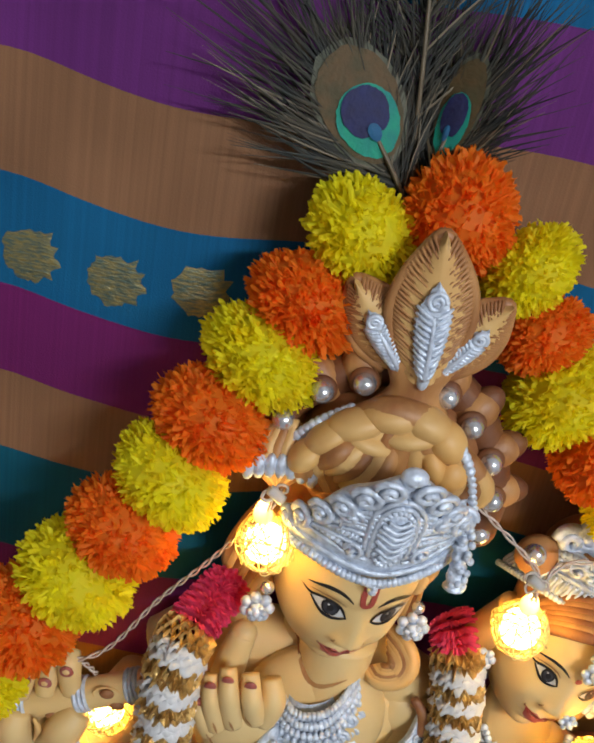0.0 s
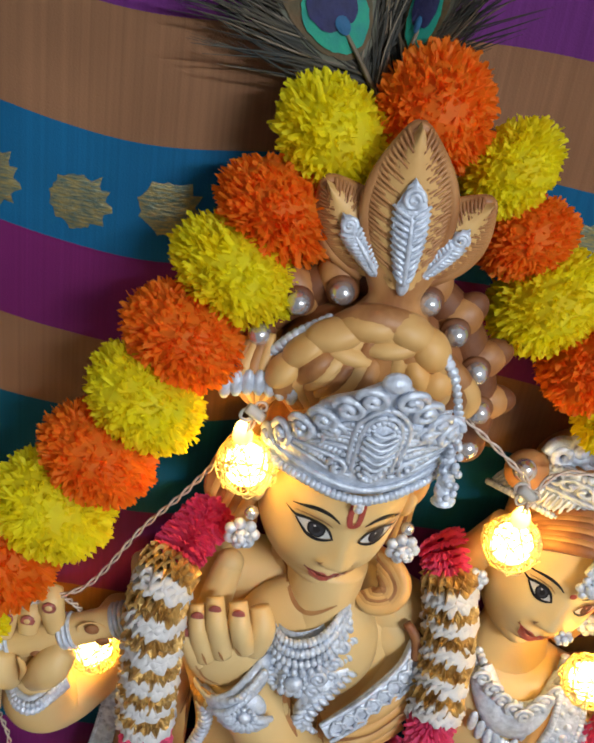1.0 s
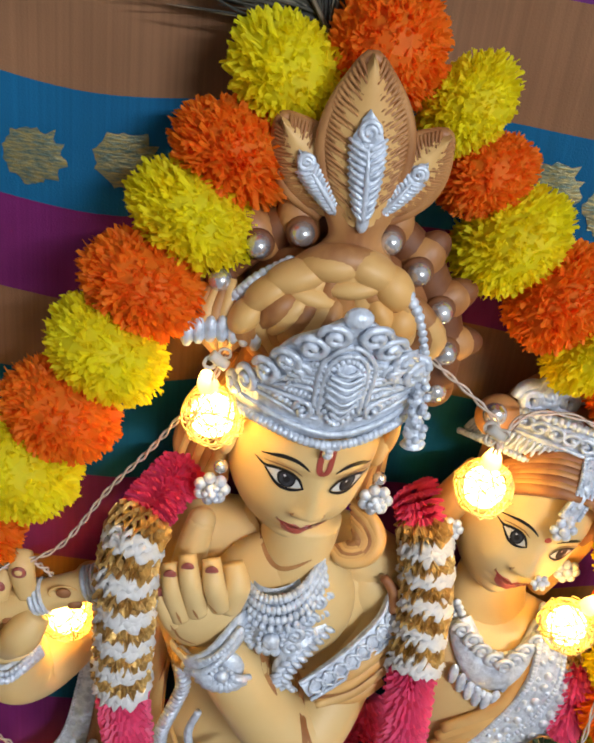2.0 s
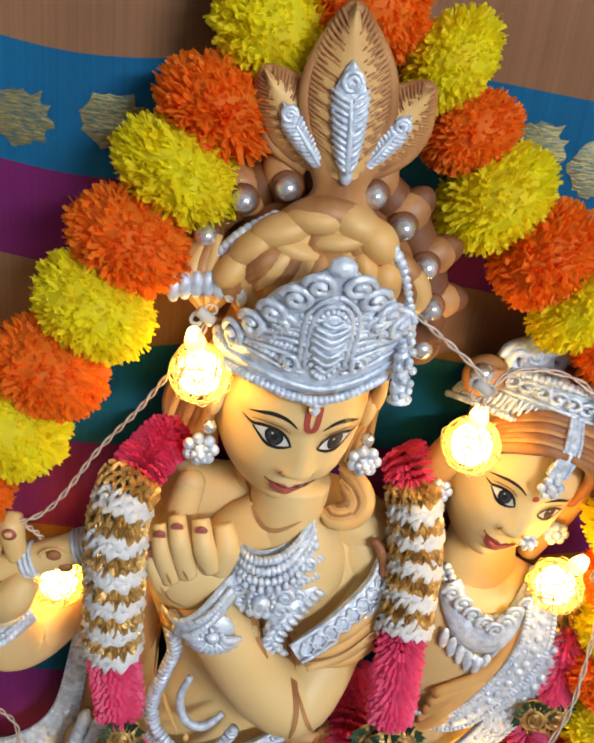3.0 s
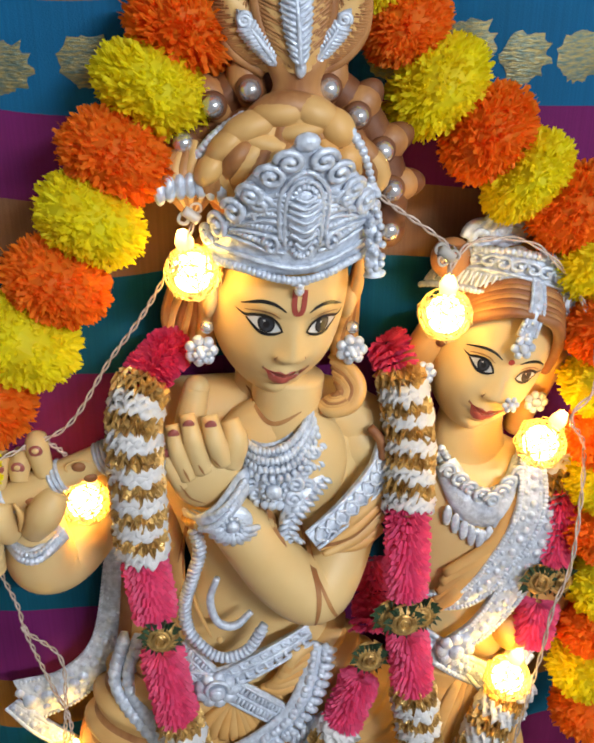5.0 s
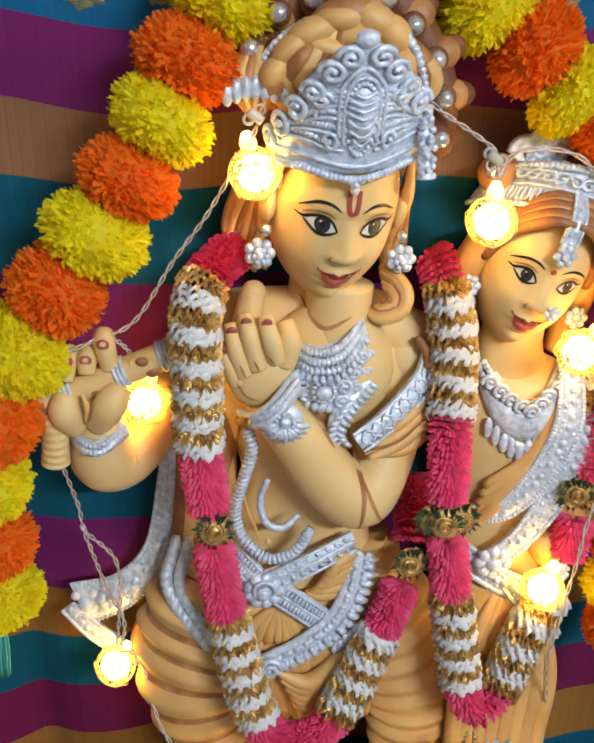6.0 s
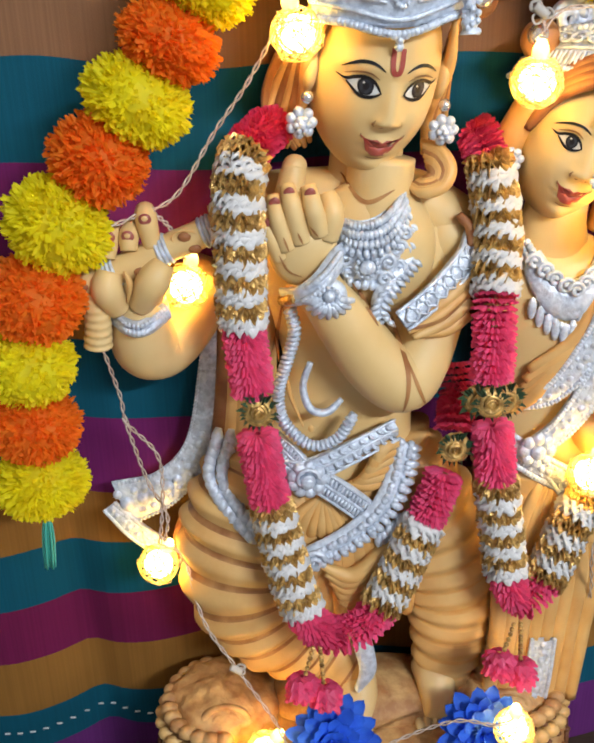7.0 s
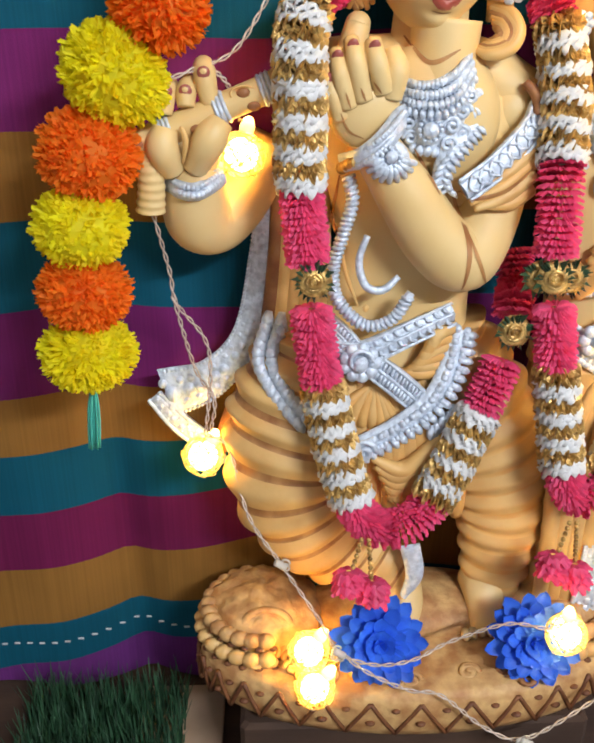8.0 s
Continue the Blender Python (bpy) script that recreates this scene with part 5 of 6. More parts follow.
    tube(S, [(-0.050, 0.050, 0.800), (-0.036, 0.052, 0.836), (0.000, 0.054, 0.858), (0.040, 0.054, 0.858), (0.066, 0.052, 0.838), (0.084, 0.050, 0.800), (0.084, 0.048, 0.770)], 0.012, UMBER, segs=14, n=50)
    for x, z in ((-0.043, 0.826), (-0.025, 0.847), (-0.003, 0.856), (0.043, 0.856), (0.061, 0.840), (0.077, 0.819), (0.084, 0.795)):
        d = np.array((x - 0.02, z - 0.79))
        d /= np.linalg.norm(d)
        turn = axes(0, 0, math.degrees(math.atan2(d[0], d[1])))
        ball(S, (x + d[0] * 0.003, 0.048, z + d[1] * 0.003), (0.0120, 0.010, 0.0165), HAIR, turn=turn)
        ball(S, (x + d[0] * 0.009, 0.050, z + d[1] * 0.009), (0.0100, 0.008, 0.0150), UMBER, turn=turn)
        ball(S, (x, 0.0385, z), (0.0088, 0.004, 0.0088), UMBER, turn=turn, segs=14, rings=8)
        ball(S, (x, 0.0350, z), 0.0066, PEARL, segs=18, rings=12)
    # carved plumes
    loft(S, [(0.024, 0.036, 0.846, 0.022, 0.014), (0.024, 0.034, 0.858, 0.014, 0.010), (0.024, 0.034, 0.870, 0.018, 0.010), (0.024, 0.036, 0.884, 0.022, 0.008)], HAIR, segs=20, n=16)
    ball(S, (0.025, 0.022, 0.870), (0.0034, 0.003, 0.0060), SILVER, segs=10, rings=8)
    plume(S, (0.014, 0.868), (-0.020, 0.914), 0.0165, 0.040, TAN)
    plume(S, (0.031, 0.868), (0.064, 0.914), 0.0165, 0.040, TAN)
    plume(S, (0.025, 0.866), (0.019, 0.950), 0.0215, 0.030, TAN)

    # drawn forward along sight lines from the eye at 2.0 s, to fit its view
    slide_on_sight(S, mark, (-0.1, 0.1), (-0.122, 0.074), 0.4185, -0.039, 1.019)

    # ---- short figure
    t2 = axes(-2, 6, 17)
    c2 = np.array((0.157, 0.006, 0.687))
    head(S, c2, 0.97, t2, False, 0.88)
    on2 = lambda x, y, z: c2 + 0.95 * (t2 @ np.array((x, y, z)))
    ball(S, on2(0, 0.054, 0.026), (0.042, 0.034, 0.048), HAIR, turn=t2, segs=30, rings=18)
    for h in (-1, 1):  # parted hair over the brow
        for i in range(7):
            tube(S, [on2(0.001 * h, -0.001 + i * 0.003, 0.046 + i * 0.0022), on2(h * 0.018, 0.002 + i * 0.003, 0.042 + i * 0.002), on2(h * 0.034, 0.018 + i * 0.002, 0.022 + i * 0.002), on2(h * 0.041, 0.032, -0.006 + i * 0.002)],
                 [0.0025, 0.0040, 0.0042, 0.004], HAIR if i % 2 else BROWN, segs=8, n=22)
        rosette(S, tuple(on2(h * 0.044, 0.026, -0.030)), 0.0085, 7)
        tube(S, [on2(h * 0.042, 0.040, 0.01), on2(h * 0.046, 0.046, -0.03), on2(h * 0.05, 0.050, -0.07)], [0.012, 0.012, 0.008], ORANGE, segs=12, n=20)
    low = lambda a: 0.024 + 0.006 * math.cos(a * 1.5) + 0.0015 * math.cos(a * 21)
    at = plate(S, c2 + 0.95 * (t2 @ np.array((0.003, 0.014, 0.010))), t2, 1.06, low, SILVER, 0.0550, 0.30, 0.032, wide=82, drop=0.026, cols=61)
    bead_on(S, at, [(-1, 0.001), (-0.5, 0.001), (0, 0.001), (0.5, 0.001), (1, 0.001)], 0.0022, 60, SILVER)
    bead_on(S, at, [(-1, 0.023), (-0.5, 0.027), (0, 0.029), (0.5, 0.027), (1, 0.023)], 0.0028, 46, SILVER)
    line_on(S, at, [(-1, 0.0135), (-0.5, 0.0145), (0, 0.015), (0.5, 0.0145), (1, 0.0135)], 0.0014, SILVER, 50)
    for i in range(17):
        swirl_on(S, at, -0.94 + i * 0.1175, 0.0205, 0.0042, 1.3, 0.0014, -1 if i % 2 else 1, SILVER)
        for k in range(3):
            a = -0.95 + i * 0.1175 + (k - 1) * 0.034
            line_on(S, at, [(a, 0.0040), (a + 0.012 * (k - 1), 0.0085), (a, 0.0125)], 0.0012, SILVER, 6)
    band(S, [on2(0, 0.020, 0.062), on2(0, 0.002, 0.049), on2(0.0, -0.002, 0.030)], [0.004, 0.005, 0.006], SILVER, 0.003, n=16, edge=0.0014)
    rosette(S, tuple(on2(0, -0.006, 0.024)), 0.0080, 6)
    rosette(S, tuple(on2(0.010, -0.008, -0.019)), 0.0058, 6)
    for i in range(3):
        spiral(S, (0.144 + i * 0.010, 0.046, 0.766 + 0.004 * (i == 1)), 0.0105, 1.8, 0.0036, SILVER, hand=1 if i else -1)
    ball(S, (0.122, 0.040, 0.756), (0.0075, 0.007, 0.0075), PEARL)
    ball(S, (0.126, 0.046, 0.752), (0.014, 0.010, 0.014), HAIR)
    ball(S, on2(0, 0.070, 0.052), (0.040, 0.026, 0.030), HAIR, turn=t2)
    mark = len(S.v)
    tube(S, [(0.146, 0.036, 0.600), (0.145, 0.036, 0.630), (0.148, 0.036, 0.655)], [0.028, 0.023, 0.021], FLESH, segs=24, n=12)
    loft(S, [(0.150, 0.034, 0.430, 0.052, 0.036), (0.146, 0.032, 0.470, 0.040, 0.032), (0.142, 0.030, 0.515, 0.040, 0.032), (0.148, 0.028, 0.560, 0.050, 0.036), (0.152, 0.032, 0.596, 0.056, 0.032), (0.150, 0.036, 0.616, 0.026, 0.020)], FLESH)
    for q, r_ in ((0.0, 0.0030), (0.4, 0.0034), (0.8, 0.0030)):
        beads(S, [(0.122 - 0.004 * q, 0.020, 0.618 - 0.014 * q), (0.132, 0.000 - 0.006 * q, 0.603 - 0.034 * q), (0.150, -0.006 - 0.006 * q, 0.596 - 0.040 * q), (0.168, 0.000 - 0.006 * q, 0.606 - 0.030 * q), (0.178 + 0.004 * q, 0.020, 0.620 - 0.014 * q)], r_, 26, SILVER)
    band(S, [(0.122, 0.010, 0.612), (0.134, -0.006, 0.590), (0.150, -0.010, 0.582), (0.168, -0.004, 0.594), (0.178, 0.010, 0.612)], [0.008, 0.011, 0.013, 0.011, 0.008], SILVER, 0.004, n=28)
    for i in range(9):
        t = i / 8
        spiral(S, (0.122 + 0.054 * t, -0.016 + 0.016 * abs(2 * t - 1), 0.594 + 0.044 * abs(t - 0.47) ** 1.3), 0.0058, 1.5, 0.0017, SILVER, hand=1 if i % 2 else -1)
    for i in range(10):
        t = i / 9
        ball(S, (0.122 + 0.052 * t, -0.012 + 0.012 * abs(t - 0.5), 0.560 + 0.060 * abs(t - 0.45) ** 1.5), (0.0034, 0.003, 0.0085), SILVER, segs=8, rings=6)
    band(S, [(0.180, 0.006, 0.624), (0.176, -0.016, 0.585), (0.160, -0.018, 0.545), (0.138, -0.016, 0.515), (0.112, 0.0, 0.502)], [0.008, 0.010, 0.010, 0.008, 0.007], SILVER, 0.004, n=44, edge=0.002)
    band(S, [(0.198, 0.016, 0.610), (0.190, -0.012, 0.570), (0.174, -0.018, 0.530), (0.152, -0.018, 0.490), (0.132, -0.014, 0.468)], [0.009, 0.011, 0.011, 0.009, 0.008], SILVER, 0.004, n=44, edge=0.002)
    for i in range(5):
        tube(S, [(0.176 - i * 0.006, -0.002, 0.605 - i * 0.012), (0.156 - i * 0.006, -0.014, 0.560 - i * 0.010), (0.124 - i * 0.002, -0.008, 0.530 - i * 0.008)], [0.004, 0.006, 0.004], ORANGE if i % 2 else TAN, segs=10, n=20)
    tube(S, [(0.198, 0.030, 0.604), (0.212, 0.024, 0.555), (0.206, 0.010, 0.505), (0.190, -0.004, 0.480), (0.168, -0.014, 0.474)], [0.026, 0.025, 0.023, 0.018, 0.012], ORANGE, segs=20, n=44, ridge=0.05, ridges=5)
    ball(S, (0.196, 0.0, 0.486), (0.014, 0.014, 0.010), SILVER)
    band(S, [(0.110, -0.006, 0.470), (0.140, -0.018, 0.452), (0.168, -0.016, 0.440), (0.196, 0.0, 0.452)], 0.010, SILVER, 0.004, n=34, edge=0.0024)
    rosette(S, (0.132, -0.022, 0.470), 0.014, 8)
    band(S, [(0.150, -0.020, 0.448), (0.172, -0.022, 0.420), (0.190, -0.016, 0.392)], [0.008, 0.009, 0.006], SILVER, 0.004, n=22, edge=0.002)
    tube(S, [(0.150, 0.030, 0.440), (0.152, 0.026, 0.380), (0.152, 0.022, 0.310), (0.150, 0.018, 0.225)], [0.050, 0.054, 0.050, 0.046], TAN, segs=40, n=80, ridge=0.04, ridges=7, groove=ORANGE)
    for i in range(8):
        x = 0.116 + i * 0.010
        tube(S, [(0.140 + i * 0.004, -0.016, 0.440), (x, -0.026, 0.370), (x - 0.002, -0.028, 0.300), (x - 0.004, -0.028, 0.228)], [0.004, 0.007, 0.007, 0.006], ORANGE if i % 2 else TAN, segs=10, n=24)
    band(S, [(0.150, -0.036, 0.300), (0.148, -0.038, 0.262), (0.146, -0.036, 0.228)], [0.010, 0.011, 0.012], SILVER, 0.003, n=20, edge=0.002)
    tube(S, [(0.118, -0.02, 0.232), (0.150, -0.034, 0.230), (0.190, -0.012, 0.234)], 0.006, SILVER, segs=10, n=20)
    slide_on_sight(S, mark)
    # stained creases, laid on the finished surface
    skin = BVHTree.FromPolygons(S.v, S.f)

    def crease(line, width, material):
        p = smooth_path([(x, 0, z) for x, z in line], 22)
        v = []
        for i in range(22):
            d = p[min(21, i + 1)] - p[max(0, i - 1)]
            nrm = np.array((-d[2], 0, d[0])) / (np.linalg.norm(d) + 1e-9)
            w = width * math.sin(math.pi * (0.08 + 0.84 * i / 21))
            for g in (-1, 0, 1):
                q = p[i] + nrm * w * g
                hit = skin.ray_cast(Vector((q[0], -0.4, q[2])), Vector((0, 1, 0)))[0]
                v.append((q[0], (hit.y if hit else 0.0) - 0.0005 - 0.0002 * (g == 0), q[2]))
        ys = [k[1] for k in v]
        if max(ys) - min(ys) < 0.06:
            S.add(v, grid_faces(22, 3), material)

    crease([(0.0252, 0.5699), (0.0307, 0.5537), (0.0351, 0.5326), (0.0327, 0.5015)], 0.0019, HAIR)
    crease([(0.0346, 0.5439), (0.0437, 0.5216), (0.0513, 0.5032)], 0.0014, HAIR)
    crease([(0.0790, 0.5832), (0.0590, 0.5698), (0.0304, 0.5642)], 0.0017, HAIR)
    crease([(-0.0042, 0.5993), (0.0049, 0.5849), (0.0135, 0.5703)], 0.0012, HAIR)
    crease([(-0.0522, 0.5776), (-0.0562, 0.5502), (-0.0619, 0.5277)], 0.0012, HAIR)
    crease([(-0.0550, 0.6255), (-0.0495, 0.6136), (-0.0393, 0.6082)], 0.0009, HAIR)
    crease([(-0.0522, 0.6389), (-0.0486, 0.6286)], 0.0008, HAIR)
    crease([(-0.0428, 0.6419), (-0.0391, 0.6333)], 0.0008, HAIR)
    crease([(-0.0343, 0.6449), (-0.0289, 0.6379)], 0.0008, HAIR)
    crease([(-0.0092, 0.6672), (0.0050, 0.6533), (0.0251, 0.6613)], 0.0016, HAIR)
    settle(S, (0.013, 0.0, 0.150))
    ob = S.make("statue", None, "painted plaster statue of two figures in silver jewellery, oval base")
    ob.location = (0.013, 0.0, 0.150)
    tagged(ob, category="statue")


statue()


# ---------------------------------------------------------------- marigold garland
def pompom_mesh(name, seed, material, r=0.0335):
    """A cloth marigold: a core under several hundred crimped petals, flatter along its string (z)."""
    rnd = random.Random(seed)
    S = Shape()
    ball(S, (0, 0, 0), (r * 0.88, r * 0.88, r * 0.655), material, segs=14, rings=9)
    n = 1700
    lump = [(Vector((rnd.gauss(0, 1), rnd.gauss(0, 1), rnd.gauss(0, 1))).normalized(), rnd.uniform(-0.10, 0.07)) for _ in range(7)]
    for i in range(n):
        z = 1 - 2 * (i + 0.5) / n
        a = i * 2.39996 + rnd.uniform(-0.2, 0.2)
        q = math.sqrt(max(0, 1 - z * z))
        d = Vector((q * math.cos(a), q * math.sin(a), z + rnd.uniform(-0.05, 0.05))).normalized()
        k = 1 + rnd.uniform(-0.13, 0.05) + sum(w * max(0, d.dot(u)) ** 3 for u, w in lump)
        side = d.cross(Vector((rnd.gauss(0, 1), rnd.gauss(0, 1), rnd.gauss(0, 1)))).normalized()
        out = d.cross(side)
        w = r * rnd.uniform(0.026, 0.056)
        bend = out * r * rnd.uniform(-0.24, 0.24) + side * r * rnd.uniform(-0.16, 0.16)
        sq = Vector((1, 1, 0.74))
        c0, c1, c2 = d * r * 0.68, d * r * 0.86 * k + bend * 0.4, d * r * k + bend
        cup = out * w * 0.5
        v = [c0 - side * w * 0.6, c0 + side * w * 0.6, c1 - side * w, c1 - cup, c1 + side * w,
             c2 - side * w * 1.15 + d * r * rnd.uniform(-0.05, 0.05), c2 - cup * 0.6 + d * r * 0.04, c2 + side * w * 1.15 + d * r * rnd.uniform(-0.05, 0.05)]
        S.add([tuple(p * sq) for p in v], [(0, 1, 4, 3), (0, 3, 2), (2, 3, 6, 5), (3, 4, 7, 6)], material)
    return S.mesh(name, smooth=False)


def lie_along(p, d, spin, size):
    """A pose at p whose z runs along d."""
    q = Vector(d).to_track_quat("Z", "Y").to_matrix().to_4x4()
    return Matrix.Translation(p) @ q @ Matrix.Rotation(spin, 4, "Z") @ Matrix.Diagonal((size[0], size[0], size[1], 1))


def marigold_garland():
    left = [(0.029, 0.050, 0.949), (-0.019, 0.045, 0.932), (-0.041, 0.032, 0.896), (-0.058, 0.022, 0.864), (-0.079, 0.012, 0.830), (-0.097, 0.004, 0.796),
            (-0.118, -0.002, 0.762), (-0.141, -0.004, 0.728), (-0.168, -0.008, 0.692), (-0.198, -0.012, 0.651), (-0.219, -0.018, 0.602), (-0.228, -0.020, 0.555),
            (-0.231, -0.020, 0.508), (-0.232, -0.020, 0.463)]
    right = [(0.073, 0.050, 0.927), (0.089, 0.050, 0.893), (0.109, 0.045, 0.860), (0.140, 0.040, 0.832), (0.167, 0.035, 0.808), (0.197, 0.028, 0.789), (0.217, 0.022, 0.757),
             (0.226, 0.016, 0.714), (0.232, 0.014, 0.673), (0.238, 0.012, 0.636), (0.244, 0.012, 0.595), (0.249, 0.010, 0.556), (0.255, 0.010, 0.508), (0.252, 0.010, 0.468), (0.255, 0.008, 0.427), (0.261, 0.008, 0.386)]
    root = thing("marigold_garland", (0.029, 0.050, 0.949), "garland of yellow and orange cloth marigolds over the statue", "garland")
    base = Vector(root.location)
    kinds = {c: [pompom_mesh("marigold", 10 * i + s, m) for s in range(3)] for i, (c, m) in enumerate((("O", MARI), ("Y", YELLOW)))}
    rnd = random.Random(3)
    whole = right[::-1] + left
    top = len(right)
    for i, p in enumerate(whole):
        a, b = whole[max(0, i - 1)], whole[min(len(whole) - 1, i + 1)]
        kind = "O" if (i - top) % 2 == 0 else "Y"
        ob = new("marigold", kinds[kind][rnd.randrange(3)])
        ob.parent = root
        gap = (Vector(b) - Vector(a)).length / (2 if 0 < i < len(whole) - 1 else 1)
        sz = rnd.uniform(0.96, 1.04) * (0.84 if i in (top - 1, top - 2) else 1.0)
        ob.matrix_local = Matrix.Translation(-base) @ lie_along(p, Vector(b) - Vector(a), rnd.uniform(0, 6), (sz, sz * min(1.25, max(0.92, gap / 0.040))))
    T = Shape()
    tube(T, [Vector(p) - base for p in whole], 0.0012, SATIN, segs=6, n=160)
    T.make("string", root, "thin white string")
    for e, d in ((whole[-1], -0.004), (whole[0], 0.010)):
        K = Shape()
        z0 = e[2] - 0.022
        for i in range(16):
            a = rnd.uniform(0, 6.28)
            o = rnd.uniform(0.0, 0.0045)
            x, y = e[0] + o * math.cos(a), e[1] + o * math.sin(a)
            tube(K, [Vector((e[0], e[1], z0)) - base, Vector((x + d * 0.4, y, z0 - 0.025)) - base, Vector((x + d, y, z0 - 0.058 + rnd.uniform(0, 0.004))) - base], 0.0009, TINSEL, segs=5, n=8)
        tube(K, [Vector((e[0] - 0.002, e[1], z0 + 0.002)) - base, Vector((e[0], e[1], z0 - 0.008)) - base], 0.003, SATIN, segs=8, n=6)
        K.make("tassel", root, "sea-green thread tassel")


marigold_garland()


# ---------------------------------------------------------------- petal garlands on the figures
def petal_roll(S, path, s0, s1, r, step, per, material, rnd, point=0.5, flare=0.5, ragged=0.1):
    """Tiers of short petals round a string, from s0 to s1 of its length."""
    t, sd, fc = frames(path)
    lens = np.concatenate([[0], np.cumsum(np.linalg.norm(np.diff(path, axis=0), axis=1))])
    n = max(2, int(round((s1 - s0) / step)))
    for i in range(n):
        s = s0 + (s1 - s0) * (i + 0.5) / n
        f = np.array([np.interp(s, lens, path[:, k]) for k in range(3)])
        tt, ss, ff = (np.array([np.interp(s, lens, a[:, k]) for k in range(3)]) for a in (t, sd, fc))
        o = rnd.uniform(0, 6.28)
        tt = tt if tt[2] > 0 else -tt
        for j in range(per):
            a = o + 2 * math.pi * j / per + rnd.uniform(-0.08, 0.08)
            d = math.cos(a) * ss + math.sin(a) * ff
            g = np.cross(tt, d)
            w = math.pi * r / per * 1.25
            rr = r * (1 + rnd.uniform(-ragged, ragged))
            c1 = f + d * rr * 0.70 - tt * step * flare * 0.3
            c2 = f + d * rr - tt * step * flare * rnd.uniform(0.6, 1.5)
            v = [f + d * r * 0.15 - g * w * 0.4, f + d * r * 0.15 + g * w * 0.4, c1 - g * w, c1 + tt * step * 0.45, c1 + g * w,
                 c2 - g * w * (1 - point), c2 + tt * step * 0.3 + d * rr * 0.10 * point, c2 + g * w * (1 - point)]
            S.add(v, [(0, 1, 4, 3), (0, 3, 2), (2, 3, 6, 5), (3, 4, 7, 6)], material)


def ruffle(S, path, s0, s1, r, step, waves, depth, material, rnd):
    """One gathered ribbon wound round the string, its outer edge waving."""
    t, sd, fc = frames(path)
    lens = np.concatenate([[0], np.cumsum(np.linalg.norm(np.diff(path, axis=0), axis=1))])
    turns = max(2, round((s1 - s0) / step))
    n = int(turns * waves * 4)
    v, wob = [], [rnd.uniform(0.35, 1.6) for _ in range(n // 4 + 2)]
    sway = [rnd.uniform(-0.9, 0.9) for _ in range(n // 4 + 2)]
    for i in range(n + 1):
        th = 2 * math.pi * turns * i / n
        s = s0 + (s1 - s0) * i / n
        f = np.array([np.interp(s, lens, path[:, k]) for k in range(3)])
        tt, ss, ff = (np.array([np.interp(s, lens, a[:, k]) for k in range(3)]) for a in (t, sd, fc))
        tt = tt if tt[2] > 0 else -tt
        d = math.cos(th) * ss + math.sin(th) * ff
        ph = 2 * math.pi * i / 4 + sway[i // 4]
        w = wob[i // 4]
        lift = step * depth * w * math.sin(ph)
        v += [f + d * r * 0.25, f + d * r * 0.78 + tt * (step * 0.5 + lift * 0.5), f + d * r * (1 + 0.10 * w * math.cos(ph)) - tt * step * 0.7 + tt * lift, f + d * r * (0.90 + 0.08 * w * math.cos(ph)) - tt * step * 1.25 + tt * lift]
    S.add(v, grid_faces(n + 1, 4), material)


def rose_shape(S, c, r, material, out=(0, -1, 0.25)):
    o = np.array(out, float)
    o /= np.linalg.norm(o)
    s = np.cross(o, (0, 0, 1.0))
    s /= np.linalg.norm(s)
    u = np.cross(s, o)
    for k in range(11):  # rolled petals, tight in the middle
        a0, q = k * 2.2, 0.16 + 0.84 * k / 10
        v = []
        for j in range(7):
            a = a0 + (j / 6 - 0.5) * 2.5
            e = 1 - abs(j / 6 - 0.5) * 0.5
            for h in range(3):
                rad = r * q * (0.72 + 0.20 * h)
                v.append(np.array(c) + rad * (math.cos(a) * s + math.sin(a) * u) + o * r * ((0.62 - 0.55 * q) + e * 0.22 * h - (0.16 * h * h) * q))
        S.add(v, grid_faces(7, 3), material)
    ball(S, np.array(c) - o * r * 0.2, r * 0.62, material, segs=12, rings=8)


def leaf_ring(S, c, r, rnd, material, n=14, out=(0, -1, 0.25)):
    for i in range(n):
        a = 2 * math.pi * i / n + rnd.uniform(-0.2, 0.2)
        d = np.array((math.cos(a), 0, math.sin(a)))
        g = np.array((-math.sin(a), 0, math.cos(a)))
        ln = r * rnd.uniform(0.85, 1.15)
        b = np.array(c) + np.array((0, 0.004, 0))
        S.add([b, b + d * ln * 0.5 - g * r * 0.2, b + d * ln * 0.5 + g * r * 0.2, b + d * ln + np.array((0, -0.006, 0)), b + d * ln * 0.55 + np.array((0, -0.007, 0))],
              [(0, 1, 4), (0, 4, 2), (1, 3, 4), (4, 3, 2)], material)


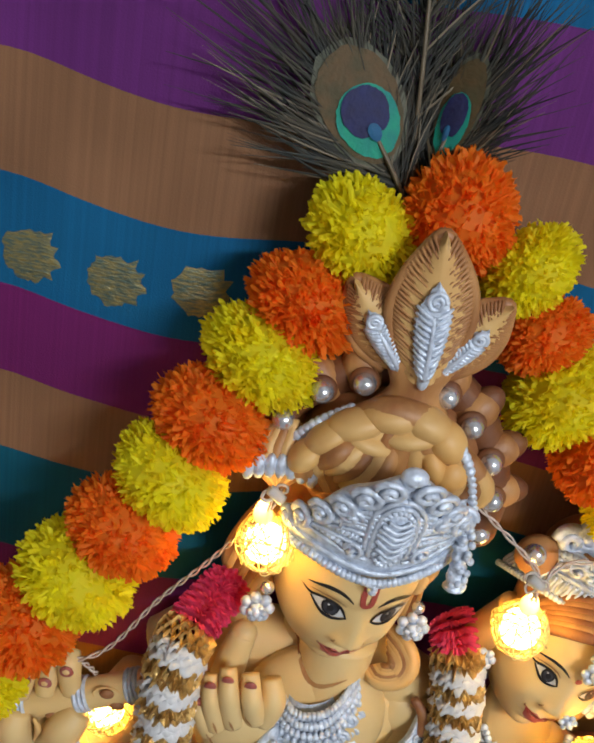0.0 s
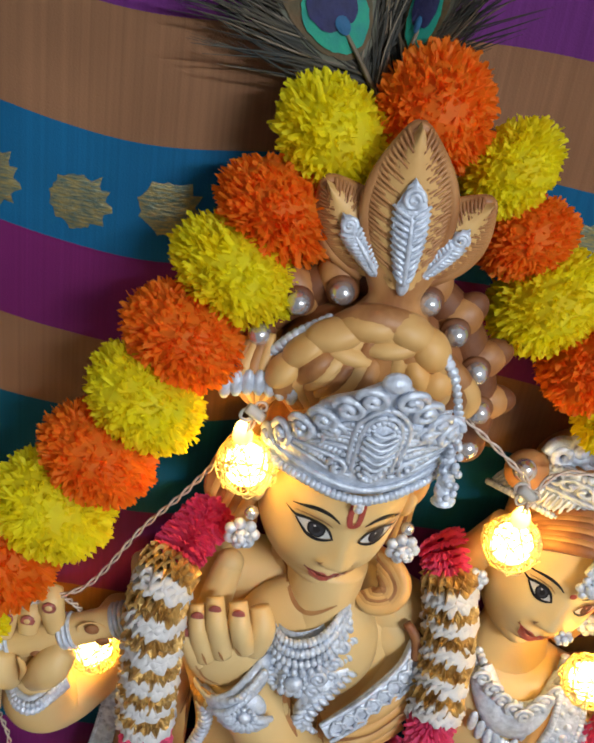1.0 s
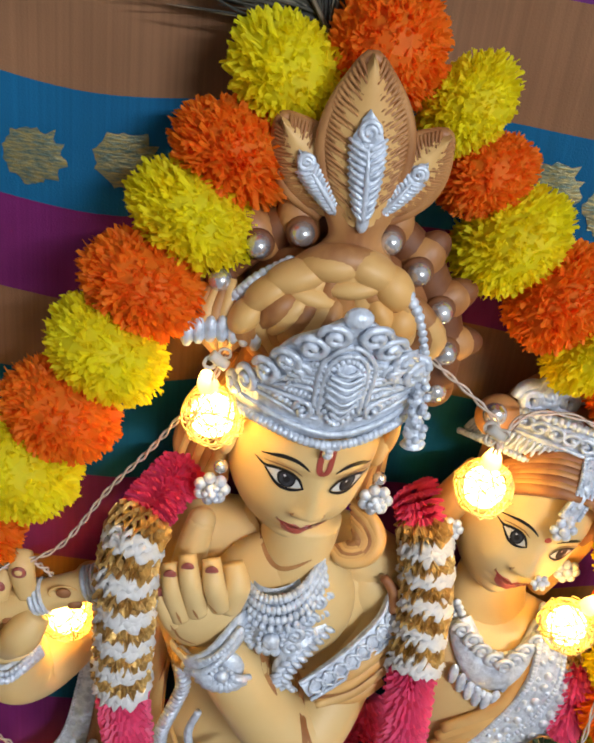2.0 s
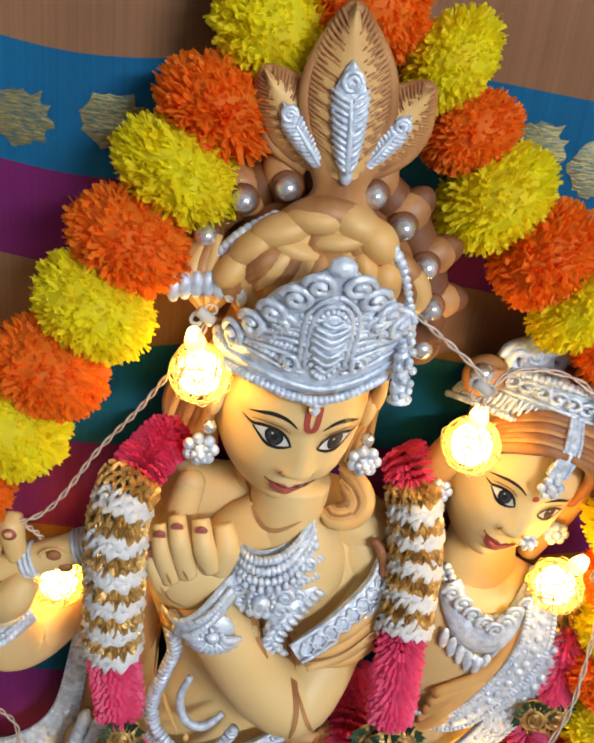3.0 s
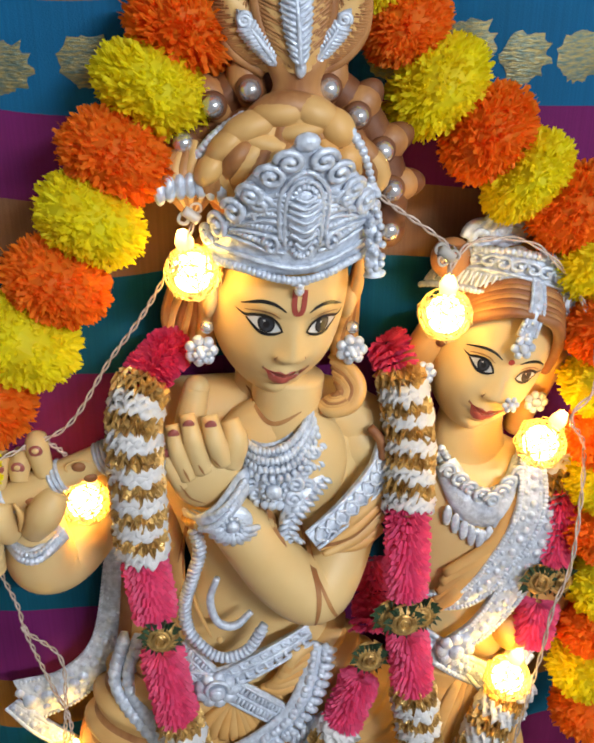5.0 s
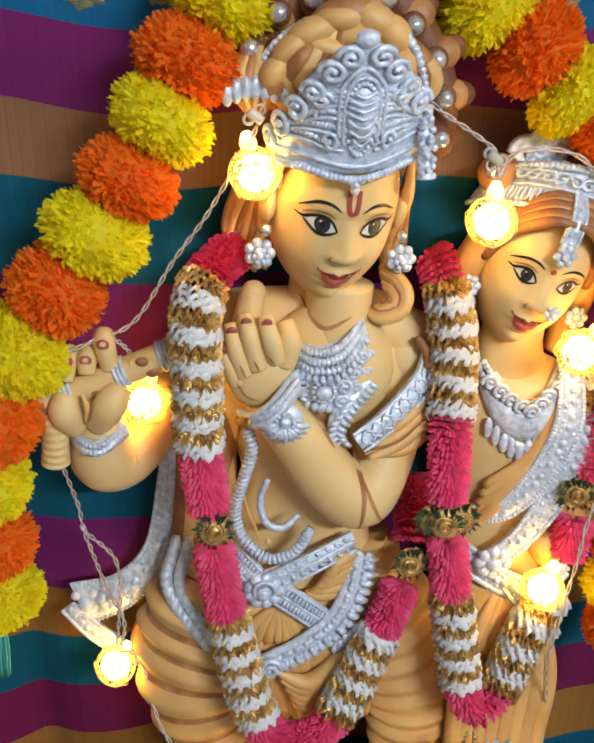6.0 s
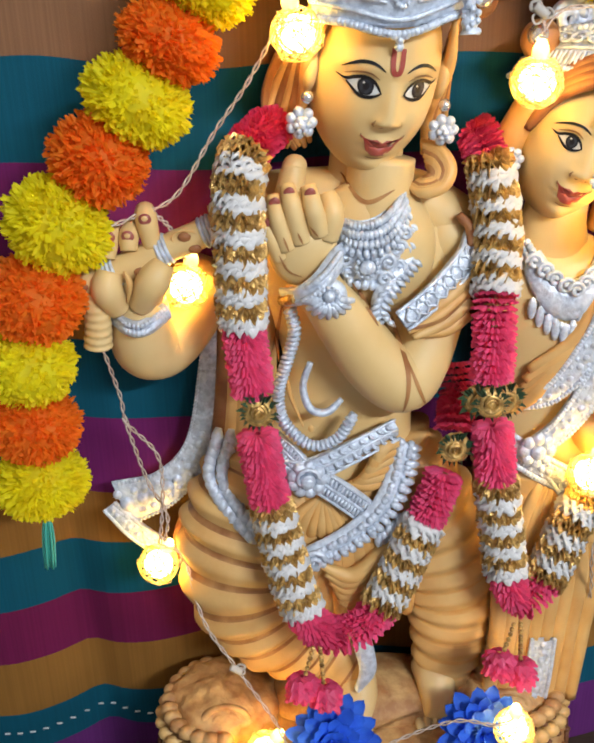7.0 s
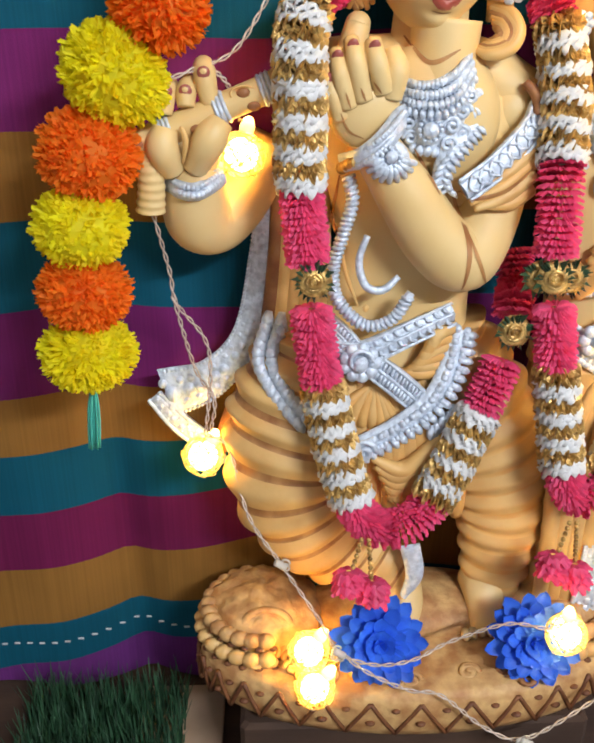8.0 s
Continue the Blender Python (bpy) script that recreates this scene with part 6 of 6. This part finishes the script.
def petal_garland(name, strand, spans, roses, pendant, label, seed):
    """spans: (kind, from, to) as shares of the strand's length."""
    root = thing(name, strand[0], label, "garland")
    base = np.array(strand[0], float)
    path = smooth_path(np.array(strand, float) - base, 260)
    total = np.linalg.norm(np.diff(path, axis=0), axis=1).sum()
    rnd = random.Random(seed)
    for kind, a, b in spans:
        a, b = a * total, b * total
        if kind == "pink":
            S = Shape()
            petal_roll(S, path, a, b, 0.0156, 0.0046, 26, PINK, rnd, 0.30, 0.55, 0.07)
            S.make("pink_petal_roll", root, "crimson-pink pleated petals", smooth=False)
        elif kind == "dark":
            S = Shape()
            petal_roll(S, path, a, b, 0.0150, 0.0050, 22, PINK, rnd, 0.3, 0.6, 0.08)
            S.make("pink_petal_roll", root, "crimson-pink pleated petals", smooth=False)
        else:
            k = max(1, round((b - a) / 0.0205))
            for i in range(k):
                p, q = a + (b - a) * i / k, a + (b - a) * (i + 1) / k
                m = p + (q - p) * 0.52
                S = Shape()
                ruffle(S, path, p, m, 0.0168, 0.0034, 15.37, 1.05, GOLD, rnd)
                S.make("gold_frill", root, "crumpled gold foil frill", smooth=False)
                S = Shape()
                ruffle(S, path, m, q, 0.0172, 0.0036, 11.61, 0.75, SATIN, rnd)
                S.make("white_frill", root, "white satin ribbon frill", smooth=True)
    for c in roses:
        S = Shape()
        rose_shape(S, np.array(c) - base, 0.0118, GOLD)
        ro = S.make("rose", root, "gold foil rose", smooth=True)
        L = Shape()
        leaf_ring(L, np.array(c) - base, 0.0150, rnd, GREEN, 22)
        L.make("leaves", ro, "dark green foil leaves", smooth=False)
    if pendant:
        c = np.array(pendant) - base
        for dx, ln in ((-0.010, 0.024), (0.004, 0.034)):
            S = Shape()
            beads(S, [c + (dx * 0.4, -0.004, 0.030), c + (dx, -0.006, 0.030 - ln)], 0.0021, int(ln / 0.0036), GOLD)
            S.make("bead_string", root, "short string of gold beads")
        for dx, dz in ((-0.013, -0.006), (0.006, -0.016)):
            S = Shape()
            pth = np.array([c + (dx, -0.002, dz + 0.008), c + (dx, -0.004, dz), c + (dx, -0.006, dz - 0.010)])
            petal_roll(S, smooth_path(pth, 20), 0.0, 0.018, 0.0135, 0.0045, 11, PINK, rnd, 0.7, 1.2, 0.12)
            S.make("pink_bloom", root, "small pink petal bloom", smooth=False)
    return root


g1 = [(-0.051, 0.045, 0.701), (-0.065, 0.020, 0.699), (-0.077, -0.002, 0.687), (-0.081, -0.013, 0.665), (-0.081, -0.017, 0.635), (-0.082, -0.017, 0.601), (-0.080, -0.015, 0.565), (-0.077, -0.014, 0.535), (-0.075, -0.012, 0.507), (-0.072, -0.013, 0.472), (-0.066, -0.016, 0.432), (-0.058, -0.022, 0.392), (-0.049, -0.030, 0.356), (-0.036, -0.034, 0.326), (-0.014, -0.034, 0.314), (0.010, -0.030, 0.325), (0.029, -0.022, 0.354), (0.046, -0.012, 0.387), (0.061, -0.004, 0.417), (0.072, 0.002, 0.445), (0.076, 0.006, 0.462), (0.079, 0.018, 0.480), (0.084, 0.036, 0.491), (0.083, 0.052, 0.520)]
petal_garland("petal_garland", g1, [("pink", 0.010, 0.068), ("mix", 0.068, 0.234), ("pink", 0.234, 0.309), ("pink", 0.357, 0.441), ("mix", 0.441, 0.574), ("pink", 0.574, 0.696), ("mix", 0.696, 0.803), ("pink", 0.803, 0.863), ("dark", 0.910, 0.990)],
              [(-0.073, -0.027, 0.516), (0.073, -0.010, 0.469)], (-0.033, -0.044, 0.285), "long garland of pink petals, white ribbon and gold foil", 5)
g2 = [(0.083, 0.060, 0.692), (0.089, 0.047, 0.688), (0.095, 0.036, 0.670), (0.100, 0.030, 0.645), (0.101, 0.020, 0.623), (0.099, 0.010, 0.602), (0.097, -0.002, 0.578), (0.097, -0.008, 0.548), (0.097, -0.010, 0.514), (0.101, -0.010, 0.482), (0.105, -0.012, 0.454), (0.109, -0.014, 0.421), (0.115, -0.016, 0.386), (0.121, -0.020, 0.352), (0.133, -0.022, 0.331), (0.147, -0.018, 0.339), (0.160, -0.012, 0.362), (0.172, -0.006, 0.394), (0.193, 0.004, 0.426), (0.202, 0.010, 0.461), (0.208, 0.016, 0.508), (0.217, 0.022, 0.553), (0.216, 0.032, 0.584), (0.213, 0.050, 0.603)]
petal_garland("petal_garland", g2, [("pink", 0.012, 0.042), ("mix", 0.042, 0.179), ("pink", 0.179, 0.270), ("pink", 0.324, 0.392), ("mix", 0.392, 0.514), ("pink", 0.514, 0.601), ("mix", 0.601, 0.730), ("pink", 0.775, 0.826), ("pink", 0.876, 0.958), ("mix", 0.958, 0.990)],
              [(0.093, -0.026, 0.515), (0.086, -0.018, 0.513), (0.107, -0.016, 0.512), (0.199, 0.004, 0.518), (0.218, 0.010, 0.512)], (0.129, -0.032, 0.288), "shorter garland of pink petals, white ribbon and gold foil", 6)


# ---------------------------------------------------------------- string of ball lights
def ball_light_shapes():
    core, lat, cap = Shape(), Shape(), Shape()
    ball(core, (0, 0, 0), 0.0118, BULB, segs=16, rings=10)
    r = 0.0165
    rnd = random.Random(9)
    pts = []  # one thread wound round and round, its plane turning
    for i in range(26 * 9):
        t = 2 * math.pi * i / 9
        ax = Vector((math.sin(i * 0.137) * 0.9, math.cos(i * 0.091), math.sin(i * 0.061 + 1))).normalized()
        e1 = ax.orthogonal().normalized()
        d = (math.cos(t) * e1 + math.sin(t) * ax.cross(e1)).normalized()
        pts.append(tuple(d * r * rnd.uniform(0.985, 1.015)))
    tube(lat, pts, 0.00040, LATTICE, segs=4, n=900, cap=False)
    tube(cap, [(0, 0, 0.015), (0, 0, 0.020), (0, 0, 0.026)], [0.0050, 0.0055, 0.0030], CLEAR, segs=12, n=8)
    ball(cap, (0, 0, 0.0225), 0.0042, BULB, segs=10, rings=7)
    return core.mesh("bulb"), lat.mesh("thread_ball"), cap.mesh("socket")


def light_string():
    root = thing("string_light", (-0.040, 0.000, 0.785), "string of warm glowing thread balls on clear twisted wire", "string light")
    base = Vector(root.location)
    core, lat, cap = ball_light_shapes()
    spots = [((-0.041, 0.000, 0.764), (-0.04, 0, 0.2)), ((0.1120, 0.0000, 0.7320), (0.0, -0.02, 0.2)), ((0.1819, -0.0050, 0.6397), (0.12, 0, 0.2)), ((0.1786, -0.0120, 0.4417), (0.05, 0, 0.2)),
             ((-0.1215, 0.0280, 0.5906), (0.05, 0.05, 0.2)), ((-0.1601, 0.0240, 0.3481), (0.10, 0, 0.2)), ((-0.0770, -0.0480, 0.2056), (0.12, 0, 0.2)), ((-0.0724, -0.0580, 0.1759), (0.14, 0, 0.2)), ((0.1271, -0.0580, 0.2270), (0, 0, 0.2))]
    for p, up in spots:
        q = Vector(up).to_track_quat("Z", "Y").to_matrix().to_4x4()
        b = new("ball", lat)
        b.parent = root
        b.matrix_local = Matrix.Translation(Vector(p) - base) @ q
        tagged(b, "thread-wound ball glowing warm yellow")
        for nm, me in (("bulb", core), ("socket", cap)):
            o = new(nm, me)
            o.parent = b
    runs = [[(-0.1900, -0.0120, 0.6400), (-0.1500, 0.0000, 0.6520), (-0.1220, 0.0060, 0.6640), (-0.0950, 0.0120, 0.7030), (-0.0730, 0.0100, 0.7330), (-0.0560, 0.0040, 0.7620), (-0.0420, -0.0020, 0.7870), (-0.0300, 0.0200, 0.8120),
             (0.0000, 0.0340, 0.8360), (0.0220, 0.0140, 0.8440), (0.0440, 0.0060, 0.8300), (0.0720, 0.0080, 0.8030), (0.0920, 0.0000, 0.7900), (0.1080, -0.0100, 0.7780), (0.1090, -0.0120, 0.7620)],
            [(0.1090, -0.0100, 0.7640), (0.1300, 0.0100, 0.7750), (0.1700, 0.0120, 0.7700), (0.2050, 0.0100, 0.7300), (0.2060, -0.0200, 0.6900), (0.1860, -0.0360, 0.6760), (0.2127, -0.0060, 0.6309), (0.2119, -0.0160, 0.5517), (0.2015, -0.0200, 0.5105),
             (0.1963, -0.0240, 0.4725), (0.1878, -0.0200, 0.3778), (0.1999, 0.0000, 0.3154), (0.2036, 0.0200, 0.2322)],
            [(-0.1845, 0.0180, 0.5502), (-0.1771, 0.0280, 0.5044), (-0.1740, 0.0300, 0.4793), (-0.1551, 0.0380, 0.4461), (-0.1500, 0.0160, 0.4250), (-0.1560, 0.0160, 0.3740)],
            [(-0.1761, 0.0280, 0.4855), (-0.1635, 0.0340, 0.4230), (-0.1480, 0.0120, 0.4050), (-0.1520, 0.0160, 0.3760)],
            [(-0.1560, 0.0140, 0.3740), (-0.1385, 0.0180, 0.3576), (-0.1239, -0.0020, 0.3066), (-0.0988, -0.0220, 0.2742), (-0.0693, -0.0440, 0.2364), (-0.0545, -0.0660, 0.2214), (-0.0271, -0.0720, 0.2127), (0.0045, -0.0640, 0.2089), (0.0359, -0.0500, 0.2139),
             (0.0802, -0.0540, 0.2348), (0.1099, -0.0640, 0.2384), (0.1288, -0.0600, 0.2429)],
            [(-0.0545, -0.0660, 0.2214), (-0.0313, -0.0760, 0.2082), (0.0004, -0.0800, 0.1931), (0.0258, -0.0820, 0.1888), (0.0628, -0.0840, 0.1549), (0.0945, -0.0880, 0.1461), (0.1419, -0.0800, 0.1710), (0.1952, -0.0600, 0.1963)],
            [(-0.1210, 0.0160, 0.6160), (-0.1280, 0.0100, 0.6400), (-0.1400, 0.0060, 0.6540)]]
    for run in runs:
        S = Shape()
        p = smooth_path(np.array(run) - np.array(base), 120)
        t, s, f = frames(p)
        ln = np.linspace(0, len(run) * 9, 120)
        for h in (0, math.pi):
            q = p + 0.0011 * (np.cos(ln + h)[:, None] * s + np.sin(ln + h)[:, None] * f)
            tube(S, q, 0.00075, WIRE, segs=5, n=150)
        S.make("wire", root, "twisted clear wire")
    rnd = random.Random(2)
    for p in ((-0.0988, -0.0220, 0.2742), (-0.0545, -0.0680, 0.2234), (-0.0400, -0.0040, 0.8000), (0.1060, -0.0120, 0.7760), (0.0946, -0.0900, 0.1460)):
        S = Shape()  # sleeves and loops at the joints
        c = Vector(p) - base
        for i in range(4):
            a = rnd.uniform(0, 6)
            d = Vector((math.cos(a), -0.3, math.sin(a))) * 0.008
            e = Vector((-math.sin(a), 0, math.cos(a))) * 0.003
            tube(S, [c, c + d * 0.6 + e, c + d, c + d * 0.6 - e, c], 0.0008, CLEAR, segs=5, n=20)
        tube(S, [c + Vector((-0.004, -0.002, 0.003)), c + Vector((0.004, -0.002, -0.003))], 0.0032, CLEAR, segs=8, n=6)
        S.make("joint", root, "clear plastic joint sleeve")


light_string()


# ---------------------------------------------------------------- peacock feathers
def feather(base, eye, tip_turn, size, seed, side_bias, eye_w=1.0, reach=1.0):
    """A feather from its base on the statue through the middle of its eye."""
    rnd = random.Random(seed)
    b, e = Vector(base), Vector(eye)
    up = (e - b).normalized()
    out = Vector((0, -1, 0.0))
    out = (out - up * out.dot(up)).normalized()
    out = (Matrix.Rotation(radians(tip_turn), 3, up) @ out).normalized()
    s = up.cross(out).normalized()
    root = thing("peacock_feather", base, "peacock feather with a blue-green eye and long loose barbs", "feather", "peacock feathers")
    S = Shape()
    tube(S, [(0, 0, 0), (e - b) * 0.5 + out * 0.004, (e - b)], [0.0014, 0.0012, 0.0008], QUILL2, segs=6, n=16)
    S.make("stem", root, "pale horny stem")
    c = e - b
    rings = ((1.00, 0.10, EYE_RIM, 0.0, 1.0), (0.90, 0.10, EYE_BRONZE, 0.0012, 1.0), (0.70, -0.20, EYE_TEAL, 0.0024, 0.80), (0.54, -0.04, EYE_BLUE, 0.0036, 0.76), (0.15, -0.40, EYE_CYAN, 0.0048, 0.95))
    E = None
    for k, off, m, lift, tall in rings:
        R = Shape()
        n = 44
        v = [c + up * size * off + out * (lift + 0.001)]
        for q in (0.5, 1.0):
            for i in range(n):
                a = 2 * math.pi * i / n
                wob = 1 + rnd.uniform(-0.025, 0.025)
                notch = 1 - (0.22 * math.exp(-((a - 1.5 * math.pi) / 0.5) ** 2) if m is EYE_BLUE else 0)
                x, y = math.cos(a) * 0.80 * eye_w * (1 + 0.10 * math.sin(a)), math.sin(a) * 1.18 * tall * notch
                v.append(c + s * size * k * q * wob * x + up * size * (off + k * q * wob * y) + out * (lift + 0.001 * (1 - q)))
        f = [(0, 1 + i, 1 + (i + 1) % n) for i in range(n)] + [(1 + i, 1 + n + i, 1 + n + (i + 1) % n, 1 + (i + 1) % n) for i in range(n)]
        R.add([tuple(p) for p in v], f, m)
        if E is None:
            E = R.make("eye", root, "oval eye of bronze, teal and dark blue")
        else:
            R.make("eye_ring", E)
    B = Shape()
    for i in range(430):  # loose barbs, sweeping up and outwards
        t = rnd.uniform(0.12, 1.15)
        h = rnd.choice((-1, 1))
        p0 = c * min(t, 1.0) + out * rnd.uniform(-0.006, 0.001) + up * max(0, t - 1) * size
        ln = size * rnd.uniform(1.9, 3.6) * (0.75 + 0.35 * t) * reach * (side_bias if h > 0 else 1 / side_bias)
        a = radians(rnd.choice((rnd.uniform(6, 46), rnd.uniform(30, 52))) if t < 0.85 else rnd.uniform(0, 36))
        d1 = (up * math.cos(a) + s * h * math.sin(a)).normalized()
        curl = rnd.uniform(-0.50, 0.28)
        d2 = (up * math.cos(a + curl) + s * h * math.sin(a + curl) + out * rnd.uniform(-0.05, 0.16)).normalized()
        pts = [p0, p0 + d1 * ln * 0.45, p0 + d1 * ln * 0.6 + d2 * ln * 0.4]
        w = size * rnd.uniform(0.008, 0.034)
        p = smooth_path([tuple(q) for q in pts], 9)
        tt, ss, ff = frames(p, tuple(out))
        v = []
        for k in range(9):
            z = w * (1 - (k / 8) ** 2 * 0.85)
            v += [p[k] - ss[k] * z, p[k] + ff[k] * z * 0.6, p[k] + ss[k] * z]
        B.add(v, grid_faces(9, 3), QUILL if rnd.random() < 0.9 else QUILL2)
    tagged(B.make("vane", root, "fine dark bronze barbs"), kind="stuff")
    return root


feather((0.004, 0.060, 0.945), (-0.029, 0.064, 0.990), 14, 0.0285, 21, 0.80, 1.0, 0.90)
feather((0.010, 0.064, 0.945), (0.019, 0.070, 0.995), -38, 0.025, 22, 1.1, 0.62, 0.85)
feather((0.004, 0.072, 0.945), (-0.012, 0.077, 1.085), 6, 0.022, 23, 1.0, 0.5, 1.0)


# ---------------------------------------------------------------- blue flowers and grass
def blue_flower(at, r, tilt, seed):
    rnd = random.Random(seed)
    root = thing("blue_flower", at, "bright blue cloth flower lying on the statue's base", "flower", "blue flowers")
    root.matrix_world = Matrix.Translation(at) @ Matrix.Rotation(radians(tilt), 4, "X")
    for tier, (n, k, lift, ang) in enumerate(((15, 1.0, 0.0, 8), (14, 0.86, 0.004, 20), (12, 0.70, 0.008, 34), (9, 0.50, 0.011, 52), (6, 0.32, 0.013, 68))):
        for i in range(n):
            a = 2 * math.pi * i / n + tier * 0.21 + rnd.uniform(-0.06, 0.06)
            P = Shape()
            ln, w = r * k * rnd.uniform(0.92, 1.05), r * 0.17 * (1.1 - 0.08 * tier)
            e = radians(ang + rnd.uniform(-6, 6))
            v = []
            for q, ww in ((0.08, 0.35), (0.45, 0.85), (0.75, 1.0), (0.92, 0.6), (1.0, 0.04)):
                for g in (-1, 0, 1):
                    x, y = ln * q * math.cos(e), w * ww * g
                    z = lift + ln * q * math.sin(e) * (1 - 0.25 * q) + abs(g) * w * 0.35
                    v.append((x * math.cos(a) - y * math.sin(a), x * math.sin(a) + y * math.cos(a), z))
            P.add(v, grid_faces(5, 3), BLUEP)
            P.make("petal", root)
    return root


blue_flower((-0.0202, -0.0400, 0.2081), 0.0400, 62, 1)
blue_flower((0.1061, -0.0400, 0.2080), 0.0400, 62, 2)


def grass_mat():
    rnd = random.Random(12)
    S = Shape()
    box(S, (-0.075, -0.06, 0), (0.075, 0.05, 0.004), GRASS, 0.001)
    for i in range(1500):
        x, y = rnd.uniform(-0.074, 0.074), rnd.uniform(-0.058, 0.048)
        h, a = rnd.uniform(0.022, 0.046), rnd.uniform(0, 6.28)
        w, lean = rnd.uniform(0.0008, 0.0016), rnd.uniform(0.0, 0.014)
        dx, dy = math.cos(a), math.sin(a)
        v = []
        for q in (0, 0.5, 1):
            cx, cy = x + dx * lean * q * q, y + dy * lean * q * q
            ww = w * (1 - q * 0.85)
            v += [(cx - dy * ww, cy + dx * ww, 0.003 + h * q), (cx + dy * ww, cy - dx * ww, 0.003 + h * q)]
        S.add(v, [(0, 1, 3, 2), (2, 3, 5, 4)], GRASS)
    ob = S.make("grass_mat", None, "patch of dark green artificial grass on the table", smooth=False)
    ob.location = (-0.265, 0.012, FLOOR + 0.001)
    tagged(ob, category="artificial grass", kind="stuff")


grass_mat()
